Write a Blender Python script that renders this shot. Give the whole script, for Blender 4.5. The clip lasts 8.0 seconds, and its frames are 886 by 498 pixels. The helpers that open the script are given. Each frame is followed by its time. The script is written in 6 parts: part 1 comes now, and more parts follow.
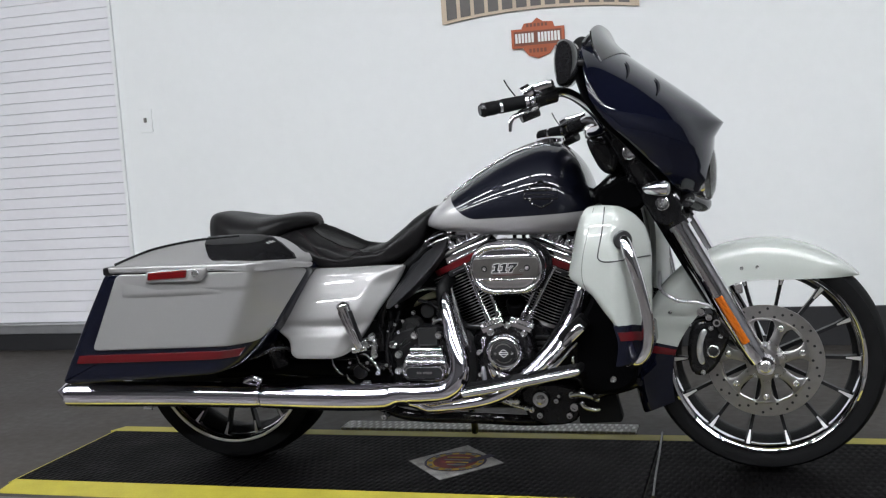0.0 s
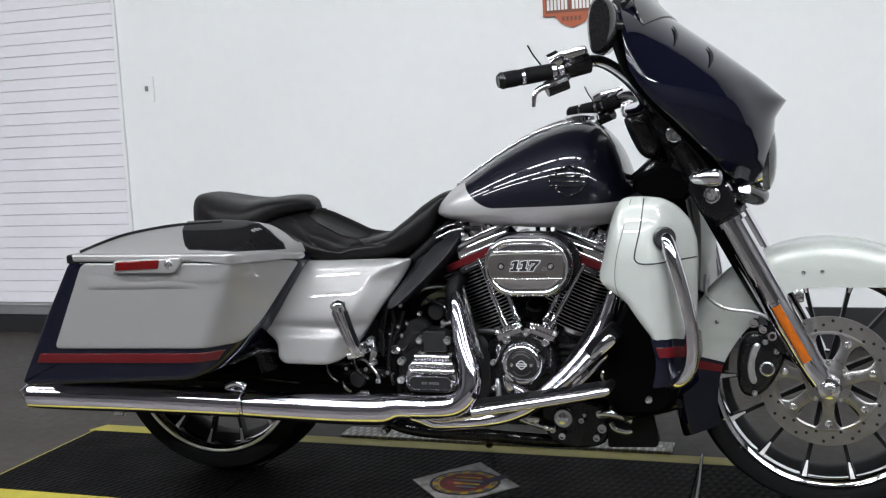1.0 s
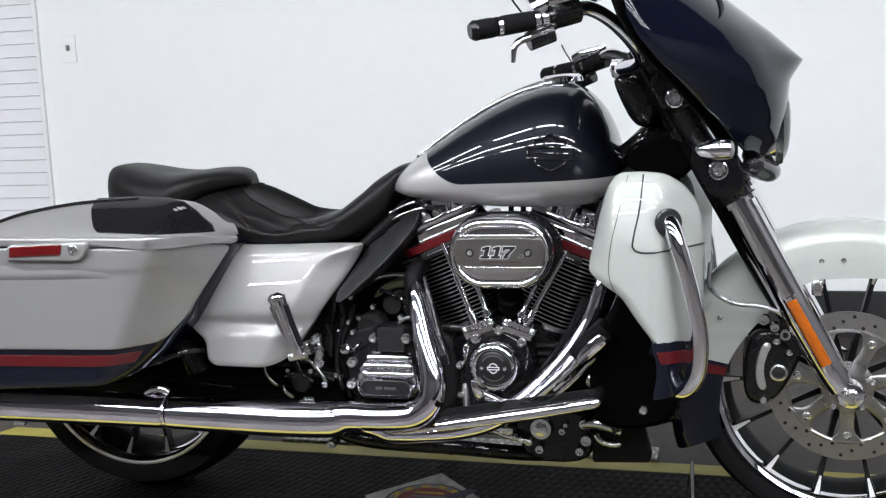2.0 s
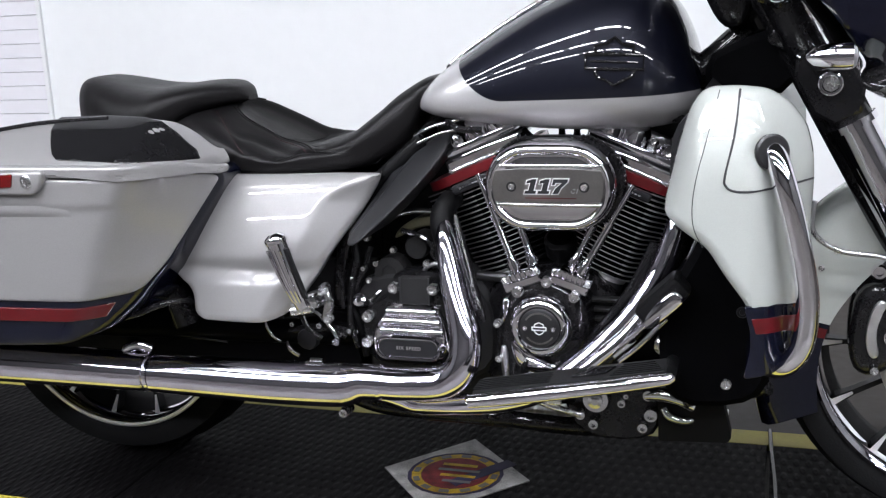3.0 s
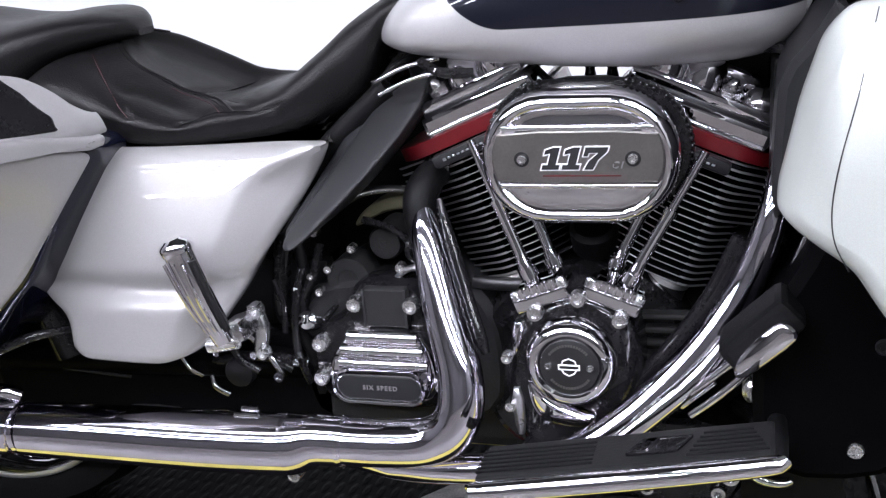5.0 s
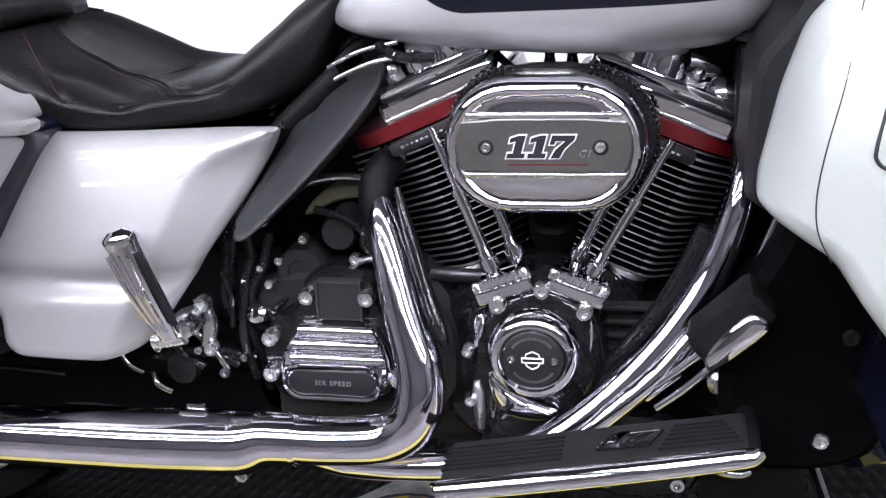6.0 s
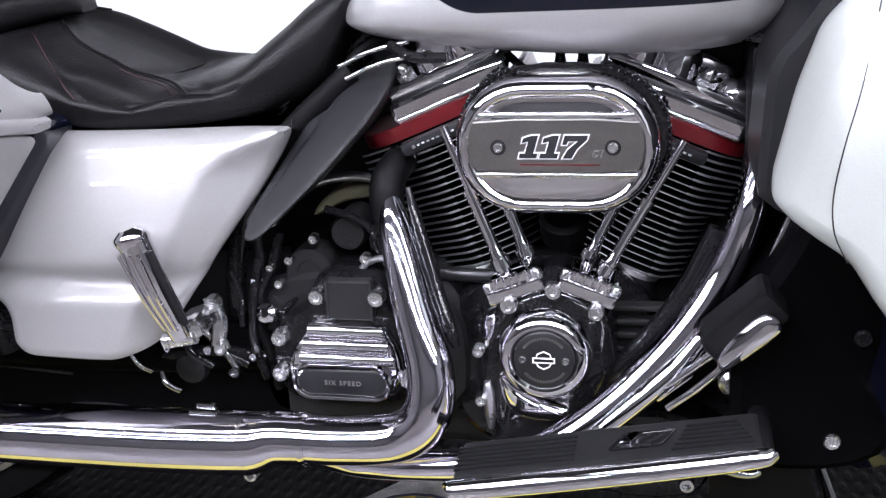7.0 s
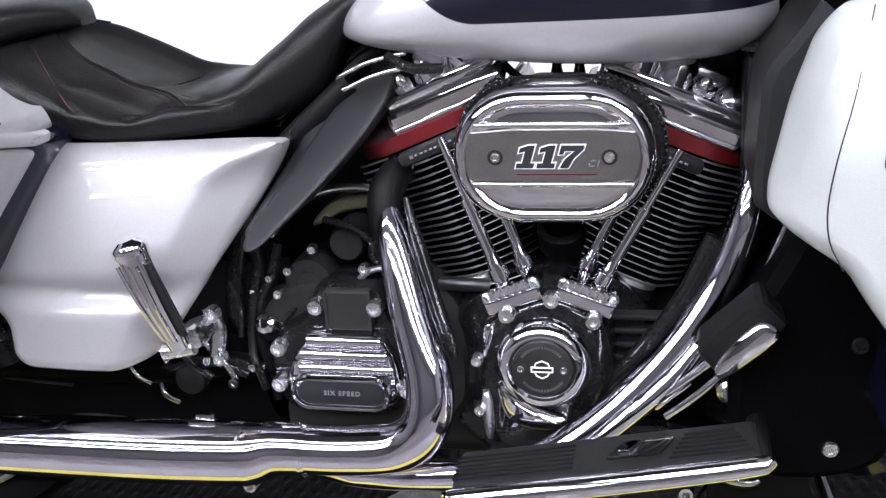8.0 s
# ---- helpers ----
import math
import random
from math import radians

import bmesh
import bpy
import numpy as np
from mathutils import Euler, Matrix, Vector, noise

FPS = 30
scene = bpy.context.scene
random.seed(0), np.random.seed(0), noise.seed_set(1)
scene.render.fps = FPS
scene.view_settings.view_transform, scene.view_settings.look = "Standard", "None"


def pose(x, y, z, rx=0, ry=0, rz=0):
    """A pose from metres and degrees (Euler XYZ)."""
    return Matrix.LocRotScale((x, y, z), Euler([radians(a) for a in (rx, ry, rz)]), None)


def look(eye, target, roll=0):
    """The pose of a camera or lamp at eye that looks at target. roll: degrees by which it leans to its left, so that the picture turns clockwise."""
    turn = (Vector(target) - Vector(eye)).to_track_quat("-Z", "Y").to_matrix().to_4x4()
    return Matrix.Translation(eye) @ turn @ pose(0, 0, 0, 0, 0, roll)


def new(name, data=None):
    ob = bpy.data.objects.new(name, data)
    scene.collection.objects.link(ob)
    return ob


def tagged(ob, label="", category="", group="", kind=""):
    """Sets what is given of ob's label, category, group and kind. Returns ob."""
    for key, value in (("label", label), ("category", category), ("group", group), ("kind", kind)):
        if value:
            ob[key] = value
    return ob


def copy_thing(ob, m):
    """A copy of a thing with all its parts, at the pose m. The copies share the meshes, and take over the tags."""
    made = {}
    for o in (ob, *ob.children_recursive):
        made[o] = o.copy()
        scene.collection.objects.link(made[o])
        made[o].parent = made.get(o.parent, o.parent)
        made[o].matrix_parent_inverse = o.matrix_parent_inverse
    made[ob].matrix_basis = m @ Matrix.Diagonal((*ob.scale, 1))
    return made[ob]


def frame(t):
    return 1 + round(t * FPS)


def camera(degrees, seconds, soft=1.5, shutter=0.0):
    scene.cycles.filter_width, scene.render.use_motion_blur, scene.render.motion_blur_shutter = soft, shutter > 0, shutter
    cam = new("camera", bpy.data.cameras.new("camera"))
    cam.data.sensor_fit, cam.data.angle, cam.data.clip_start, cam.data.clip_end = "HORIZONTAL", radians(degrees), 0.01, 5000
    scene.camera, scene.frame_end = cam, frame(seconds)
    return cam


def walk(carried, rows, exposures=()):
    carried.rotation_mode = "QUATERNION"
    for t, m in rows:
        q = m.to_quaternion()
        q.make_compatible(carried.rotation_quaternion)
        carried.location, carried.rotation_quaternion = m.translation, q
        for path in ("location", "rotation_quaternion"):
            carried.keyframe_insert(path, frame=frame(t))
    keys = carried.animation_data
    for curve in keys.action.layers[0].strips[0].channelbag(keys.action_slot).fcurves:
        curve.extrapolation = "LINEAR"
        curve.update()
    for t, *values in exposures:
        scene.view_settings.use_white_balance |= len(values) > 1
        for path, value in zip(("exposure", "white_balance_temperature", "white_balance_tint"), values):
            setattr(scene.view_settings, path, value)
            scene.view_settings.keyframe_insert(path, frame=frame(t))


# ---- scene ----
cam = camera(45.4, 8.0, soft=1.25)
PATH = [
    (0, (1.626, -3.036, 0.99), (1.05, -1.132, 0.786), -3.8),
    (0.2, (1.626, -2.951, 0.9858), (0.9896, -1.06, 0.78), -3.61),
    (0.3, (1.626, -2.909, 0.9842), (0.9604, -1.025, 0.777), -3.52),
    (0.4, (1.625, -2.866, 0.9821), (0.9492, -0.9884, 0.769), -3.42),
    (0.5, (1.625, -2.824, 0.98), (0.951, -0.953, 0.764), -3.3),
    (1, (1.557, -2.631, 0.987), (0.924, -0.75, 0.741), -2.8),
    (1.5, (1.465, -2.447, 0.984), (0.912, -0.544, 0.718), -2.3),
    (1.7, (1.445, -2.374, 0.978), (0.903, -0.471, 0.692), -2.4),
    (2.8, (1.327, -1.974, 0.936), (0.768, -0.09, 0.565), -1.7),
    (3, (1.303, -1.879, 0.933), (0.705, -0.027, 0.473), -2.5),
    (3.5, (1.209, -1.698, 0.929), (0.651, 0.158, 0.436), -3.6),
    (4, (1.166, -1.545, 0.907), (0.699, 0.325, 0.372), -3.9),
    (4.5, (1.157, -1.384, 0.916), (0.615, 0.446, 0.318), -4.6),
    (4.7, (1.153, -1.343, 0.914), (0.571, 0.468, 0.296), -4.8),
    (5.8, (1.077, -1.287, 0.901), (0.632, 0.545, 0.235), -3.3),
    (6, (1.072, -1.287, 0.903), (0.665, 0.554, 0.236), -3.1),
    (6.5, (1.063, -1.289, 0.9), (0.663, 0.554, 0.234), -3.2),
    (7, (1.055, -1.291, 0.903), (0.656, 0.552, 0.237), -2.9),
    (7.5, (1.059, -1.297, 0.902), (0.655, 0.549, 0.248), -2.7),
    (8, (1.059, -1.294, 0.904), (0.658, 0.555, 0.256), -3.2),
]
walk(cam, [(t, look(eye, target, roll)) for t, eye, target, roll in PATH],
     [(0, -0.40, 6480, 9), (1.7, -0.18, 6480, 10), (3, 0.04, 6350, 13), (4, 0.22, 6250, 16), (8, 0.42, 6150, 19)])

# ---- world and light ----
world = bpy.data.worlds.new("world")
scene.world = world
world.use_nodes = True
wbg = world.node_tree.nodes["Background"]
wbg.inputs[0].default_value = (0.9, 0.95, 1.0, 1)
wbg.inputs[1].default_value = 0.02
TUBE = 98.0


# ---- materials ----
def rgba(c):
    return (c[0], c[1], c[2], 1.0)


def material(name, colour, rough=0.5, metal=0.0, coat=0.0, vary=0.0, scale=8.0, bump=0.0, bump_scale=60.0, rough_vary=0.0, coat_rough=0.03, flake=0.0, spec=0.5):
    """A surface with stains at one scale, grain at another, and a fine relief."""
    m = bpy.data.materials.new(name)
    m.use_nodes = True
    nt = m.node_tree
    b = nt.nodes["Principled BSDF"]
    b.inputs["Base Color"].default_value = rgba(colour)
    b.inputs["Roughness"].default_value = rough
    b.inputs["Metallic"].default_value = metal
    b.inputs["Coat Weight"].default_value = coat
    b.inputs["Coat Roughness"].default_value = coat_rough
    b.inputs["Specular IOR Level"].default_value = spec
    tc = nt.nodes.new("ShaderNodeTexCoord")
    if vary or rough_vary:
        n1 = nt.nodes.new("ShaderNodeTexNoise")
        n1.inputs["Scale"].default_value = scale
        n1.inputs["Detail"].default_value = 6
        nt.links.new(tc.outputs["Object"], n1.inputs["Vector"])
        n2 = nt.nodes.new("ShaderNodeTexNoise")
        n2.inputs["Scale"].default_value = scale * 14
        n2.inputs["Detail"].default_value = 3
        nt.links.new(tc.outputs["Object"], n2.inputs["Vector"])
        add = nt.nodes.new("ShaderNodeMix")
        add.data_type = "FLOAT"
        add.inputs[0].default_value = 0.4
        nt.links.new(n1.outputs["Fac"], add.inputs[2])
        nt.links.new(n2.outputs["Fac"], add.inputs[3])
        if vary:
            ramp = nt.nodes.new("ShaderNodeMapRange")
            ramp.inputs["From Min"].default_value = 0.3
            ramp.inputs["From Max"].default_value = 0.7
            ramp.inputs["To Min"].default_value = 1 - vary
            ramp.inputs["To Max"].default_value = 1 + vary
            nt.links.new(add.outputs[0], ramp.inputs["Value"])
            mul = nt.nodes.new("ShaderNodeVectorMath")
            mul.operation = "SCALE"
            mul.inputs[0].default_value = colour
            nt.links.new(ramp.outputs[0], mul.inputs["Scale"])
            nt.links.new(mul.outputs[0], b.inputs["Base Color"])
        if rough_vary:
            rr = nt.nodes.new("ShaderNodeMapRange")
            rr.inputs["From Min"].default_value = 0.3
            rr.inputs["From Max"].default_value = 0.7
            rr.inputs["To Min"].default_value = max(0.0, rough - rough_vary)
            rr.inputs["To Max"].default_value = rough + rough_vary
            nt.links.new(add.outputs[0], rr.inputs["Value"])
            nt.links.new(rr.outputs[0], b.inputs["Roughness"])
    if flake:
        v = nt.nodes.new("ShaderNodeTexVoronoi")
        v.inputs["Scale"].default_value = 1400
        nt.links.new(tc.outputs["Object"], v.inputs["Vector"])
        mx = nt.nodes.new("ShaderNodeMix")
        mx.data_type = "RGBA"
        mx.inputs[0].default_value = flake
        mx.inputs[6].default_value = rgba(colour)
        hsv = nt.nodes.new("ShaderNodeSeparateColor")
        nt.links.new(v.outputs["Color"], hsv.inputs[0])
        mr = nt.nodes.new("ShaderNodeMapRange")
        mr.inputs["To Min"].default_value = 0.6
        mr.inputs["To Max"].default_value = 1.4
        nt.links.new(hsv.outputs[0], mr.inputs["Value"])
        sc = nt.nodes.new("ShaderNodeVectorMath")
        sc.operation = "SCALE"
        sc.inputs[0].default_value = colour
        nt.links.new(mr.outputs[0], sc.inputs["Scale"])
        nt.links.new(sc.outputs[0], mx.inputs[7])
        nt.links.new(mx.outputs[2], b.inputs["Base Color"])
    if bump:
        nb = nt.nodes.new("ShaderNodeTexNoise")
        nb.inputs["Scale"].default_value = bump_scale
        nb.inputs["Detail"].default_value = 5
        nt.links.new(tc.outputs["Object"], nb.inputs["Vector"])
        bp = nt.nodes.new("ShaderNodeBump")
        bp.inputs["Strength"].default_value = bump
        bp.inputs["Distance"].default_value = 0.002
        nt.links.new(nb.outputs["Fac"], bp.inputs["Height"])
        nt.links.new(bp.outputs[0], b.inputs["Normal"])
    return m


def emitter(name, colour, strength):
    m = bpy.data.materials.new(name)
    m.use_nodes = True
    b = m.node_tree.nodes["Principled BSDF"]
    b.inputs["Base Color"].default_value = (0.8, 0.8, 0.8, 1)
    b.inputs["Emission Color"].default_value = rgba(colour)
    b.inputs["Emission Strength"].default_value = strength
    return m


def glass(name, colour, rough=0.0):
    m = bpy.data.materials.new(name)
    m.use_nodes = True
    b = m.node_tree.nodes["Principled BSDF"]
    b.inputs["Base Color"].default_value = rgba(colour)
    b.inputs["Transmission Weight"].default_value = 1.0
    b.inputs["Roughness"].default_value = rough
    b.inputs["IOR"].default_value = 1.45
    return m


M = {
    "chrome": material("chrome", (0.88, 0.862, 0.90), 0.022, 1.0, rough_vary=0.012, scale=14),
    "pipe_chrome": material("pipe_chrome", (0.87, 0.84, 0.93), 0.08, 1.0, rough_vary=0.02, scale=14),
    "chrome_worn": material("chrome_worn", (0.66, 0.66, 0.67), 0.16, 1.0, rough_vary=0.06, vary=0.08, scale=20),
    "steel": material("steel", (0.58, 0.58, 0.6), 0.32, 1.0, vary=0.15, scale=30, rough_vary=0.1),
    "bolt_steel": material("bolt_steel", (0.80, 0.80, 0.81), 0.25, 1.0, rough_vary=0.08, scale=60),
    "fin_edge": material("fin_edge", (0.8, 0.8, 0.81), 0.38, 1.0, vary=0.1, scale=60, rough_vary=0.08),
    "machined": material("machined_metal", (0.88, 0.87, 0.88), 0.42, 1.0, vary=0.06, scale=40, rough_vary=0.06),
    "disc_steel": material("disc_steel", (0.42, 0.405, 0.395), 0.36, 1.0, vary=0.12, scale=40, rough_vary=0.1),
    "carrier": material("carrier_silver", (0.36, 0.352, 0.345), 0.32, 1.0, vary=0.12, scale=50, rough_vary=0.08),
    "silver": material("silver_paint", (0.29, 0.283, 0.286), 0.45, 0.4, 1.0, flake=0.14, coat_rough=0.012, spec=0.2),
    "pearl": material("pearl_paint", (0.415, 0.436, 0.412), 0.6, 0.2, 1.0, flake=0.1, coat_rough=0.012, spec=0.2),
    "navy": material("navy_paint", (0.0035, 0.0042, 0.0105), 0.6, 0.0, 1.0, flake=0.5, spec=0.0, coat_rough=0.012),
    "red": material("red_paint", (0.075, 0.003, 0.005), 0.5, 0.0, 1.0, flake=0.3, spec=0.1, coat_rough=0.012),
    "red_band": material("red_band", (0.105, 0.003, 0.006), 0.35, 0.2, 0.6, vary=0.1, scale=30),
    "gloss_black": material("gloss_black", (0.0062, 0.006, 0.0068), 0.5, 0.0, 0.75, spec=0.05, vary=0.2, scale=20, coat_rough=0.03),
    "satin_black": material("satin_black", (0.009, 0.009, 0.010), 0.4, spec=0.25, vary=0.2, scale=25, rough_vary=0.1),
    "cast_black": material("cast_black", (0.014, 0.014, 0.015), 0.5, spec=0.2, vary=0.25, scale=30, bump=0.5, bump_scale=500),
    "plastic": material("black_plastic", (0.004, 0.004, 0.0044), 0.5, spec=0.1, vary=0.15, scale=20, bump=0.25, bump_scale=700),
    "shroud": material("shroud_black", (0.0016, 0.0016, 0.002), 0.45, spec=0.03, vary=0.2, scale=12, bump=0.1, bump_scale=500),
    "flap_grey": material("grey_plastic", (0.014, 0.014, 0.0155), 0.42, spec=0.2, vary=0.1, scale=14, bump=0.15, bump_scale=600),
    "leather": material("black_leather", (0.0052, 0.0048, 0.0052), 0.42, spec=0.18, vary=0.2, scale=9, bump=0.35, bump_scale=420, rough_vary=0.08),
    "rubber": material("rubber", (0.006, 0.006, 0.0065), 0.7, spec=0.08, vary=0.25, scale=18, bump=0.3, bump_scale=250, rough_vary=0.1),
    "board_rubber": material("board_rubber", (0.0095, 0.0095, 0.010), 0.65, spec=0.12, vary=0.15, scale=30, bump=0.2, bump_scale=400),
    "dull_black": material("dull_black", (0.012, 0.012, 0.0125), 0.55, spec=0.3, vary=0.2, scale=30, bump=0.3, bump_scale=300),
    "insert": material("brushed_dark", (0.22, 0.21, 0.2), 0.36, 0.9, vary=0.12, scale=25),
    "insert_dark": material("dark_insert", (0.05, 0.05, 0.052), 0.35, 0.8, vary=0.1, scale=40),
    "red_thread": material("red_thread", (0.03, 0.005, 0.008), 0.6, vary=0.3, scale=400),
    "white_print": material("white_print", (0.75, 0.75, 0.75), 0.5),
    "dark_print": material("dark_print", (0.012, 0.012, 0.014), 0.5),
    "amber": material("amber_lens", (0.38, 0.09, 0.005), 0.15, 0.0, 0.6, vary=0.15, scale=60),
    "red_lens": material("red_lens", (0.1, 0.002, 0.003), 0.1, 0.0, 1.0, vary=0.2, scale=60),
    "lens": glass("clear_lens", (0.9, 0.93, 0.86), 0.03),
    "smoke_dark": material("smoked_plastic", (0.006, 0.0065, 0.0065), 0.12, spec=0.5, vary=0.1, scale=20),
    "wall": material("white_wall", (0.745, 0.755, 0.76), 0.62, vary=0.025, scale=1.3, bump=0.12, bump_scale=180),
    # walls and ceiling out of view: darkened to deepen reflections in chrome and paint
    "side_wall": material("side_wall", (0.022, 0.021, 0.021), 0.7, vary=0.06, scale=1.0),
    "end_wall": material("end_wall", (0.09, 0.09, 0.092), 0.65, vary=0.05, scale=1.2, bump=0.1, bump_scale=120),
    "ceiling": material("ceiling_paint", (0.035, 0.035, 0.035), 0.8, vary=0.06, scale=1.0),
    "door": material("door_white", (0.74, 0.73, 0.765), 0.45, vary=0.03, scale=2.5, rough_vary=0.08),
    "door_bar": material("door_bar", (0.36, 0.36, 0.37), 0.35, 0.6, vary=0.12, scale=12, rough_vary=0.1),
    "base_black": material("baseboard_black", (0.015, 0.015, 0.017), 0.5, vary=0.2, scale=8),
    "concrete": material("concrete", (0.042, 0.0365, 0.0325), 0.6, spec=0.25, vary=0.22, scale=2.2, bump=0.2, bump_scale=60, rough_vary=0.15),
    "aisle": material("aisle_concrete", (0.051, 0.0465, 0.0425), 0.35, vary=0.2, scale=1.5, bump=0.1, bump_scale=40, rough_vary=0.12),
    "yellow": material("yellow_border", (0.33, 0.285, 0.03), 0.6, vary=0.16, scale=12, bump=0.3, bump_scale=180),
    "orange": material("sign_orange", (0.38, 0.085, 0.028), 0.5, vary=0.08, scale=12),
    "sign_rust": material("sign_rust", (0.16, 0.045, 0.022), 0.5, vary=0.1, scale=14),
    "tan": material("sign_tan", (0.5, 0.4, 0.3), 0.5, vary=0.1, scale=12),
    "sign_dark": material("sign_dark", (0.1, 0.09, 0.085), 0.5, vary=0.15, scale=20),
    "sign_white": material("sign_white", (0.7, 0.69, 0.67), 0.5, vary=0.05, scale=12),
    "tube": emitter("tube_light", (0.95, 0.975, 1.01), TUBE),
    "housing": material("lamp_housing", (0.7, 0.7, 0.7), 0.5, vary=0.03, scale=5),
}


# ---- mesh tools ----
def finish(bm, sharp=38):
    bmesh.ops.remove_doubles(bm, verts=bm.verts, dist=1e-6)
    bmesh.ops.recalc_face_normals(bm, faces=bm.faces)
    lim = radians(sharp)
    for f in bm.faces:
        # a broad face between narrow bevels stays truly flat
        f.smooth = f.calc_area() < 2.0 * max([g.calc_area() for e in f.edges for g in e.link_faces if g is not f], default=0.0)
    for e in bm.edges:
        if len(e.link_faces) == 2 and e.calc_face_angle(0) > lim:
            e.smooth = False
    return bm


def part(name, bm, mat, parent=None, label="", sharp=38):
    """Links a bmesh as one mesh object, under a thing or under a part."""
    finish(bm, sharp)
    me = bpy.data.meshes.new(name)
    bm.to_mesh(me)
    bm.free()
    me.materials.append(M[mat] if isinstance(mat, str) else mat)
    ob = new(name, me)
    if parent is not None:
        ob.parent = parent
    if label:
        ob["label"] = label
    return ob


def again(ob, name, m, parent):
    """Another piece on the same mesh."""
    o = new(name, ob.data)
    o.parent = parent
    o.matrix_basis = m
    return o


def thing(name, label, category, group="", kind=""):
    return tagged(new(name), label, category, group, kind)


def join(*bms):
    out = bmesh.new()
    for b in bms:
        me = bpy.data.meshes.new("tmp")
        b.to_mesh(me)
        out.from_mesh(me)
        bpy.data.meshes.remove(me)
        b.free()
    return out


def rings(rows, closed=True, cap=True):
    """A skin through rows of points."""
    bm = bmesh.new()
    vs = [[bm.verts.new(p) for p in row] for row in rows]
    n = len(rows[0])
    for a, b in zip(vs, vs[1:]):
        for i in range(n if closed else n - 1):
            j = (i + 1) % n
            try:
                bm.faces.new((a[i], a[j], b[j], b[i]))
            except ValueError:
                pass
    if cap and closed:
        bm.faces.new(vs[0])
        bm.faces.new(vs[-1])
    return bm


def spline(pts, steps=6, closed=False):
    """Points along a smooth line through pts."""
    P = [Vector(p) for p in pts]
    n = len(P)
    out = []
    for i in range(n if closed else n - 1):
        a, b, c, d = (P[(i - 1) % n] if closed or i else P[0] * 2 - P[1], P[i], P[(i + 1) % n],
                      P[(i + 2) % n] if closed or i + 2 < n else P[-1] * 2 - P[-2])
        for k in range(steps):
            t = k / steps
            out.append(0.5 * ((2 * b) + (c - a) * t + (2 * a - 5 * b + 4 * c - d) * t * t + (3 * b - a - 3 * c + d) * t ** 3))
    if not closed:
        out.append(P[-1])
    return out


def lerp(table, x):
    """A value from pairs of (x, value), eased between them."""
    xs, vs = [p[0] for p in table], [p[1] for p in table]
    if x <= xs[0]:
        return vs[0]
    if x >= xs[-1]:
        return vs[-1]
    for i in range(len(xs) - 1):
        if x <= xs[i + 1]:
            h = xs[i + 1] - xs[i]
            t = (x - xs[i]) / h
            m0 = (vs[i + 1] - vs[i - 1]) / (xs[i + 1] - xs[i - 1]) if i else (vs[1] - vs[0]) / (xs[1] - xs[0])
            m1 = (vs[i + 2] - vs[i]) / (xs[i + 2] - xs[i]) if i + 2 < len(xs) else (vs[-1] - vs[-2]) / (xs[-1] - xs[-2])
            return (2 * t ** 3 - 3 * t * t + 1) * vs[i] + (t ** 3 - 2 * t * t + t) * h * m0 + (3 * t * t - 2 * t ** 3) * vs[i + 1] + (t ** 3 - t * t) * h * m1


def sweep(pts, radius, n=16, smooth=6, cap=True, flat=1.0, up=None):
    """A tube along a line; radius is one number or one for each given point."""
    line = spline(pts, smooth) if smooth > 1 else [Vector(p) for p in pts]
    k = len(line)
    if isinstance(radius, (int, float)):
        rad = [radius] * k
    else:
        rad = [lerp([(i * max(smooth, 1), r) for i, r in enumerate(radius)], i) for i in range(k)]
    rows, ref = [], None
    for i, p in enumerate(line):
        t = (line[min(i + 1, k - 1)] - line[max(i - 1, 0)]).normalized()
        if ref is None:
            ref = Vector(up) if up else (Vector((0, 1, 0)) if abs(t.y) < 0.8 else Vector((0, 0, 1)))
        ref = (ref - t * ref.dot(t)).normalized()
        s = t.cross(ref)
        rows.append([p + (ref * math.cos(a) * flat + s * math.sin(a)) * rad[i] for a in (2 * math.pi * j / n for j in range(n))])
    return rings(rows, True, cap)


def lathe(profile, centre, axis=(0, 1, 0), n=40, cap=True):
    """Turns (radius, along) pairs round an axis."""
    ax = Vector(axis).normalized()
    u = ax.orthogonal().normalized()
    w = ax.cross(u)
    c = Vector(centre)
    rows = [[c + ax * h + (u * math.cos(a) + w * math.sin(a)) * max(r, 1e-4) for a in (2 * math.pi * j / n for j in range(n))] for r, h in profile]
    return rings(rows, True, cap)


def round_off(outline, times=2, keep=0.25):
    """Cuts the corners of a closed outline."""
    P = [Vector(p) for p in outline]
    for _ in range(times):
        Q = []
        for i in range(len(P)):
            a, b = P[i], P[(i + 1) % len(P)]
            Q += [a.lerp(b, keep), a.lerp(b, 1 - keep)]
        P = Q
    return P


def fillet(outline, r, n=5):
    """The outline with each corner rounded by about r."""
    P = [Vector(p) for p in outline]
    out = []
    for i in range(len(P)):
        a, b, c = P[i - 1], P[i], P[(i + 1) % len(P)]
        u, v = (a - b), (c - b)
        d = min(r, 0.45 * u.length, 0.45 * v.length)
        p, q = b + u.normalized() * d, b + v.normalized() * d
        for k in range(n + 1):
            t = k / n
            out.append(p * (1 - t) ** 2 + b * 2 * t * (1 - t) + q * t * t)
    return out


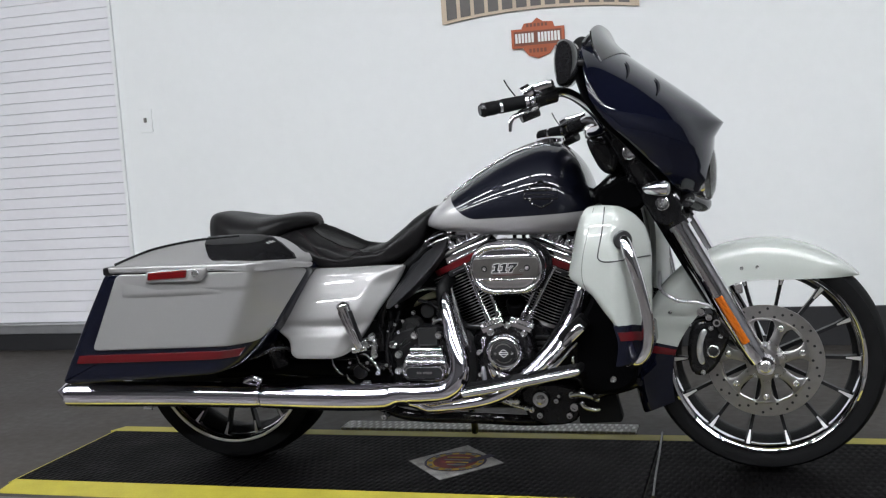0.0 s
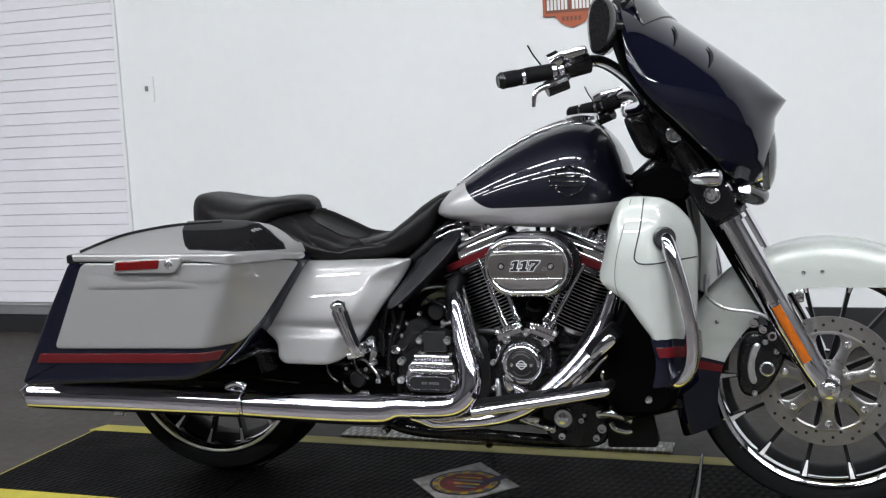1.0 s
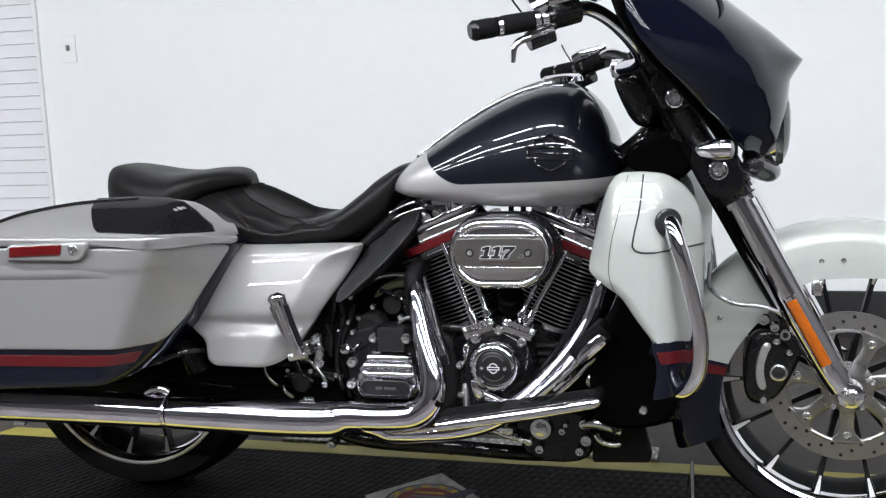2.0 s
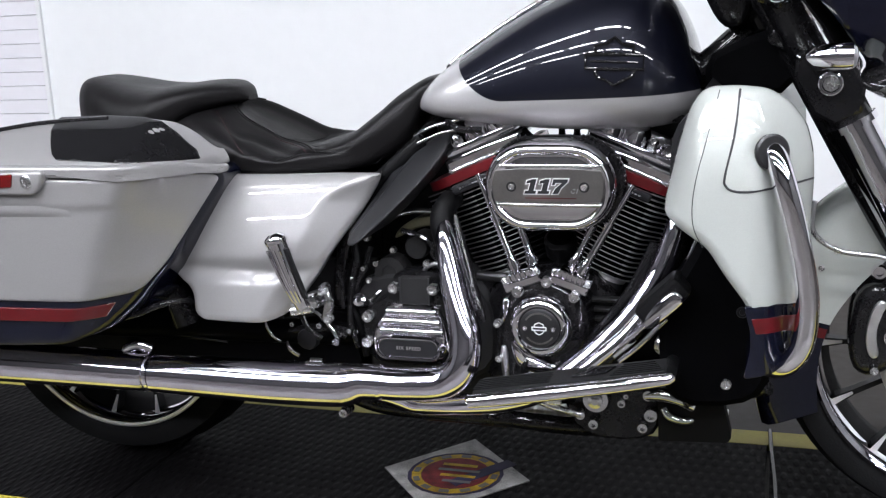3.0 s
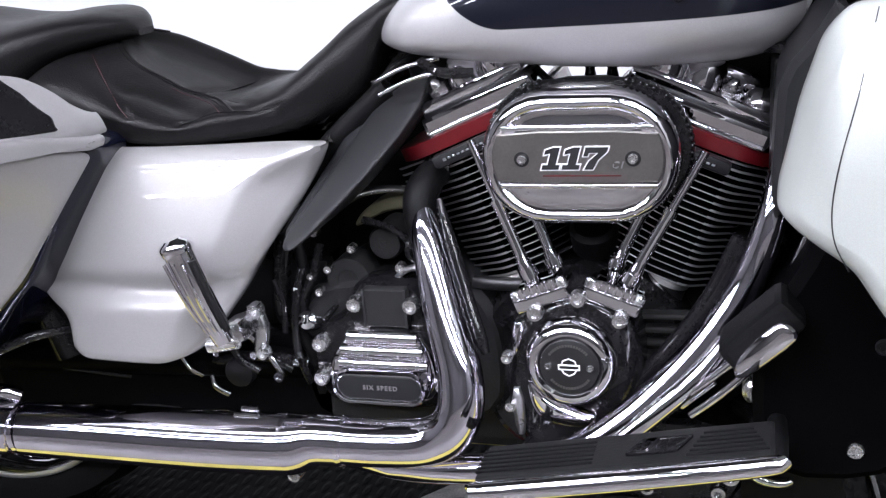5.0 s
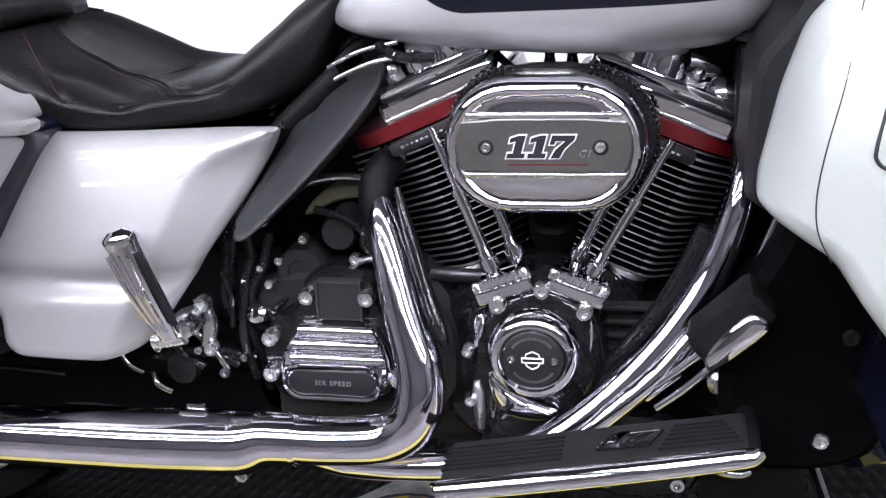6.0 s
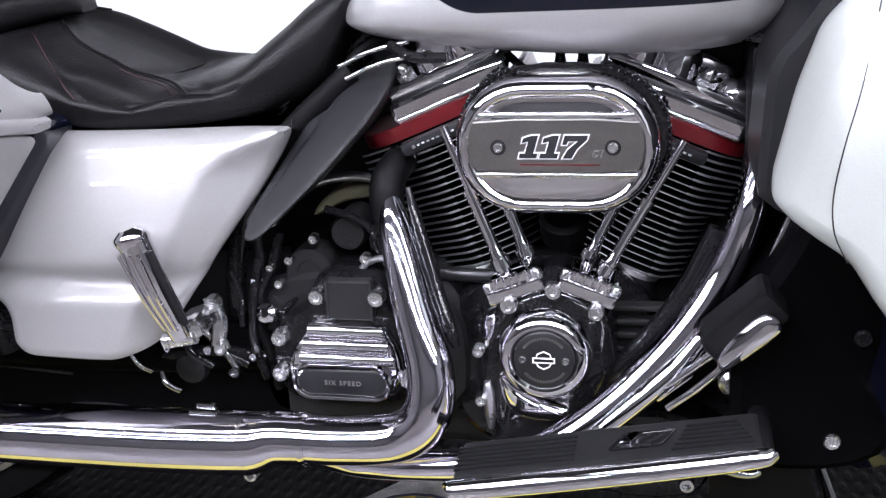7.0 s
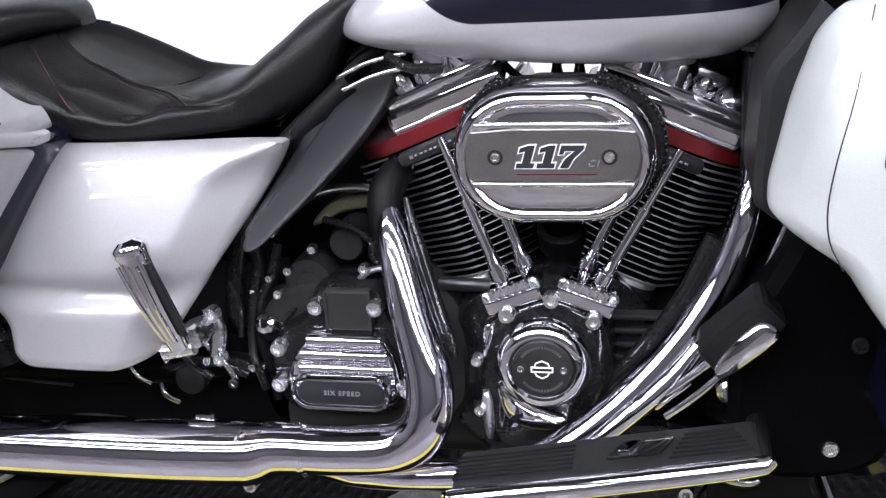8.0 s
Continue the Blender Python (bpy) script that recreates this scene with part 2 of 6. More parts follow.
def inset(P, d):
    """The closed outline P moved inward by d."""
    n = len(P)
    area = sum(P[i][0] * P[(i + 1) % n][1] - P[(i + 1) % n][0] * P[i][1] for i in range(n))
    s = 1 if area > 0 else -1
    out = []
    for i in range(n):
        a, b, c = P[i - 1], P[i], P[(i + 1) % n]
        e1, e2 = (b - a), (c - b)
        if e1.length < 1e-9 or e2.length < 1e-9:
            out.append(b.copy())
            continue
        n1 = Vector((-e1.y, e1.x)).normalized() * s
        n2 = Vector((-e2.y, e2.x)).normalized() * s
        m = n1 + n2
        m = m.normalized() if m.length > 1e-6 else n1
        out.append(b + m * d / max(0.5, m.dot(n1)))
    return out


def even(P, step):
    """The outline with long sides cut into steps."""
    out = []
    for i in range(len(P)):
        a, b = P[i], P[(i + 1) % len(P)]
        k = max(1, int((b - a).length / step))
        out += [a.lerp(b, j / k) for j in range(k)]
    return out


def dense(outline, n=10):
    """The outline with each side cut into n."""
    P = [Vector(p) for p in outline]
    return [P[i].lerp(P[(i + 1) % len(P)], k / n) for i in range(len(P)) for k in range(n)]


def slab(outline, levels, rounding=2):
    """A solid from an outline in the plane of x and z; levels: pairs of y and how far the outline is drawn in there."""
    P = round_off([Vector(p) for p in outline], rounding) if rounding else [Vector(p) for p in outline]
    return rings([[(q.x, y, q.y) for q in (inset(P, d) if d else P)] for y, d in levels])


def pillow(outline, y0, y1, bulge, rounding=2, edge=0.012, lean=0.0, zref=0.5):
    """Like slab, with an outer face that swells by bulge."""
    P = round_off([Vector(p) for p in outline], rounding)
    c = sum(P, Vector((0, 0))) / len(P)
    s = -1 if y1 < y0 else 1
    rows = [[(q.x, y0, q.y) for q in P], [(q.x, y1 - s * edge + lean * (q.y - zref), q.y) for q in P]]
    for d, k in ((0.3, 0.62), (1.0, 1.0)):
        rows.append([(q.x, y1 - s * edge * (1 - k) + lean * (q.y - zref), q.y) for q in inset(P, edge * d)])
    base = inset(P, edge)
    for f in (0.8, 0.55, 0.3, 0.1):
        rows.append([(c.x + (q.x - c.x) * f, y1 + s * bulge * (1 - f * f) + lean * (c.y + (q.y - c.y) * f - zref), c.y + (q.y - c.y) * f) for q in base])
    return rings(rows)


def panel(outline, y0, depth, side=-1, edge=0.012, rounding=2, steps=12, radius=0.0, back=0.0):
    """A solid from an outline in the plane of x and z whose outer face lies depth(x, z) from the middle plane, with a rounded edge."""
    P = fillet(outline, radius) if radius else round_off([Vector(p) for p in outline], rounding)
    P = even(P, 0.012) if radius else P
    c = sum(P, Vector((0, 0))) / len(P)
    rows = [[(q.x, side * y0, q.y) for q in (inset(P, back) if back else P)]]
    for d, k in ((0.0, 1.0), (0.12, 0.55), (0.4, 0.2), (1.0, 0.0)):
        rows.append([(q.x, side * (depth(q.x, q.y) - edge * k), q.y) for q in (inset(P, edge * d) if d else P)])
    base = inset(P, edge)
    for i in range(1, steps):
        f = 1 - i / steps
        row = []
        for q in base:
            x, z = c.x + (q.x - c.x) * f, c.y + (q.y - c.y) * f
            row.append((x, side * depth(x, z), z))
        rows.append(row)
    return rings(rows)


def box(centre, size, bevel=0.0, m=None):
    bm = bmesh.new()
    bmesh.ops.create_cube(bm, size=1.0)
    for v in bm.verts:
        v.co = Vector((v.co.x * size[0], v.co.y * size[1], v.co.z * size[2]))
    if bevel:
        bmesh.ops.bevel(bm, geom=bm.edges[:], offset=bevel, segments=2, profile=0.5, affect="EDGES")
    if m is not None:
        bmesh.ops.transform(bm, matrix=m, verts=bm.verts)
    bmesh.ops.translate(bm, vec=Vector(centre), verts=bm.verts)
    return bm


def bolt(at, axis, r, h):
    """A domed bolt head with a socket."""
    return lathe([(r, 0), (r, h * 0.7), (r * 0.85, h), (r * 0.5, h), (r * 0.45, h * 0.7)], at, axis, 14)


# ---- the room ----
WALL_Y, BACK_Y, X0, X1, TOP = 1.75, -7.5, -6.0, 7.5, 3.6
DOOR_X = -1.5

FLOOR_Y = -0.43
floor = part("floor", box(((X0 + X1) / 2, (WALL_Y + 0.2 + FLOOR_Y) / 2, -0.099), (X1 - X0 + 0.4, WALL_Y + 0.2 - FLOOR_Y, 0.2)), "concrete")
tagged(floor, "worn grey-brown concrete shop floor", "floor", kind="structure")
aisle = part("floor_aisle", box(((X0 + X1) / 2, (FLOOR_Y + BACK_Y - 0.2) / 2, -0.099), (X1 - X0 + 0.4, FLOOR_Y - BACK_Y + 0.2, 0.2)), "aisle")
tagged(aisle, "pale polished concrete floor of the aisle", "floor", kind="structure")
wall = part("wall_north", box(((DOOR_X + X1) / 2, WALL_Y + 0.1, TOP / 2 - 0.01), (X1 - DOOR_X, 0.2, TOP)), "wall")
tagged(wall, "smooth white painted showroom wall", "wall", kind="structure")
lintel = part("wall_over_door", box(((X0 + DOOR_X) / 2 - 0.001, WALL_Y + 0.1, 3.2), (DOOR_X - X0 - 0.002, 0.2, 0.8)), "wall")
tagged(lintel, "white painted wall above the roller door", "wall", kind="structure")
# added walls out of view; their dark tone keeps the reflections dark
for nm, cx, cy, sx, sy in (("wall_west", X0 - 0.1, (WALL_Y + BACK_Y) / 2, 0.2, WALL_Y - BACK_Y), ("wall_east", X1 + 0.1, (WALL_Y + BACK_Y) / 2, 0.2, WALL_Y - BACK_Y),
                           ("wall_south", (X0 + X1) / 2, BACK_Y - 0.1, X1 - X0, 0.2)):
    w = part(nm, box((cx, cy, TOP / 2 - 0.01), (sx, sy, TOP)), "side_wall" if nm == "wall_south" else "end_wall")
    tagged(w, "plain dark wall, unseen, closing the room", "wall", kind="structure")
ceil = part("ceiling", box(((X0 + X1) / 2, (WALL_Y + BACK_Y) / 2, TOP + 0.09), (X1 - X0 + 0.4, WALL_Y - BACK_Y + 0.4, 0.18)), "ceiling")
tagged(ceil, "plain dark ceiling, unseen, closing the room", "ceiling", kind="structure")
bb = part("baseboard", box(((DOOR_X + X1) / 2 + 0.05, WALL_Y - 0.006, 0.086), (X1 - DOOR_X - 0.1, 0.012, 0.172), 0.003), "base_black")
tagged(bb, "black rubber cove baseboard along the white wall", "baseboard", kind="structure")

# roller door: bottom bar and single slats
door = thing("door_1", "closed white slatted steel roller door", "roller door", kind="structure")
SLAT = 0.0562
slat_bm = rings([[(x, y, z) for y, z in ((0.006, 0), (0.0, 0.0006), (-0.0014, 0.0016), (-0.0016, SLAT * 0.5), (-0.0014, SLAT - 0.0026), (0.0, SLAT - 0.0016), (0.006, SLAT - 0.0010))]
                 for x in (X0, DOOR_X - 0.004)])
first = part("slat", slat_bm, "door", door, sharp=12)
first.matrix_basis = pose(0, WALL_Y + 0.03, 0.152)
for i in range(1, 48):
    again(first, "slat", pose(0, WALL_Y + 0.03, 0.152 + SLAT * i), door)
part("bottom_bar", join(box(((X0 + DOOR_X) / 2, WALL_Y + 0.02, 0.121), (DOOR_X - X0 - 0.01, 0.04, 0.058), 0.006),
                        box(((X0 + DOOR_X) / 2, WALL_Y + 0.014, 0.142), (DOOR_X - X0 - 0.012, 0.04, 0.012), 0.004)), "door_bar", door, "dented grey metal bottom bar")
# black strip added for the shadow between bar and floor
part("bottom_seal", box(((X0 + DOOR_X) / 2, WALL_Y + 0.025, 0.046), (DOOR_X - X0 - 0.02, 0.03, 0.09), 0.004), "base_black", door, "black strip in place of the shadow under the bar")
part("door_backing", box(((X0 + DOOR_X) / 2, WALL_Y + 0.06, 1.4), (DOOR_X - X0, 0.02, 2.8)), "door_bar", door)
part("door_frame", box((DOOR_X - 0.002, WALL_Y + 0.0, 1.4), (0.018, 0.03, 2.8), 0.004), "wall", door)

# ceiling lamps: rows of long tubes
lamp = thing("ceiling_light", "long white fluorescent ceiling light fixture, lit", "ceiling light", "rows of ceiling lights")
part("housing", box((0, 0, 0.045), (1.38, 0.2, 0.07), 0.01), "housing", lamp)
part("diffuser", box((0, 0, -0.002), (1.22, 0.105, 0.03), 0.008), "tube", lamp, "glowing white diffuser")
spots = [(x, y) for y in (-1.9, -3.4, -5.0) for x in (-3.9, -2.45, -1.0, 0.45, 1.9, 3.35, 4.8, 6.25)]
lamp.matrix_basis = pose(spots[0][0], spots[0][1], TOP - 0.09)
for x, y in spots[1:]:
    copy_thing(lamp, pose(x, y, TOP - 0.09))

# ---- the mat under the motorcycle ----
def mat_material(name, colour, joint=None):
    m = material(name, colour, 0.6, spec=0.035, vary=0.3, scale=6, rough_vary=0.12)
    nt = m.node_tree
    b = nt.nodes["Principled BSDF"]
    tc = nt.nodes.new("ShaderNodeTexCoord")
    heights = []
    for ang in (45, -45):
        mp = nt.nodes.new("ShaderNodeMapping")
        mp.inputs["Rotation"].default_value = (0, 0, radians(ang))
        mp.inputs["Scale"].default_value = (60, 22, 1)
        nt.links.new(tc.outputs["Object"], mp.inputs["Vector"])
        br = nt.nodes.new("ShaderNodeTexVoronoi")
        br.inputs["Scale"].default_value = 1.0
        br.inputs["Randomness"].default_value = 0.0
        nt.links.new(mp.outputs[0], br.inputs["Vector"])
        mr = nt.nodes.new("ShaderNodeMapRange")
        mr.inputs["From Min"].default_value = 0.2
        mr.inputs["From Max"].default_value = 0.42
        mr.inputs["To Min"].default_value = 1
        mr.inputs["To Max"].default_value = 0
        nt.links.new(br.outputs["Distance"], mr.inputs["Value"])
        heights.append(mr)
    mx = nt.nodes.new("ShaderNodeMath")
    mx.operation = "MAXIMUM"
    nt.links.new(heights[0].outputs[0], mx.inputs[0])
    nt.links.new(heights[1].outputs[0], mx.inputs[1])
    bp = nt.nodes.new("ShaderNodeBump")
    bp.inputs["Strength"].default_value = 0.8
    bp.inputs["Distance"].default_value = 0.003
    nt.links.new(mx.outputs[0], bp.inputs["Height"])
    nt.links.new(bp.outputs[0], b.inputs["Normal"])
    if joint:
        mc = nt.nodes.new("ShaderNodeMix")
        mc.data_type = "RGBA"
        mc.inputs[6].default_value = rgba(joint)
        mc.inputs[7].default_value = rgba(colour)
        nt.links.new(mx.outputs[0], mc.inputs[0])
        nt.links.new(mc.outputs[2], b.inputs["Base Color"])
    return m


M["tread"] = mat_material("tread_mat", (0.0025, 0.0023, 0.0025))
M["tread_light"] = mat_material("tread_light", (0.8, 0.8, 0.79), (0.45, 0.44, 0.43))
MX0, MX1 = -0.66, 2.75
mat = thing("floor_mat", "black diamond-tread rubber mat with worn yellow edges on concrete", "floor mat")
part("mat_panel", box(((MX0 + 0.085) / 2, -0.035, 0.0075), (0.083 - MX0, 0.545, 0.013), 0.002), "tread", mat)
part("mat_panel", box(((1.30 + 0.089) / 2, -0.035, 0.0075), (1.30 - 0.091, 0.545, 0.013), 0.002), "tread", mat)
part("mat_panel", box(((1.304 + MX1) / 2, -0.035, 0.0075), (MX1 - 1.306, 0.545, 0.013), 0.002), "tread", mat)


def bevelled_strip(x0, x1, ya, yb):
    """An edge strip that falls from the mat's top to the floor."""
    za, zb = 0.0138, 0.0025
    return rings([[(x, ya, za), (x, yb, zb), (x, yb, 0.0011), (x, ya, 0.0011)] for x in (x0, x1)])


part("far_border", bevelled_strip(MX0 - 0.02, MX1, 0.2385, 0.335), "yellow", mat, "yellow bevelled edge strip")
part("near_border", bevelled_strip(MX0, MX1, -0.3085, -0.405), "yellow", mat, "yellow bevelled edge strip")
part("end_border", rings([[(MX0 + 0.0005, y, 0.0138), (MX0 - 0.03, y, 0.0025), (MX0 - 0.03, y, 0.0011), (MX0 + 0.0005, y, 0.0011)] for y in (-0.31, 0.24)]), "yellow", mat)
plate = part("tread_plate", box((0.70, 0.385, 0.0055), (1.03, 0.09, 0.009), 0.002), M["tread_light"])
tagged(plate, "light grey diamond tread metal strip beside the mat", "metal strip")
decal = thing("diamond_decal", "white diamond decal with red and yellow print on the mat", "decal")
part("sheet", rings([[(0.563, -0.033, z), (0.712, -0.20, z), (0.862, -0.03, z), (0.705, 0.139, z)] for z in (0.0141, 0.0165)]), material("decal_white", (0.2, 0.195, 0.19), 0.6, vary=0.75, scale=26, spec=0.15), decal, sharp=20)
M["decal_red"] = material("decal_red", (0.075, 0.006, 0.008), 0.6, vary=0.9, scale=40, spec=0.1)
M["decal_blue"] = material("decal_blue", (0.012, 0.01, 0.03), 0.6, vary=0.5, scale=30, spec=0.1)
M["decal_yellow"] = material("decal_yellow", (0.2, 0.13, 0.008), 0.6, vary=0.7, scale=36, spec=0.1)
DC = (0.712, -0.031, 0.0166)
part("print", lathe([(0.096, 0), (0.096, 0.0004)], DC, (0, 0, 1), 20), "decal_blue", decal, "dark round print")
part("print", lathe([(0.088, 0.0004), (0.088, 0.0008)], DC, (0, 0, 1), 20), "decal_yellow", decal, "yellow ring print")
part("print", lathe([(0.069, 0.0008), (0.069, 0.0012)], DC, (0, 0, 1), 20), "decal_red", decal, "red round print")
part("print", box((DC[0] + 0.052, DC[1] + 0.012, DC[2] + 0.0012), (0.03, 0.15, 0.0008), 0, Matrix.Rotation(radians(-38), 4, "Z")), "decal_blue", decal, "dark blue print band")
for i in range(12):
    a = 2 * math.pi * i / 12
    part("print_mark", box((DC[0] + 0.079 * math.cos(a), DC[1] + 0.079 * math.sin(a), 0.0176), (0.012, 0.02, 0.0008), 0, Matrix.Rotation(a, 4, "Z")), "dark_print", decal)
for i in range(4):
    part("print_bar", box((DC[0] + 0.004 * i, DC[1] + 0.036 - 0.024 * i, 0.0180), (0.085 - 0.014 * abs(i - 1), 0.010, 0.0008)), "dark_print" if i % 2 else "decal_yellow", decal)

# ---- the motorcycle ----
bike = thing("motorcycle", "silver and black touring motorcycle with chrome engine on a mat", "motorcycle")
RIGHT = (0, -1, 0)
FX, FZ, FR = 1.625, 0.336, 0.3195
RX, RZ, RR = 0.0, 0.3435, 0.3275


def wheel(name, cx, cz, R, rim, half, label, phase, edge):
    """Tyre, chrome-lipped rim, hub and fourteen thin spokes."""
    w = new(name)
    w.parent = bike
    w["label"] = label
    c = (cx, 0, cz)
    crown = half * 1.05
    prof = [(rim - 0.012, -half * 0.78), (rim + 0.004, -half * 0.95), (rim + (R - rim) * 0.35, -crown), (rim + (R - rim) * 0.68, -crown * 0.97),
            (R - 0.010, -crown * 0.72), (R - 0.002, -crown * 0.35), (R, 0), (R - 0.002, crown * 0.35), (R - 0.010, crown * 0.72),
            (rim + (R - rim) * 0.68, crown * 0.97), (rim + (R - rim) * 0.35, crown), (rim + 0.004, half * 0.95), (rim - 0.012, half * 0.78)]
    part("tyre", lathe(prof, c, n=96, cap=False), "rubber", w)
    lip = [(rim - 0.013, -half * 0.62), (rim - 0.012, -half * 0.82), (rim - 0.006, -half * 0.92), (rim + 0.002, -half * 0.97), (rim + 0.003, -half * 1.02), (rim - 0.002, -half * 1.05), (rim - 0.009, -half * 0.98), (rim - 0.015, -half * 0.84), (rim - 0.017, -half * 0.64)]
    part("rim_lip", lathe(lip, c, n=96, cap=False), "chrome", w, "bright chrome rim lip")
    if edge:
        part("rim_edge", lathe([(rim - 0.0065, -half * 1.03), (rim - 0.006, -half * 1.06), (rim - 0.002, -half * 1.075), (rim + 0.002, -half * 1.06), (rim + 0.0025, -half * 1.03)], c, n=96, cap=False), "machined", w, "thin machined rim edge")
    barrel = [(rim - 0.012, -half * 0.8), (rim - 0.018, -half * 0.6), (rim - 0.03, -half * 0.2), (rim - 0.03, half * 0.3), (rim - 0.014, half * 0.8), (rim, half * 0.95), (rim - 0.004, half * 0.7)]
    part("rim_barrel", lathe(barrel, c, n=96, cap=False), "plastic", w)
    part("hub", lathe([(0.02, -0.075), (0.04, -0.07), (0.045, -0.045), (0.034, -0.02), (0.034, 0.03), (0.045, 0.05), (0.02, 0.07)], c, n=32), "gloss_black", w)
    r0, r1 = 0.035, rim - 0.022
    spoke = rings([[(-a, yy - 0.010, r), (a, yy - 0.010, r), (a * 1.15, yy + 0.010, r), (-a * 1.15, yy + 0.010, r)] for r, a, yy in
                   ((r0, 0.007, -half * 0.3), (r0 + (r1 - r0) * 0.5, 0.0042, -half * 0.35), (r1 - 0.03, 0.0045, -half * 0.5), (r1, 0.008, -half * 0.62))])
    tip = rings([[(-a, yy - 0.0115, r), (a, yy - 0.0115, r), (a, yy - 0.009, r), (-a, yy - 0.009, r)] for r, a, yy in
                 ((r0 + (r1 - r0) * 0.86, 0.0022, -half * 0.50), (r1 - 0.02, 0.0028, -half * 0.54), (r1 + 0.008, 0.0055, -half * 0.68))])
    s0 = part("spoke", spoke, "satin_black", w)
    t0 = part("cut_face", tip, "machined", s0, "polished spoke tip")
    for i in range(14):
        m = Matrix.Translation(c) @ Matrix.Rotation(2 * math.pi * (i + phase) / 14, 4, "Y")
        if i == 0:
            s0.matrix_basis = m
        else:
            again(t0, "cut_face", Matrix(), again(s0, "spoke", m, w))
    return w


fw = wheel("front_wheel", FX, FZ, FR, 0.2585, 0.066, "black spoked wheel with chrome lip and black tyre", 0.5, False)
wheel("rear_wheel", RX, RZ, RR, 0.260, 0.086, "black spoked wheel with machined lip and black tyre", 0.35, True)

# front brake
DY = -0.078
ring = lathe([(0.114, DY), (0.154, DY), (0.1545, DY + 0.0025), (0.154, DY + 0.005), (0.114, DY + 0.005), (0.114, DY)], (FX, 0, FZ), n=84, cap=False)
disc = part("brake_disc", ring, "disc_steel", fw, "drilled steel brake disc")
holes = []
for i in range(42):
    a = 2 * math.pi * i / 42
    r = (0.123, 0.144, 0.134)[i % 3]
    holes.append(lathe([(0.0038, -0.0006), (0.0038, 0.001)], (FX + r * math.cos(a), DY, FZ + r * math.sin(a)), n=8))
tagged(part("drill_holes", join(*holes), "dark_print", disc), kind="stuff")
part("carrier_ring", lathe([(0.1125, DY + 0.004), (0.1125, DY - 0.003), (0.115, DY - 0.0045), (0.119, DY - 0.0035), (0.119, DY + 0.002)], (FX, 0, FZ), n=84, cap=False), "carrier", disc)
arm = rings([[(-a, y, r), (-a * 0.8, y - 0.002, r), (a * 0.8, y - 0.002, r), (a, y, r), (a, y + 0.008, r), (-a, y + 0.008, r)] for r, a, y in
             ((0.036, 0.017, DY - 0.010), (0.052, 0.0145, DY - 0.008), (0.07, 0.0125, DY - 0.006), (0.086, 0.013, DY - 0.005), (0.098, 0.0165, DY - 0.0042), (0.107, 0.024, DY - 0.0035), (0.1145, 0.036, DY - 0.003))])
a0 = part("carrier_arm", arm, "carrier", disc)
b0 = part("rivet", lathe([(0.0085, 0), (0.0085, 0.004), (0.0055, 0.0052), (0.005, 0.002)], (0, DY - 0.0055, 0.099), RIGHT, 16), "bolt_steel", disc)
c0 = part("hub_bolt", bolt((0, DY - 0.010, 0.047), RIGHT, 0.0065, 0.007), "bolt_steel", disc)
for i in range(7):
    m = Matrix.Translation((FX, 0, FZ)) @ Matrix.Rotation(2 * math.pi * (i + 0.5) / 7, 4, "Y")
    m2 = Matrix.Translation((FX, 0, FZ)) @ Matrix.Rotation(2 * math.pi * i / 5, 4, "Y")
    if i == 0:
        a0.matrix_basis, b0.matrix_basis, c0.matrix_basis = m, m, m2
    else:
        again(a0, "carrier_arm", m, disc)
        again(b0, "rivet", m, disc)
        if i < 5:
            again(c0, "hub_bolt", m2, disc)
part("carrier_hub", lathe([(0.052, DY + 0.004), (0.050, DY - 0.007), (0.044, DY - 0.011), (0.036, DY - 0.012), (0.02, DY - 0.006)], (FX, 0, FZ), n=40), "carrier", disc)
cal = part("brake_caliper", pillow([(1.433, 0.454), (1.419, 0.375), (1.430, 0.300), (1.485, 0.306), (1.529, 0.385), (1.540, 0.433), (1.495, 0.463)], -0.05, -0.118, 0.006, 2, 0.01), "gloss_black", bike, "gloss black brake caliper")
part("caliper_plate", pillow([(1.462, 0.436), (1.448, 0.40), (1.446, 0.358), (1.456, 0.334), (1.470, 0.340), (1.462, 0.37), (1.466, 0.405), (1.480, 0.430)], -0.117, -0.126, 0.001, 2, 0.002), "fin_edge", cal, "grey crescent caliper plate")
part("caliper_pin", lathe([(0.017, 0), (0.017, 0.004), (0.0145, 0.005), (0.013, 0.003)], (1.491, -0.122, 0.373), RIGHT, 28), "bolt_steel", cal)
part("pin_cap", lathe([(0.0125, 0), (0.0125, 0.003), (0.006, 0.0045)], (1.491, -0.122, 0.373), RIGHT, 24), "dull_black", cal)
for x, z, r in [(1.462, 0.482, 0.012), (1.483, 0.467, 0.010), (1.503, 0.452, 0.012)]:
    part("banjo_bolt", bolt((x, -0.118, z), RIGHT, r, 0.016), "chrome", cal)
for x, z in ((1.487, 0.436), (1.462, 0.315), (1.512, 0.415)):
    part("bolt", bolt((x, -0.121, z), RIGHT, 0.007, 0.005), "bolt_steel", cal)
part("caliper_bracket", slab([(1.50, 0.50), (1.545, 0.50), (1.55, 0.44), (1.53, 0.40), (1.50, 0.43), (1.49, 0.47)], [(-0.10, 0), (-0.125, 0), (-0.13, 0.004)]), "gloss_black", bike)

# fork
TOPF, BOT = Vector((1.268, -0.125, 0.985)), Vector((1.613, -0.125, 0.336))


def fork_at(s, y=-0.125):
    p = TOPF.lerp(BOT, s)
    return Vector((p.x, y, p.z))


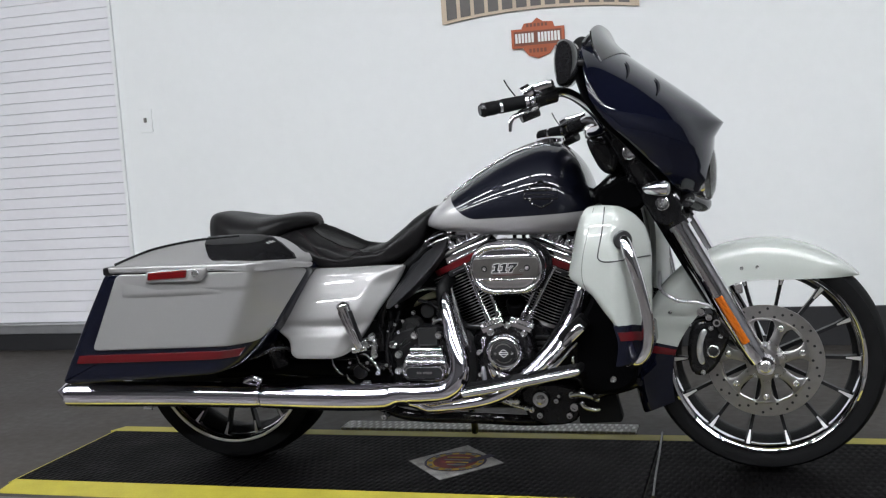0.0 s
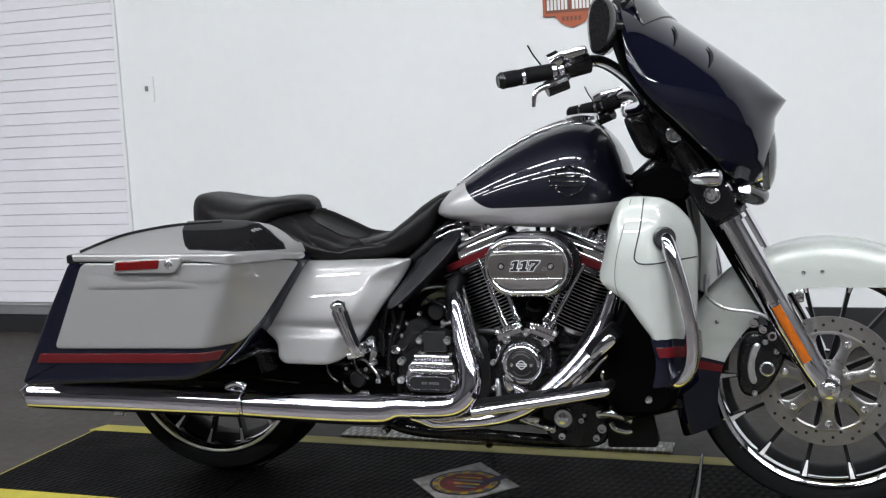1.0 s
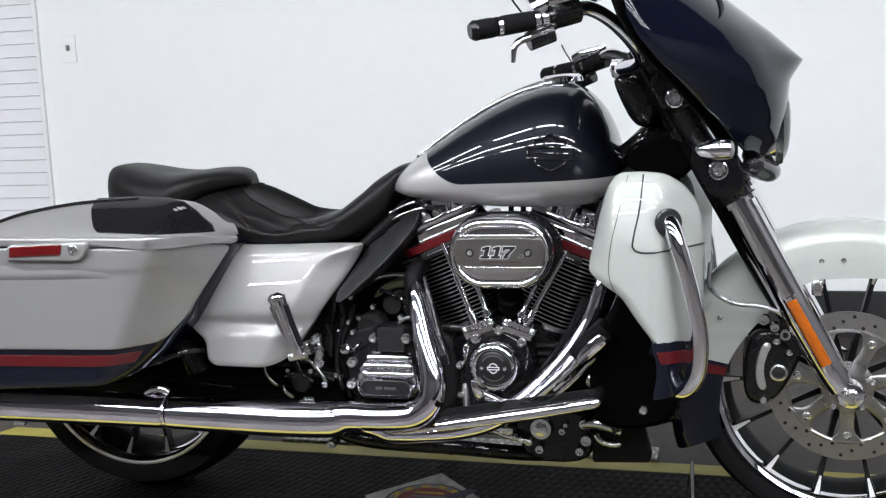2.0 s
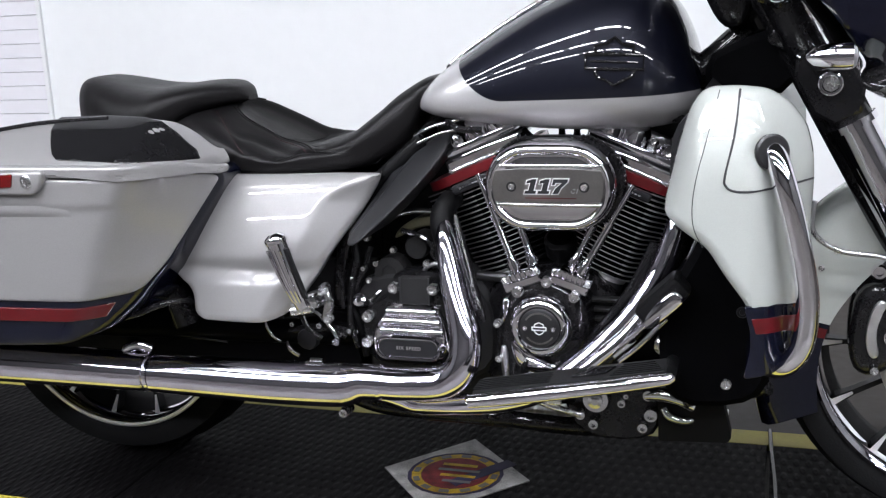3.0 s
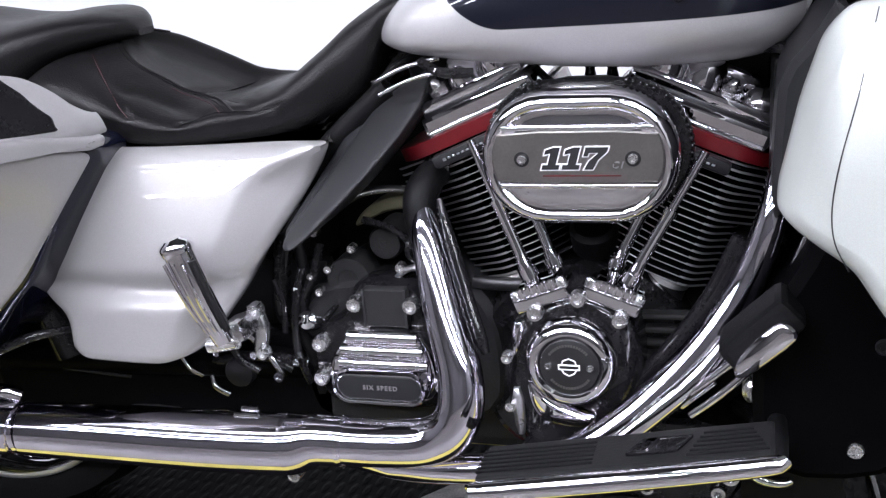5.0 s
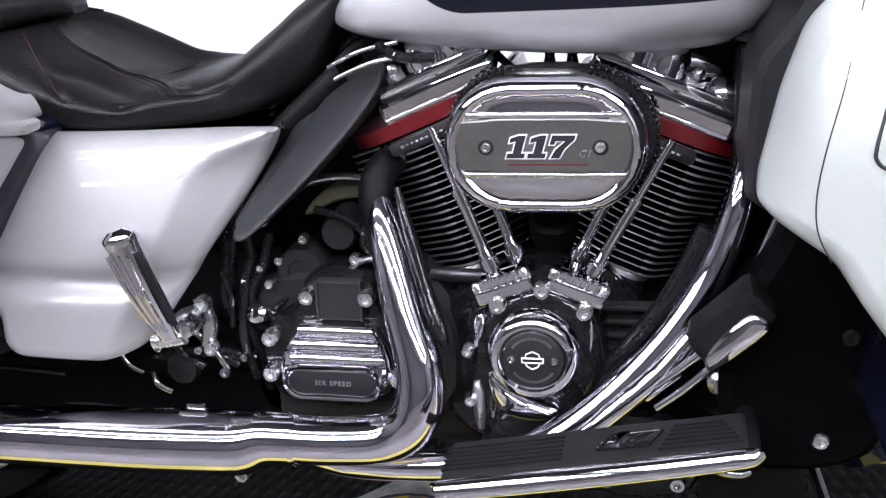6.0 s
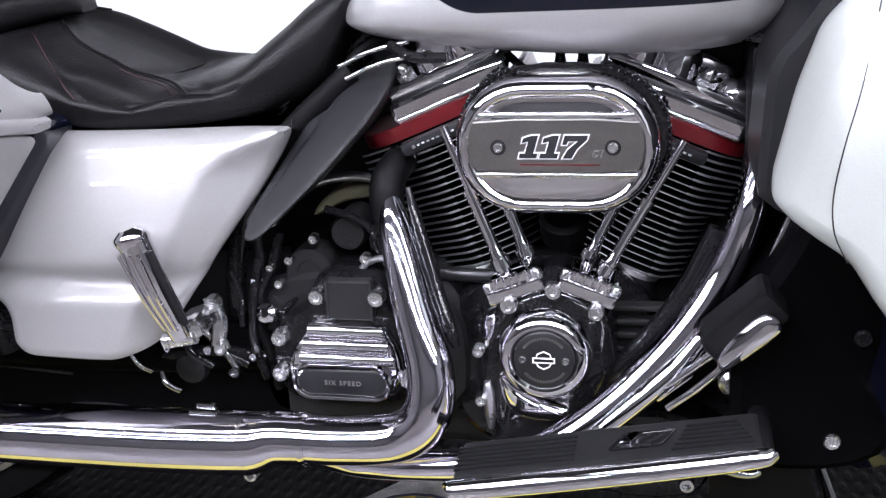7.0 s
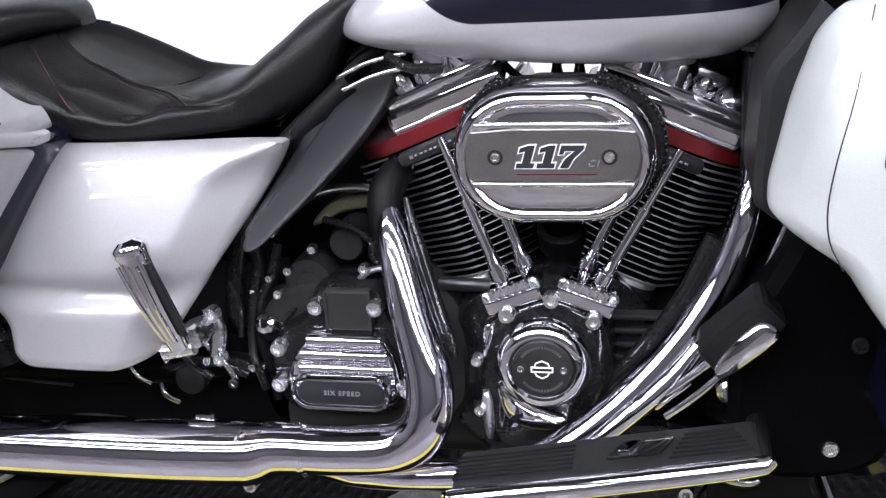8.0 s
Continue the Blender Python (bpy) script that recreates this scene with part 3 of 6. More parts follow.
for side in (-1, 1):
    y = 0.125 * side
    leg = part("fork_leg", sweep([fork_at(0.40, y), fork_at(0.6, y), fork_at(0.8, y), fork_at(0.93, y), fork_at(0.985, y)], [0.034, 0.033, 0.032, 0.030, 0.026], 28), "chrome", bike, "polished chrome fork slider")
    # added black sleeve, in place of the dark reflection along the chrome leg
    part("fork_shroud", sweep([fork_at(q, y) + Vector((-0.022, -0.03 * side, -0.012)) for q in (-0.08, 0.2, 0.45, 0.66, 0.82)], [0.024, 0.024, 0.023, 0.021, 0.012], 18), "gloss_black", leg)
    part("fork_cover", sweep([fork_at(-0.05, y), fork_at(0.1, y), fork_at(0.25, y), fork_at(0.41, y)], 0.036, 28), "gloss_black", leg, "gloss black upper fork cover")
    part("fork_collar", sweep([fork_at(0.405, y), fork_at(0.42, y)], 0.041, 28, 1), "chrome", leg)
    part("axle_boss", lathe([(0.016, 0.04), (0.026, 0.03), (0.028, -0.012), (0.024, -0.022), (0.012, -0.026)], (FX, y, FZ), (0, side, 0) if side > 0 else (0, 1, 0), 28), "chrome", leg)
    if side < 0:
        part("reflector", sweep([fork_at(0.705, y - 0.036), fork_at(0.90, y - 0.034)], 0.0108, 12, 4, flat=0.45, up=(0, 1, 0)), "amber", leg, "amber side reflector")
        part("reflector_base", sweep([fork_at(0.695, y - 0.031), fork_at(0.915, y - 0.029)], 0.0135, 12, 4, flat=0.45, up=(0, 1, 0)), "chrome", leg)
        for x, z in ((1.295, 0.924), (1.376, 0.783)):
            part("bolt", bolt((x, y - 0.041, z), RIGHT, 0.013, 0.010), "bolt_steel", leg)
            part("washer", lathe([(0.0185, 0), (0.0185, 0.003), (0.0165, 0.004)], (x, y - 0.0385, z), RIGHT, 24), "chrome", leg)
        across = Vector((0.887, 0, 0.462))
        for q0, q1, wide in ((0.225, 0.395, 0.042), (0.0, 0.125, 0.036)):
            c0, c1 = fork_at(q0), fork_at(q1)
            part("clamp_plate", slab([(c.x + k * wide * across.x, c.z + k * wide * across.z) for c, k in ((c0, -1), (c0, 1), (c1, 1), (c1, -1))], [(y + 0.01, 0), (y - 0.034, 0), (y - 0.0385, 0.005)], 1), "gloss_black", leg, "gloss black fork clamp cover")
        part("fork_strip", sweep([fork_at(q, y - 0.030) + across * 0.026 for q in (-0.03, 0.1, 0.2, 0.30)], [0.006, 0.0105, 0.0105, 0.007], 14, 5), "chrome", leg, "chrome trim strip")
part("axle", lathe([(0.012, -0.16), (0.016, -0.158), (0.016, -0.14), (0.012, 0.0), (0.012, 0.16)], (FX, 0, FZ), n=20), "bolt_steel", bike)
part("triple_clamp", join(box((1.335, 0, 0.835), (0.11, 0.26, 0.035), 0.01, Matrix.Rotation(radians(27), 4, "Y")), box((1.262, 0, 0.98), (0.11, 0.26, 0.03), 0.01, Matrix.Rotation(radians(27), 4, "Y"))), "gloss_black", bike)
part("steering_head", sweep([(1.23, 0, 0.985), (1.31, 0, 0.80)], 0.04, 20, 2), "gloss_black", bike)
part("brake_line", sweep([(1.36, -0.15, 0.60), (1.36, -0.15, 0.55), (1.40, -0.14, 0.518), (1.46, -0.13, 0.508), (1.50, -0.13, 0.49), (1.515, -0.125, 0.455)], 0.0042, 10), "steel", bike, "braided brake line")

# front fender
def fender_edge(a):
    """How deep the skirt hangs at an angle round the axle (degrees from ahead, going up and back)."""
    return lerp([(43, 0.3405), (47, 0.3175), (52, 0.2945), (58, 0.274), (65, 0.256), (72, 0.244), (80, 0.2355), (95, 0.232), (105, 0.235), (118, 0.232), (135, 0.222), (150, 0.225), (165, 0.235), (200, 0.262), (220, 0.30)], a)


def fender_rows(a0, a1, n, off=0.0):
    rows = []
    for i in range(n + 1):
        a = a0 + (a1 - a0) * i / n
        t = radians(a)
        out = lerp([(20, 0.344), (45, 0.342), (90, 0.338), (130, 0.344), (160, 0.352), (190, 0.362), (215, 0.375)], a) + off
        inn = fender_edge(a)
        w = (0.088 + off) * lerp([(42, 0.30), (46, 0.62), (52, 0.85), (60, 0.96), (70, 1.0), (90, 1.0)], a)
        k = min(1.0, (out - inn) / 0.09)
        sec = [(-w, inn), (-w, (inn + out - 0.035 * k) / 2), (-w * 0.985, out - 0.035 * k), (-w * 0.9, out - 0.016 * k), (-w * 0.68, out - 0.004 * k), (-w * 0.35, out), (0, out + 0.0015)]
        sec = sec + [(-y, r) for y, r in reversed(sec[:-1])]
        rows.append([(FX + r * math.cos(t), y, FZ - 0.009 + r * math.sin(t)) for y, r in sec])
    return rows


def shell(rows, thick=0.004):
    bm = rings(rows, False, False)
    bmesh.ops.recalc_face_normals(bm, faces=bm.faces)
    bmesh.ops.solidify(bm, geom=bm.faces[:], thickness=thick)
    return bm


fen = part("front_fender", shell(fender_rows(43.2, 168, 60)), "pearl", bike, "pearl white front fender")
part("fender_tail", shell(fender_rows(172.5, 203, 12)), "navy", fen, "dark blue-black fender tail")
part("fender_stripe", shell(fender_rows(169.5, 173.5, 2, 0.0008)), "red", fen, "red pinstripe")
part("fender_stripe", shell(fender_rows(167.6, 169.8, 2, 0.0004)), "navy", fen)
for x, z in ((1.572, 0.593), (1.613, 0.595)):
    part("rivet", bolt((x, -0.0875, z), RIGHT, 0.005, 0.003), "bolt_steel", fen)
part("rivet", bolt((1.40, -0.0875, 0.505), RIGHT, 0.005, 0.003), "bolt_steel", fen)
part("rivet", bolt((1.377, -0.0875, 0.475), RIGHT, 0.005, 0.003), "bolt_steel", fen)
part("fender_bracket", join(box((1.563, -0.094, 0.54), (0.02, 0.010, 0.03), 0.004), bolt((1.563, -0.098, 0.543), RIGHT, 0.011, 0.012)), "chrome", bike)

# fairing: a skin from the centre line to the swept wings
CEN = [(1.43, 0.775), (1.472, 0.785), (1.502, 0.83), (1.508, 0.90), (1.513, 0.95), (1.538, 0.988), (1.478, 1.043), (1.40, 1.105), (1.32, 1.165), (1.245, 1.222), (1.205, 1.25)]
WIN = [(1.425, 0.815), (1.41, 0.835), (1.385, 0.872), (1.345, 0.92), (1.31, 0.962), (1.275, 1.0), (1.25, 1.035), (1.232, 1.07), (1.222, 1.11), (1.212, 1.16), (1.205, 1.19)]

SOFT = [(1.43, 0.775), (1.47, 0.79), (1.497, 0.835), (1.508, 0.89), (1.509, 0.94), (1.497, 0.99), (1.462, 1.043), (1.398, 1.105), (1.32, 1.165), (1.245, 1.222), (1.205, 1.25)]


def fairing_point(v, s):
    k = v * (len(CEN) - 1)
    i = min(int(k), len(CEN) - 2)
    f = k - i
    c = Vector(CEN[i]).lerp(Vector(CEN[i + 1]), f)
    soft_c = Vector(SOFT[i]).lerp(Vector(SOFT[i + 1]), f)
    b = min(1.0, abs(s) / 0.45)
    c = c.lerp(soft_c, b * b * (3 - 2 * b))
    w = Vector(WIN[i]).lerp(Vector(WIN[i + 1]), f)
    e = abs(s) ** 2.3
    p = c.lerp(w, e)
    wide = lerp([(0, 0.16), (0.25, 0.27), (0.5, 0.37), (0.75, 0.39), (1, 0.33)], v)
    return Vector((p.x, wide * math.copysign(abs(s) ** 0.92, s), p.y))


SLITS = [(0.81, -0.45, 0.75, -0.65), (0.72, -0.35, 0.65, -0.56)]
NS, NV = 44, 30
fair_rows = [[fairing_point(v / NV, s / NS * 2 - 1) for s in range(NS + 1)] for v in range(NV + 1)]
fair = part("fairing", shell(fair_rows, 0.006), "navy", bike, "gloss blue-black batwing fairing", 100)
inner = [[fairing_point(v / NV, (s / NS * 2 - 1) * 0.97) * 1 + Vector((-0.03 - 0.10 * (1 - abs(s / NS * 2 - 1) ** 2) * math.sin(math.pi * v / NV), 0, 0)) for s in range(NS + 1)] for v in range(NV + 1)]
part("inner_fairing", shell(inner, 0.004), "plastic", fair)
part("windshield", shell([[fairing_point(v, s / 24 * 1.5 - 0.75) + Vector((0.55, 0, 0.83)) * lift for s in range(25)] for v, lift in ((0.85, 0.003), (0.89, 0.007), (0.93, 0.013), (0.97, 0.022), (1.0, 0.032))], 0.004), "smoke_dark", fair, "low smoked windshield")
for v0, s0, v1, s1 in SLITS:
    part("vent_slit", sweep([fairing_point(v0 + (v1 - v0) * k, s0 + (s1 - s0) * k + 0.012 * math.sin(math.pi * k)) + Vector((0.002, -0.001, 0.002)) for k in (0, 0.33, 0.67, 1.0)], [0.001, 0.0032, 0.0032, 0.001], 8, 4), "dark_print", fair)
part("screen_trim", sweep([fairing_point(0.995, s / 16 * 1.7 - 0.85) + Vector((0, 0, 0.003)) for s in range(17)], 0.006, 10, 2), "gloss_black", fair)
head = part("headlight", lathe([(0.098, -0.05), (0.1, -0.01), (0.096, 0.004), (0.088, 0.006)], (1.480, 0, 0.862), (1, 0, 0), 40), "chrome", bike, "chrome-ringed headlight")
part("headlight_lens", lathe([(0.088, 0.0), (0.082, 0.016), (0.06, 0.026), (0.03, 0.031), (0.0005, 0.032)], (1.483, 0, 0.862), (1, 0, 0), 40), "lens", head, "clear lens")
part("headlight_bowl", lathe([(0.086, -0.002), (0.06, -0.03), (0.02, -0.042)], (1.481, 0, 0.862), (1, 0, 0), 40), "steel", head)
part("fairing_chin", sweep([(1.44, -0.14, 0.79), (1.465, -0.07, 0.772), (1.475, 0, 0.766), (1.465, 0.07, 0.772), (1.44, 0.14, 0.79)], 0.022, 14), "gloss_black", fair)
for side in (-1, 1):
    sg = part("turn_signal", lathe([(0.004, -0.045), (0.014, -0.035), (0.019, -0.012), (0.0195, 0.012), (0.018, 0.018)], (1.382, 0.27 * side, 0.83), (1, 0, 0), 24), "chrome", bike, "chrome bullet turn signal")
    part("signal_lens", lathe([(0.0175, 0.018), (0.012, 0.023), (0.0005, 0.025)], (1.382, 0.27 * side, 0.83), (1, 0, 0), 24), "steel", sg)
    part("signal_arm", sweep([(1.375, 0.262 * side, 0.826), (1.36, 0.20 * side, 0.815), (1.35, 0.13 * side, 0.81)], 0.010, 14), "chrome", sg)

# handlebar and controls
for side in (-1, 1):
    def hb(x, y, z):
        k = min(1.0, abs(y) / 0.35) if side > 0 else 0.0
        return (x - 0.035 * k, -y * side, z - 0.075 * k)
    bar = part("handlebar", sweep([hb(1.19, 0.0, 0.985), hb(1.185, -0.06, 0.99), hb(1.19, -0.12, 0.985), hb(1.235, -0.2, 1.0), hb(1.205, -0.27, 1.055), hb(1.15, -0.32, 1.093), hb(1.09, -0.375, 1.078), hb(1.04, -0.405, 1.068)], 0.0135, 16), "chrome", bike)
    A, B = Vector(hb(1.075, -0.385, 1.0745)), Vector(hb(0.967, -0.452, 1.057))
    gr = part("grip", sweep([A, A.lerp(B, 0.3), A.lerp(B, 0.62), A.lerp(B, 0.66), A.lerp(B, 0.7), A.lerp(B, 0.93)], [0.0165, 0.0175, 0.0175, 0.0145, 0.0175, 0.0175], 20), "rubber", bar, "black rubber grip")
    part("end_cap", sweep([A.lerp(B, 0.93), A.lerp(B, 0.97), A.lerp(B, 1.03)], [0.018, 0.018, 0.013], 20, 3), "gloss_black", gr)
    part("grip_band", sweep([A.lerp(B, 0.58), A.lerp(B, 0.64)], 0.0182, 20, 1), "chrome", gr)
    part("switch_housing", join(sweep([hb(1.135, -0.345, 1.09), hb(1.09, -0.375, 1.078)], 0.024, 18, 2), sweep([hb(1.10, -0.40, 1.05), hb(1.06, -0.42, 1.035)], 0.017, 14, 2)), "gloss_black", bar)
    part("master_cylinder", join(box(hb(1.105, -0.37, 1.108), (0.07, 0.035, 0.022), 0.008, Matrix.Rotation(radians(-12), 4, "Y")), sweep([hb(1.06, -0.39, 1.09), hb(1.08, -0.38, 1.1)], 0.02, 16, 2)), "chrome", bar)
    part("clamp", sweep([hb(1.07, -0.388, 1.073), hb(1.062, -0.393, 1.072)], 0.023, 18, 1), "chrome", bar)
    part("brake_lever", sweep([hb(1.10, -0.39, 1.06), hb(1.07, -0.43, 1.045), hb(1.045, -0.455, 1.03), hb(1.04, -0.46, 1.0)], [0.008, 0.007, 0.006, 0.004], 12), "chrome", bar)
    part("cable", sweep([hb(1.045, -0.40, 1.088), hb(1.03, -0.405, 1.11), hb(1.02, -0.41, 1.13)], 0.0018, 8), "gloss_black", bar)
    mir = part("mirror", slab([(1.158, 1.212), (1.148, 1.165), (1.154, 1.108), (1.168, 1.10), (1.190, 1.108), (1.206, 1.15), (1.204, 1.20), (1.184, 1.22)], [(0.375 * side - 0.055, 0.006), (0.375 * side - 0.04, 0), (0.375 * side + 0.04, 0), (0.375 * side + 0.055, 0.006)], 2), "gloss_black", bike, "black fairing-mounted mirror")
    part("mirror_stem", sweep([(1.18, 0.37 * side, 1.16), (1.215, 0.36 * side, 1.16)], 0.011, 12, 2), "gloss_black", mir)
part("bar_clamp", box((1.18, 0, 0.985), (0.045, 0.12, 0.04), 0.012), "chrome", bike)
part("ignition_cover", pillow([(1.165, 0.975), (1.175, 0.935), (1.21, 0.865), (1.25, 0.868), (1.262, 0.93), (1.24, 0.98)], 0.06, -0.09, 0.006, 2, 0.012), "gloss_black", bike)

# fuel tank
T_TOP = [(0.676, 0.751), (0.69, 0.775), (0.72, 0.803), (0.783, 0.847), (0.861, 0.896), (0.936, 0.934), (1.009, 0.958), (1.06, 0.962), (1.10, 0.948), (1.14, 0.905), (1.165, 0.85), (1.18, 0.79)]
T_BOT = [(0.676, 0.739), (0.70, 0.733), (0.75, 0.723), (0.821, 0.713), (0.962, 0.703), (1.10, 0.706), (1.155, 0.718), (1.18, 0.742)]
T_W = [(0.676, 0.03), (0.684, 0.062), (0.70, 0.097), (0.725, 0.130), (0.76, 0.148), (0.82, 0.162), (0.92, 0.180), (1.02, 0.195), (1.09, 0.192), (1.14, 0.168), (1.168, 0.13), (1.18, 0.10)]


def tank_section(x, grow=0.0):
    top, bot, w = lerp(T_TOP, x) + grow, lerp(T_BOT, x) - grow, lerp(T_W, x) + grow
    mid = bot + (top - bot) * 0.33
    row = []
    for j in range(48):
        a = 2 * math.pi * j / 48
        c, s = math.cos(a), math.sin(a)
        y = w * math.copysign(abs(c) ** (0.85 if s > 0 else 0.62), c)
        z = mid + (top - mid) * abs(s) ** 0.92 if s > 0 else mid - (mid - bot) * abs(s) ** 0.8
        row.append((x, y, z))
    return row


def tank_paint():
    """Dark upper panel over silver, parted by a curved line."""
    # silver made lighter than the bags', standing in for light from the floor
    m = material("tank_paint", (0.40, 0.394, 0.396), 0.45, 0.4, 1.0, flake=0.14, coat_rough=0.012, spec=0.2)
    nt = m.node_tree
    b = nt.nodes["Principled BSDF"]
    src = b.inputs["Base Color"].links[0].from_socket
    tc = nt.nodes.new("ShaderNodeTexCoord")
    sep = nt.nodes.new("ShaderNodeSeparateXYZ")
    nt.links.new(tc.outputs["Object"], sep.inputs[0])

    def op(kind, a, c):
        n = nt.nodes.new("ShaderNodeMath")
        n.operation = kind
        for i, v in enumerate((a, c)):
            if isinstance(v, (int, float)):
                n.inputs[i].default_value = v
            else:
                nt.links.new(v, n.inputs[i])
        return n.outputs[0]

    rise = op("MULTIPLY", op("POWER", op("MAXIMUM", op("SUBTRACT", 0.865, sep.outputs[0]), 0.0), 2.0), 7.5)
    drop = op("MULTIPLY", op("SUBTRACT", sep.outputs[0], 0.865), 0.03)
    line = op("ADD", op("ADD", rise, drop), 0.7625)
    above = op("MULTIPLY", op("SUBTRACT", sep.outputs[2], line), 900.0)
    fac = nt.nodes.new("ShaderNodeClamp")
    nt.links.new(above, fac.inputs[0])
    mx = nt.nodes.new("ShaderNodeMix")
    mx.data_type = "RGBA"
    nt.links.new(fac.outputs[0], mx.inputs[0])
    nt.links.new(src, mx.inputs[6])
    mx.inputs[7].default_value = (0.0035, 0.0042, 0.0105, 1)
    nt.links.new(mx.outputs[2], b.inputs["Base Color"])
    return m


tank = part("fuel_tank", rings([tank_section(0.676 + 0.504 * (i / 60)) for i in range(61)]), tank_paint(), bike, "blue-black over silver painted fuel tank", 60)
part("tank_console", rings([[(x, y, lerp(T_TOP, x) + h) for y, h in ((-0.042, -0.008), (-0.036, 0.004), (-0.02, 0.009), (0, 0.011), (0.02, 0.009), (0.036, 0.004), (0.042, -0.008))] for x in [0.73 + 0.34 * i / 20 for i in range(21)]]), "gloss_black", tank, "gloss black tank console")
part("console_trim", join(*[sweep([(x, s * 0.044, lerp(T_TOP, x) + 0.0005) for x in (0.74, 0.80, 0.88, 0.96, 1.04)], 0.004, 10) for s in (-1, 1)]), "chrome", tank)
part("filler_cap", lathe([(0.045, 0), (0.044, 0.01), (0.036, 0.016), (0.01, 0.018)], (1.05, 0, 0.962), (-0.05, 0, 1), 28), "chrome", tank)
# emblem: a plain bar across a plain shield


def on_tank(x, z, lift=0.002):
    w, top, bot = lerp(T_W, x), lerp(T_TOP, x), lerp(T_BOT, x)
    mid = bot + (top - bot) * 0.33
    s = max(0.0, min(1.0, (z - mid) / (top - mid))) ** (1 / 0.92)
    return (x, -w * (1 - s * s) ** 0.425 - lift, z)


part("emblem", join(sweep([on_tank(x, z) for x, z in ((1.008, 0.838), (1.054, 0.837), (1.099, 0.834), (1.099, 0.812), (1.054, 0.814), (1.008, 0.816), (1.008, 0.838))], 0.0028, 8, 1),
                    sweep([on_tank(x, z) for x, z in ((1.024, 0.84), (1.022, 0.85), (1.04, 0.853), (1.054, 0.862), (1.066, 0.852), (1.084, 0.848), (1.083, 0.838))], 0.0028, 8, 1),
                    sweep([on_tank(x, z) for x, z in ((1.022, 0.815), (1.026, 0.803), (1.04, 0.797), (1.054, 0.789), (1.068, 0.796), (1.082, 0.802), (1.086, 0.812))], 0.0028, 8, 1),
                    sweep([on_tank(x, z) for x, z in ((1.016, 0.827), (1.054, 0.8255), (1.09, 0.823))], 0.0016, 8, 1)), "gloss_black", tank, "black raised tank emblem")

# seats
def saddle(table_top, table_bot, table_w, x0, x1, n, dish=0.0, roundness=0.55, crown=0.75):
    rows = []
    for i in range(n + 1):
        x = x0 + (x1 - x0) * i / n
        top, bot, w = lerp(table_top, x), lerp(table_bot, x), lerp(table_w, x)
        mid = bot + (top - bot) * 0.55
        row = []
        for j in range(40):
            a = 2 * math.pi * j / 40
            c, s = math.cos(a), math.sin(a)
            y = w * math.copysign(abs(c) ** roundness, c)
            z = mid + (top - mid) * abs(s) ** crown if s > 0 else mid - (mid - bot) * abs(s) ** 0.5
            if s > 0:
                z -= dish * (1 - min(1, abs(y) / w)) * s
            row.append((x, y, z))
        rows.append(row)
    return rings(rows)


S_TOP = [(0.18, 0.695), (0.20, 0.728), (0.23, 0.742), (0.26, 0.747), (0.30, 0.739), (0.34, 0.7206), (0.38, 0.7006), (0.417, 0.683), (0.447, 0.679), (0.485, 0.685), (0.51, 0.6885), (0.535, 0.6935), (0.56, 0.7055), (0.584, 0.7235), (0.609, 0.7425), (0.633, 0.7625), (0.655, 0.777), (0.68, 0.791), (0.70, 0.798), (0.722, 0.796), (0.735, 0.786)]
S_BOT = [(0.18, 0.655), (0.30, 0.640), (0.335, 0.632), (0.424, 0.627), (0.551, 0.630), (0.60, 0.638), (0.65, 0.664), (0.675, 0.703), (0.69, 0.738), (0.71, 0.757), (0.735, 0.77)]
S_W = [(0.18, 0.12), (0.25, 0.165), (0.35, 0.18), (0.45, 0.165), (0.55, 0.125), (0.63, 0.095), (0.69, 0.075), (0.72, 0.06), (0.735, 0.04)]
def seat_at(x, y, lift=0.0):
    """A point of the upper skin of the seat."""
    top, bot, w = lerp(S_TOP, x), lerp(S_BOT, x), lerp(S_W, x)
    mid = bot + (top - bot) * 0.55
    c = min(1.0, abs(y) / w) ** (1 / 0.62)
    return Vector((x, y, mid + (top - mid) * (1 - c * c) ** 0.475 + lift))


LOOP = [(0.515, -0.140), (0.492, -0.124), (0.468, -0.103), (0.444, -0.088), (0.418, -0.080), (0.385, -0.077), (0.348, -0.074), (0.316, -0.053), (0.286, -0.016), (0.266, 0.018), (0.257, 0.045), (0.262, 0.072), (0.295, 0.103), (0.36, 0.123), (0.43, 0.13), (0.515, 0.14)]
LOOP = [Vector((p.x, p.y)) for p in spline([Vector((x, y, 0)) for x, y in LOOP], 5)]
HIP = [(0.28, -0.076), (0.308, -0.109), (0.337, -0.138), (0.367, -0.166), (0.381, -0.174)]
WAIST = [(0.443, -0.162), (0.461, -0.152), (0.484, -0.139), (0.515, -0.132), (0.541, -0.127), (0.559, -0.121)]
FOLD = [(0.313, -0.118), (0.354, -0.138), (0.38, -0.128), (0.419, -0.124), (0.459, -0.145)]
LAP = [(0.372, -0.066), (0.385, -0.036), (0.399, 0.0), (0.412, 0.045), (0.425, 0.10)]
PLEAT = [(0.392, -0.052), (0.44, -0.07), (0.485, -0.10), (0.525, -0.123)]


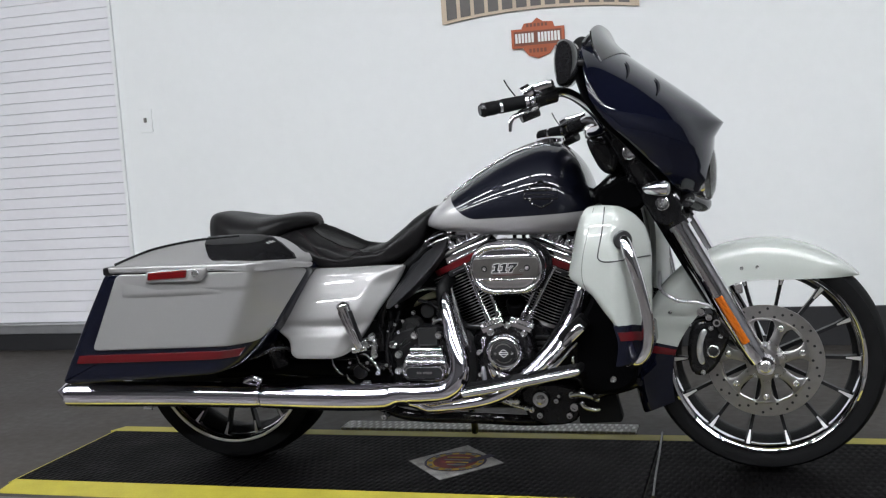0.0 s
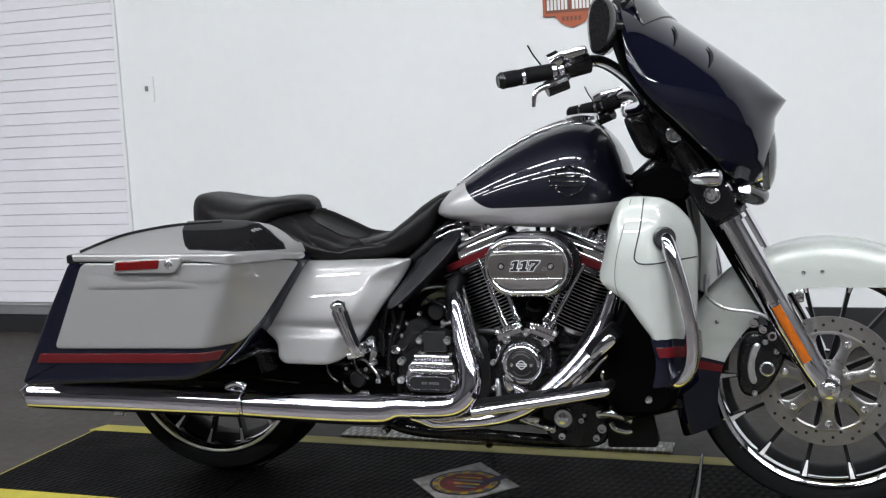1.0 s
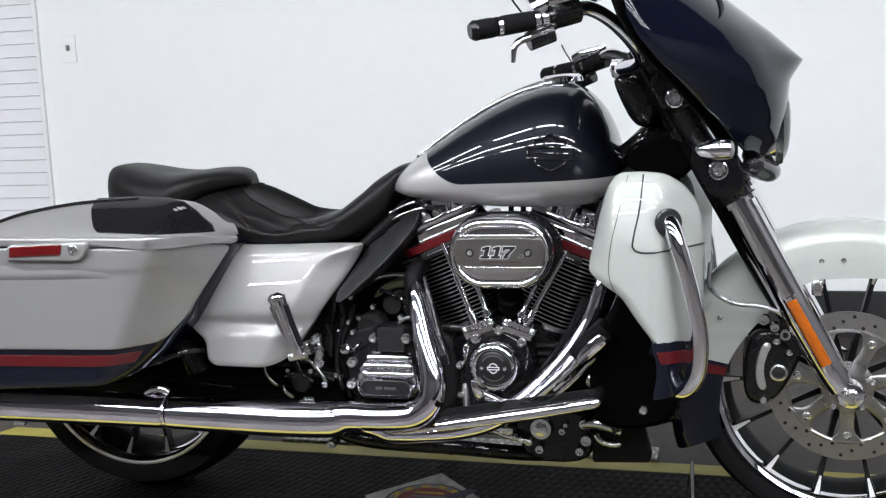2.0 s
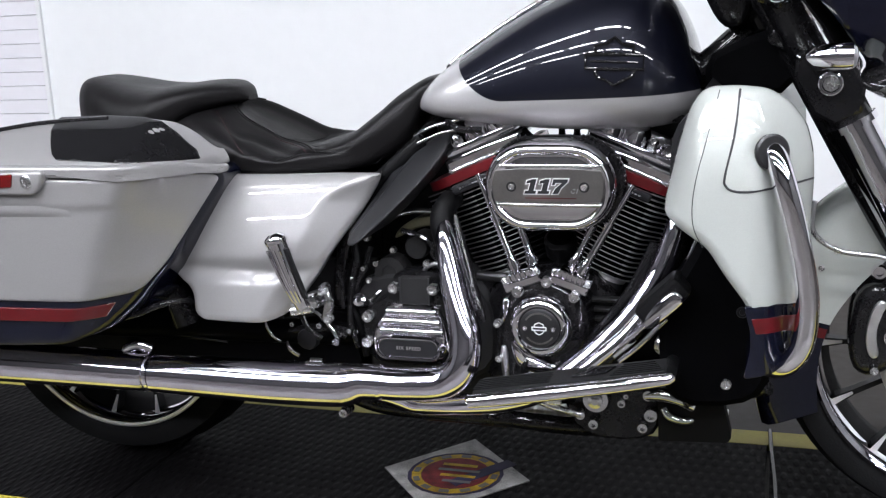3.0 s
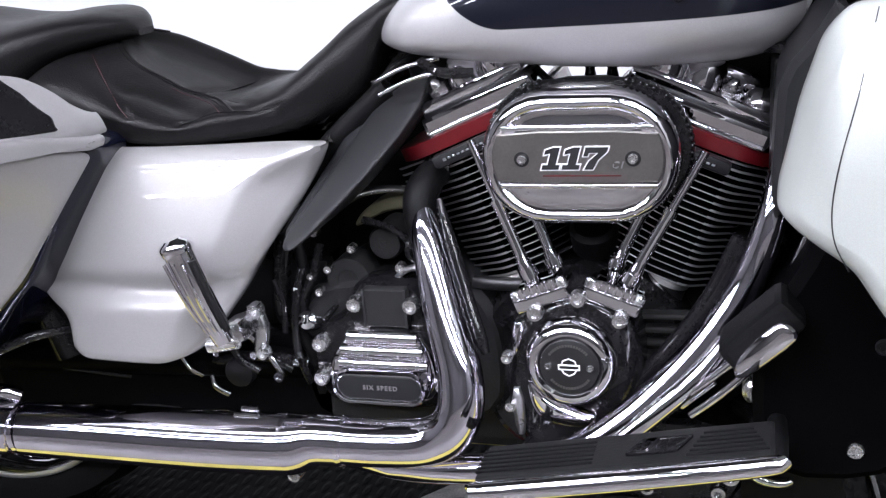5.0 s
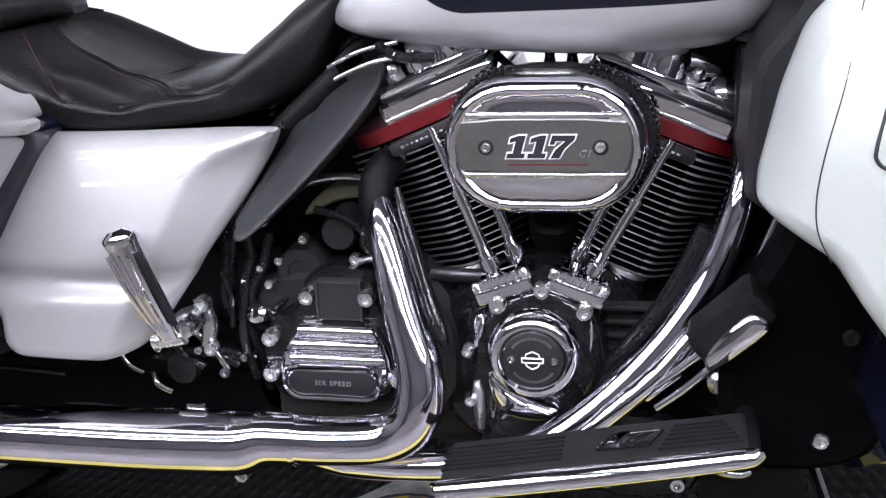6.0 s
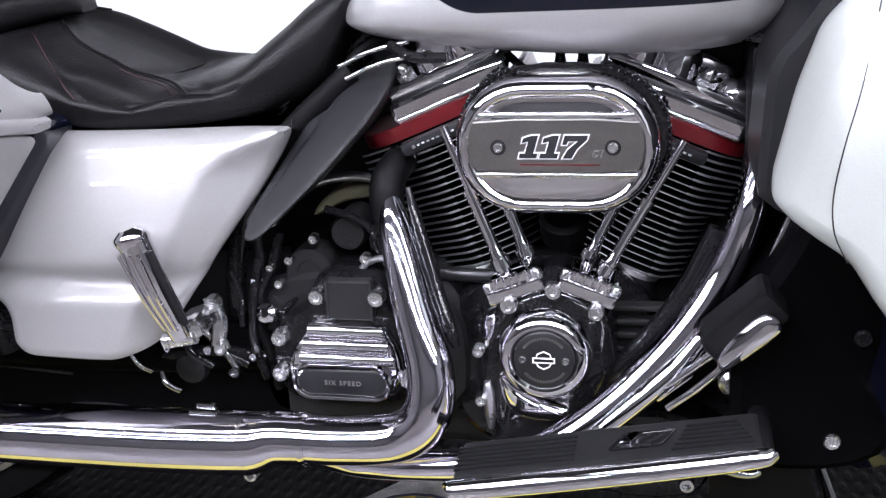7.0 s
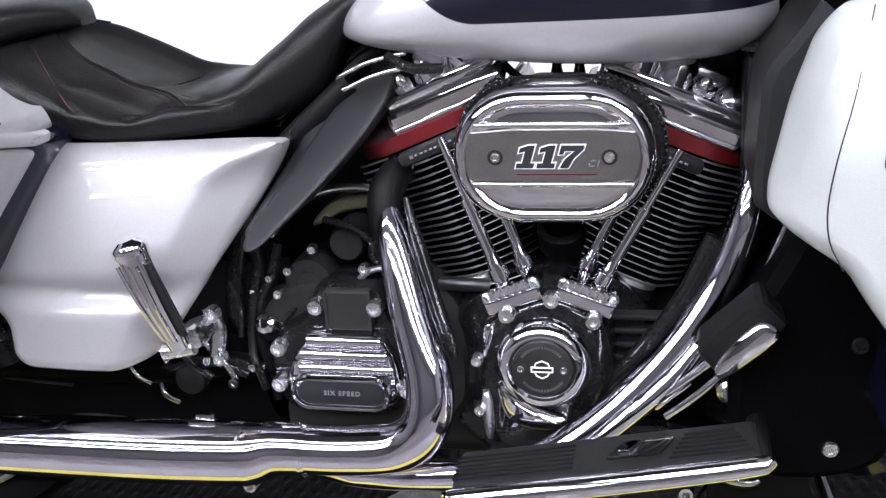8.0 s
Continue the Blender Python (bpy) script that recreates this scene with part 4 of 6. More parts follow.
def bucket(x, y):
    """How deep the dished part of the seat lies inside its piped rim."""
    if not 0.20 < x < 0.515:
        return 0.0
    p, near, inside = Vector((x, y)), 1.0, False
    for a, b in zip(LOOP, LOOP[1:] + LOOP[:1]):
        if (a.y > y) != (b.y > y) and x < a.x + (b.x - a.x) * (y - a.y) / (b.y - a.y):
            inside = not inside
        if b is not LOOP[0]:
            d = b - a
            k = max(0.0, min(1.0, (p - a).dot(d) / max(1e-9, d.length_squared)))
            near = min(near, (p - a - d * k).length)
    roll = 0.009 * math.exp(-(near / 0.03) ** 2) * max(0.0, min(1.0, (0.50 - x) / 0.06))
    if not inside:
        return -roll
    k = min(1.0, near / 0.02)
    fade = max(0.0, min(1.0, (0.515 - x) / 0.10))
    return (0.0095 * k * k * (3 - 2 * k) + 0.006 * min(1.0, near / 0.06)) * fade - roll


def pressed(bm, lines):
    """Presses soft creases into a skin along lines."""
    pts = [(p, deep, wide) for line, deep, wide in lines for p in spline([seat_at(x, y, -bucket(x, y)) for x, y in line], 6)]
    bm.normal_update()
    for v in bm.verts:
        press = 0.0
        for p, deep, wide in pts:
            d = (v.co - p).length_squared
            if d < 9 * wide * wide:
                press = max(press, deep * math.exp(-d / (wide * wide)))
        v.co -= v.normal * press
    return bm


def fine_saddle():
    """The rider's seat: a fine skin with its dished bucket."""
    rows = []
    for i in range(141):
        x = 0.18 + 0.555 * i / 140
        top, bot, w = lerp(S_TOP, x), lerp(S_BOT, x), lerp(S_W, x)
        mid = bot + (top - bot) * 0.55
        row = []
        for k in range(81):
            u = math.sin(math.pi / 2 * math.sin(math.pi / 2 * (1 - k / 40)) * 0.5) / math.sin(math.pi / 4) if k % 80 else (1.0 if k == 0 else -1.0)
            z = seat_at(x, u * w).z
            row.append((x, u * w, z - bucket(x, u * w)))
        for k in range(1, 16):
            a = math.pi * (1 + k / 16)
            c, q = math.cos(a), abs(math.sin(a))
            row.append((x, w * math.copysign(abs(c) ** 0.62, c), mid - (mid - bot) * q ** 0.5))
        rows.append(row)
    bm = rings(rows)
    bmesh.ops.recalc_face_normals(bm, faces=bm.faces)
    return bm


seat = part("seat", pressed(fine_saddle(), ((HIP, 0.003, 0.007), (WAIST, 0.003, 0.006), (FOLD, 0.0035, 0.012), (LAP, 0.003, 0.006), (PLEAT, 0.002, 0.006))), "leather", bike, "black stitched leather rider seat", 75)
P_TOP = [(-0.046, 0.76), (-0.043, 0.79), (-0.035, 0.803), (-0.02, 0.809), (0.0, 0.810), (0.04, 0.803), (0.095, 0.792), (0.153, 0.788), (0.211, 0.793), (0.267, 0.793), (0.295, 0.787), (0.31, 0.780), (0.32, 0.766)]
P_BOT = [(-0.046, 0.685), (0.06, 0.655), (0.14, 0.66), (0.19, 0.69), (0.235, 0.732), (0.28, 0.750), (0.32, 0.757)]
P_W = [(-0.046, 0.03), (-0.04, 0.05), (-0.03, 0.07), (-0.015, 0.086), (0.0, 0.099), (0.02, 0.113), (0.05, 0.132), (0.09, 0.15), (0.17, 0.165), (0.205, 0.155), (0.24, 0.125), (0.27, 0.09), (0.30, 0.05), (0.32, 0.02)]
pad = part("passenger_seat", saddle(P_TOP, P_BOT, P_W, -0.046, 0.32, 60, 0.0, 0.55, 0.85), "leather", seat, "black leather passenger pillion pad", 70)
part("seat_skirt", slab([(0.30, 0.636), (0.60, 0.640), (0.62, 0.66), (0.60, 0.67), (0.32, 0.672)], [(-0.04, 0), (-0.085, 0)], 1), "plastic", bike)


SKIN = [(v.co.copy(), v.normal.copy()) for v in seat.data.vertices if v.co.z > 0.64]


def stitched(line, dx, dy, mat, r, lift):
    """A seam that follows the skin of the seat."""
    pts = []
    for x, y in line:
        p = seat_at(x + dx, y + dy, -bucket(x + dx, y + dy))
        c, n = min(SKIN, key=lambda q: (q[0] - p).length_squared)
        pts.append(p - n * ((p - c).dot(n) - lift))
    part("seam", sweep(pts, r, 6, 3), mat, seat)


NEAR_RIM = [(p.x, p.y) for p in LOOP[2:-14:2]]
stitched(NEAR_RIM, 0.0, 0.0, "leather", 0.0017, 0.0006)
stitched(NEAR_RIM, -0.003, -0.006, "rubber", 0.0006, 0.0002)
stitched(NEAR_RIM[:11], -0.006, -0.012, "red_thread", 0.0006, 0.0002)
stitched(HIP, 0.0, 0.0, "red_thread", 0.0007, 0.0002)
stitched(WAIST, 0.0, 0.0, "rubber", 0.0008, 0.0002)
stitched(LAP, 0.0, 0.0, "rubber", 0.0008, 0.0002)
stitched(PLEAT, 0.0, 0.0, "rubber", 0.0006, 0.0002)

# rear fender
def rear_fender():
    rows = []
    for i in range(31):
        a = radians(-5 + 175 * i / 30)
        out = RR + 0.035
        w = 0.115
        sec = [(-w, out - 0.10), (-w, out - 0.035), (-w * 0.9, out - 0.014), (-w * 0.6, out - 0.002), (0, out)]
        sec = sec + [(-y, r) for y, r in reversed(sec[:-1])]
        rows.append([(RX + r * math.cos(a), y, RZ + r * math.sin(a)) for y, r in sec])
    return shell(rows)


part("rear_fender", rear_fender(), "navy", bike)

# saddlebags
BAG = [(-0.166, 0.676), (0.30, 0.674), (0.340, 0.666), (0.378, 0.655), (0.343, 0.59), (0.297, 0.505), (0.24, 0.435), (0.19, 0.392), (0.13, 0.374), (-0.355, 0.343), (-0.372, 0.352), (-0.27, 0.54), (-0.195, 0.668)]
LID = [(-0.165, 0.676), (-0.168, 0.692), (-0.12, 0.712), (-0.072, 0.728), (-0.002, 0.740), (0.064, 0.747), (0.178, 0.752), (0.25, 0.7525), (0.287, 0.748), (0.302, 0.743), (0.318, 0.733), (0.336, 0.719), (0.354, 0.701), (0.367, 0.680), (0.372, 0.664)]


def bag_depth(x, z):
    """The outer face is upright, then turns in along a slanting line towards the front; a soft step runs along it."""
    u = x - (0.150 + (z - 0.39) * 0.48)
    turn = (1.15 + 4.7 * max(0.0, z - 0.49)) * (math.sqrt(u * u + 0.00018) + u) * 0.5
    g = z - (0.618 + 0.02 * (x - 0.1))
    step = 0.004 / (1 + math.exp(-g / 0.0022)) * max(0.0, min(1.0, (x + 0.13) / 0.12))
    return 0.416 - turn + step * max(0.0, 1 - max(0.0, u) / 0.06)


def lid_depth(x, z):
    h = max(0.0, z - 0.684)
    return bag_depth(x, 0.674) - 0.010 - 1.2 * h - 10.0 * h * h


def sunk(bm, level):
    """Lets the inner edge of a lid fall away out of sight."""
    for v in bm.verts:
        if abs(v.co.y) < 0.21:
            v.co.z = min(v.co.z, level)
    return bm


for side in (-1, 1):
    low = 0.0 if side < 0 else -0.06
    bag = part("saddlebag", panel(BAG, 0.17, lambda x, z: bag_depth(x, z) - 0.003, side, 0.012, 1, 24, 0.018), "navy", bike, "hard saddlebag, silver with dark base and red stripe")
    part("side_panel", panel([(-0.150, 0.668), (0.30, 0.668), (0.338, 0.660), (0.368, 0.649), (0.334, 0.587), (0.287, 0.503), (0.247, 0.458), (0.20, 0.456), (-0.255, 0.446)], 0.20, lambda x, z: bag_depth(x, z) + 0.0015, side, 0.004, 2, 26, 0.02), "silver", bag, "silver painted side panel")
    part("stripe", panel(dense([(-0.300, 0.432), (0.215, 0.4445), (0.198, 0.421), (-0.312, 0.408)], 24), 0.30, lambda x, z: bag_depth(x, z) + 0.0012, side, 0.001, 0, 14), "red", bag, "red pinstripe")
    brow = []
    for k in range(25):
        x = -0.135 + 0.32 * k / 24
        f = min(1.0, 6 * (k / 24) * 1.2, 5 * (1 - k / 24)) ** 0.7
        z0 = 0.612 + 0.02 * (x - 0.1)
        brow.append([(x, side * (bag_depth(x, z0 - 0.03) + 0.0015 + d * f), z0 + h) for h, d in ((0.045, -0.0012), (0.030, 0.0012), (0.014, 0.0034), (0.005, 0.0044), (0.0, 0.0042), (-0.005, 0.002), (-0.010, -0.0012))])
    part("character_line", rings(brow, False, False), "silver", bag, sharp=80)
    lid = part("lid", sunk(panel(LID, 0.205, lid_depth, side, 0.010, 1, 16, 0.02), 0.69), "silver", bag, "silver lid with black top")
    part("lid_rim", panel([(-0.176, 0.690), (-0.172, 0.671), (0.20, 0.670), (0.285, 0.6705), (0.312, 0.6685), (0.333, 0.664), (0.354, 0.657), (0.373, 0.650), (0.379, 0.663), (0.352, 0.674), (0.333, 0.6815), (0.312, 0.6875), (0.28, 0.690), (0.2, 0.690)], 0.222, lambda x, z: bag_depth(x, 0.674) + 0.004, side, 0.006, 1, 12, 0.006), "silver", lid)
    part("lid_panel", sunk(panel([(0.075, 0.7555), (0.086, 0.738), (0.111, 0.720), (0.132, 0.7045), (0.15, 0.696), (0.24, 0.694), (0.30, 0.690), (0.353, 0.681), (0.345, 0.697), (0.333, 0.709), (0.313, 0.729), (0.287, 0.748), (0.25, 0.7545), (0.175, 0.7575)], 0.205, lambda x, z: lid_depth(x, z) + 0.002, side, 0.0025, 1, 14, 0.005), 0.688), "gloss_black", lid, "gloss black speaker lid panel")
    part("lid_edge", sweep([(x, side * (lid_depth(x, z) - 0.004), z + 0.001) for x, z in LID[1:7]], 0.0045, 8, 4), "gloss_black", lid)
    part("hinge", box((-0.178, side * 0.385, 0.677), (0.035, 0.06, 0.024), 0.006), "gloss_black", lid)
    lat = part("latch_housing", panel([(-0.05, 0.643), (-0.045, 0.676), (0.15, 0.684), (0.142, 0.66), (0.125, 0.643)], 0.38, lambda x, z: 0.433, side, 0.005, 2, 6, 0.012), "silver", bag)
    part("reflector", panel([(-0.038, 0.651), (-0.034, 0.673), (0.09, 0.679), (0.085, 0.656)], 0.40, lambda x, z: 0.436, side, 0.002, 1, 6, 0.004), "red_lens", lat, "red side marker lamp")
    part("lock", bolt((0.115, side * 0.432, 0.667), (0, side, 0), 0.011, 0.004), "bolt_steel", lat)
    if side > 0:
        bag.matrix_basis = pose(0, 0, low)

# side cover
def cover_depth(x, z):
    """Flares out downward, with a soft step across it and a flat facet ahead of a bent crease."""
    u = max(0.0, 0.64 - z)
    flare = 0.165 + (0.55 * u - u * u if u < 0.15 else 0.06 + 0.25 * (u - 0.15))
    groove = -0.010 * math.exp(-((z - 0.478) / 0.014) ** 2)
    u = x - lerp([(0.38, 0.43), (0.44, 0.462), (0.548, 0.521), (0.567, 0.529), (0.602, 0.553), (0.630, 0.607), (0.644, 0.661), (0.66, 0.70)], z)
    turn = 0.45 * (math.sqrt(u * u + 0.00004) + u) * 0.5
    brow = 0.006 / (1 + math.exp((z - 0.628 - 0.02 * (x - 0.45)) / 0.003))
    return flare + groove - turn + brow + 0.006 + 0.02 * math.exp(-((x - 0.42) / 0.15) ** 2)


for side in (-1, 1):
    part("side_cover", panel([(0.24, 0.642), (0.372, 0.640), (0.58, 0.642), (0.643, 0.641), (0.634, 0.622), (0.60, 0.566), (0.545, 0.49), (0.513, 0.44), (0.484, 0.402), (0.45, 0.389), (0.325, 0.388), (0.306, 0.40), (0.30, 0.44), (0.252, 0.47), (0.24, 0.55)], 0.10, cover_depth, side, 0.010, 2, 40, 0.016, 0.02), "silver", bike, "silver painted side cover")

# ---- engine and drive line ----
CR = Vector((0.935, 0.33))


def text_mesh(body, size, depth, shear=0.0, bold=0.0, spacing=1.0):
    """Raised lettering in the plane of x and z, facing the right side, centred at the origin."""
    cu = bpy.data.curves.new("lettering", "FONT")
    cu.body, cu.size, cu.extrude, cu.shear, cu.offset, cu.space_character = body, size, depth, shear, bold, spacing
    cu.align_x, cu.align_y = "CENTER", "CENTER"
    ob = new("lettering", cu)
    me = bpy.data.meshes.new_from_object(ob.evaluated_get(bpy.context.evaluated_depsgraph_get()))
    bpy.data.objects.remove(ob)
    bpy.data.curves.remove(cu)
    bm = bmesh.new()
    bm.from_mesh(me)
    bpy.data.meshes.remove(me)
    bmesh.ops.transform(bm, matrix=Matrix.Rotation(radians(90), 4, "X"), verts=bm.verts)
    return bm


def moved(bm, m):
    bmesh.ops.transform(bm, matrix=m, verts=bm.verts)
    return bm


def stadium(cx, cz, hw, hh, n=14):
    pts = []
    for s in (1, -1):
        for i in range(n + 1):
            a = radians(-90 + 180 * i / n) if s > 0 else radians(90 + 180 * i / n)
            pts.append((cx + s * (hw - hh) + hh * math.cos(a), cz + hh * math.sin(a)))
    return pts


part("crankcase", slab([(0.80, 0.40), (0.84, 0.45), (0.90, 0.475), (0.98, 0.475), (1.04, 0.44), (1.07, 0.37), (1.05, 0.27), (0.98, 0.215), (0.86, 0.215), (0.80, 0.27)], [(0.13, 0.01), (0.12, 0), (-0.12, 0), (-0.13, 0.01)], 2), "gloss_black", bike, "gloss black crankcase")
gear = part("gear_cover", slab([(0.846, 0.352), (0.855, 0.41), (0.885, 0.455), (0.915, 0.47), (0.945, 0.478), (0.975, 0.466), (1.0, 0.445), (1.012, 0.40), (1.01, 0.345), (0.975, 0.285), (0.945, 0.262), (0.875, 0.262), (0.855, 0.30)], [(-0.10, 0), (-0.185, 0), (-0.20, 0.006), (-0.206, 0.016)], 2), "gloss_black", bike, "gloss black gear case cover")
for x, z in ((0.893, 0.449), (0.943, 0.468), (0.989, 0.444), (0.857, 0.392), (0.858, 0.33)):
    part("bolt", bolt((x, -0.206, z), RIGHT, 0.0095 if z > 0.4 else 0.007, 0.014), "bolt_steel", gear)
part("lower_guard", pillow([(0.878, 0.372), (0.882, 0.335), (0.895, 0.312), (0.945, 0.305), (0.965, 0.325), (0.94, 0.33), (0.905, 0.345)], -0.19, -0.222, 0.006, 2, 0.008), "chrome", gear)
part("side_rib", pillow([(0.858, 0.35), (0.872, 0.352), (0.874, 0.29), (0.862, 0.29)], -0.18, -0.214, 0.002, 1, 0.004), "steel", gear)
part("side_rib", pillow([(0.862, 0.432), (0.88, 0.44), (0.873, 0.405), (0.864, 0.385)], -0.18, -0.212, 0.002, 1, 0.004), "chrome", gear)
CX, CZ = 0.9335, 0.3935
cam_c = part("cam_cover", lathe([(0.053, 0.195), (0.054, 0.215), (0.052, 0.226), (0.0475, 0.234), (0.043, 0.2375), (0.038, 0.2375), (0.035, 0.234), (0.034, 0.2325), (0.03, 0.2325)], (CX, 0, CZ), RIGHT, 64), "chrome", bike, "round chrome cam cover")
part("cover_disc", lathe([(0.0335, 0.23), (0.0335, 0.2345), (0.032, 0.2355), (0.0005, 0.2357)], (CX, 0, CZ), RIGHT, 48), "insert_dark", cam_c, "dark round cover insert")
tagged(part("print_ring", join(*[box((CX + 0.0262 * math.sin(a), -0.2359, CZ + 0.0262 * math.cos(a)), (0.0022, 0.0006, 0.003), 0, Matrix.Rotation(a, 4, "Y")) for a in [radians(d) for d in list(range(-55, 56, 7)) + list(range(125, 236, 7))]]), "insert", cam_c), kind="stuff")
part("emblem", join(box((CX, -0.2362, CZ + 0.0026), (0.025, 0.0012, 0.0016)), box((CX, -0.2362, CZ - 0.0026), (0.025, 0.0012, 0.0016)), box((CX - 0.0117, -0.2362, CZ), (0.0016, 0.0012, 0.0036)), box((CX + 0.0117, -0.2362, CZ), (0.0016, 0.0012, 0.0036)),
                    sweep([(CX - 0.008, -0.2362, CZ + 0.0035), (CX - 0.007, -0.2362, CZ + 0.0075), (CX, -0.2362, CZ + 0.0105), (CX + 0.007, -0.2362, CZ + 0.0075), (CX + 0.008, -0.2362, CZ + 0.0035)], 0.0009, 6, 1),
                    sweep([(CX - 0.008, -0.2362, CZ - 0.0035), (CX - 0.006, -0.2362, CZ - 0.0075), (CX, -0.2362, CZ - 0.0105), (CX + 0.006, -0.2362, CZ - 0.0075), (CX + 0.008, -0.2362, CZ - 0.0035)], 0.0009, 6, 1)), "white_print", cam_c)
for dx in (-0.0238, 0.0238):
    part("screw", bolt((CX + dx, -0.2355, CZ), RIGHT, 0.0042, 0.003), "bolt_steel", cam_c)


def cylinder(sign, name_label):
    """A finned cylinder, head, red band and rocker cover along one leg of the V."""
    ax = Vector((sign * math.sin(radians(22.5)), math.cos(radians(22.5))))
    # a frame with x across, z along the leg
    rot = Matrix.Translation((CR.x, 0.0, CR.y)) @ Matrix.Rotation(sign * radians(22.5), 4, "Y")
    cyl = part("cylinder", moved(lathe([(0.062, 0.14), (0.062, 0.33)], (0, 0, 0), (0, 0, 1), 28), rot), "gloss_black", bike, name_label)

    def fin_bm(w, d, h, y0=0.0):
        out = round_off([Vector(p) for p in ((-w, -d), (w, -d), (w, d), (-w, d))], 3, 0.2)
        bm = rings([[(q.x, q.y + y0, z) for q in (inset(out, i) if i else out)] for z, i in ((0, 0.0015), (0.0008, 0), (h - 0.0008, 0), (h, 0.0015))])
        return bm
    off = -0.0185 if sign > 0 else -0.008
    # the upper fins reach further out, in three steps
    first = {}
    for i in range(19 if sign > 0 else 20):
        reach = 0.004 if i < 10 else 0.02 if i < 15 else 0.036
        m = rot @ Matrix.Translation((sign * reach / 2, 0, 0.1522 + 0.0089 * i))
        if reach not in first:
            w, d, cut = 0.092 + reach / 2, 0.113, 0.040
            side = sign * reach / 2
            # bright metal flat put off-centre, where the lamps glint on these fins
            mid = (0.040 if sign > 0 else -0.014) - side
            out = fillet([(-w, -d + cut), (mid - 0.026, -d), (mid + 0.026, -d), (w, -d + cut), (w, d - cut), (0.04, d), (-0.04, d), (-w, d - cut)], 0.012, 3)
            fin = first[reach] = part("fin", rings([[(q.x, q.y, z) for q in (inset(out, k) if k else out)] for z, k in ((0, 0.0012), (0.0008, 0), (0.0021, 0), (0.0029, 0.0012))]), "gloss_black", cyl)
            fin.data.materials.append(M["fin_edge"])
            for f in fin.data.polygons:
                if f.normal.y < -0.9 or (f.normal.y < -0.3 and f.normal.x * sign > 0):
                    f.material_index = 1
            fin.matrix_basis = m
        else:
            again(first[reach], "fin", m, cyl)
    head = part("cylinder_head", moved(join(fin_bm(0.1, 0.118, 0.004), moved(fin_bm(0.088, 0.10, 0.02), Matrix.Translation((0, 0, 0.002)))), rot @ Matrix.Translation((0, 0, 0.325 + off))), "gloss_black", bike)
    part("red_band", moved(fin_bm(0.109, 0.122, 0.0175), rot @ Matrix.Translation((sign * 0.009, 0, 0.337 + off))), "red_band", head, "red band under the rocker cover")
    end = 0.084 if sign > 0 else 0.054
    mid, wide, up = sign * (end - 0.092) / 2, end + 0.092, rot @ Matrix.Translation((0, 0, off))
    rk = part("rocker_cover", moved(box((mid, 0, 0.3672), (wide, 0.238, 0.0245), 0.006), up), "chrome", bike, "chrome rocker cover")
    # tube added to make the bright streak along the cover's lower edge
    part("lip", moved(sweep([(mid - wide / 2 + 0.006, -0.1175, 0.3585), (mid, -0.1175, 0.3585), (mid + wide / 2 - 0.006, -0.1175, 0.3585)], 0.0042, 12, 1), up), "chrome", rk)
    part("joint", moved(box((mid, 0, 0.3805), (wide - 0.012, 0.224, 0.005)), up), "dark_print", rk)
    part("rocker_top", moved(join(box((mid, 0.0, 0.389), (wide - 0.010, 0.224, 0.016), 0.006), box((mid - sign * 0.006, 0.015, 0.408), (wide - 0.05, 0.17, 0.030), 0.010)), up), "chrome", rk, "chrome rocker top")
    for x, r in ((-0.058, 0.030), (-0.012, 0.026)):
        part("hump", moved(lathe([(r, 0.388), (r, 0.402), (r * 0.95, 0.417), (r * 0.75, 0.427), (r * 0.4, 0.4325), (0.002, 0.434)], (sign * x, -0.075, 0), (0, 0, 1), 28), up), "chrome", rk)
    nut = Vector((sign * 0.024, -0.092, 0.396))
    part("bolt", moved(join(lathe([(0.012, 0), (0.012, 0.010), (0.009, 0.012)], nut, (0, -0.35, 1), 6), lathe([(0.008, 0.008), (0.0075, 0.016), (0.004, 0.021), (0.001, 0.022)], nut, (0, -0.35, 1), 16)), up), "bolt_steel", rk, "steel acorn nut")
    if sign > 0:
        part("dome", moved(lathe([(0.022, 0.0), (0.0215, 0.010), (0.018, 0.018), (0.011, 0.023), (0.001, 0.025)], (0.060, -0.084, 0.392), (0, -0.3, 1), 28), up), "chrome", rk)
    plate = part("name_plate", moved(box((sign * 0.012, -0.131, 0.3275), (0.086, 0.018, 0.0165), 0.005), up), "flap_grey", rk, "dark name plate with illegible lettering")
    part("lettering", moved(join(*[box((sign * 0.012 - 0.026 + 0.0062 * k, -0.1402, 0.3277), (0.0040, 0.0012, 0.0022 if k else 0.0036)) for k in range(9)]), up), "steel", plate)
    base = part("lower_joint", moved(lathe([(0.075, 0.135), (0.078, 0.158), (0.07, 0.165)], (0, 0, 0), (0, 0, 1), 28), rot), "satin_black", cyl)
    part("base_post", moved(lathe([(0.024, 0.09), (0.0245, 0.145)], (sign * 0.045, -0.086, 0), (0, 0, 1), 28), rot), "satin_black", cyl)
    part("base_ring", moved(lathe([(0.0255, 0.1435), (0.0255, 0.149), (0.024, 0.1505)], (sign * 0.045, -0.086, 0), (0, 0, 1), 28), rot), "machined", cyl)
    return cyl


cylinder(-1, "black finned rear cylinder with bright fin edges")
cylinder(1, "black finned front cylinder with bright fin edges")

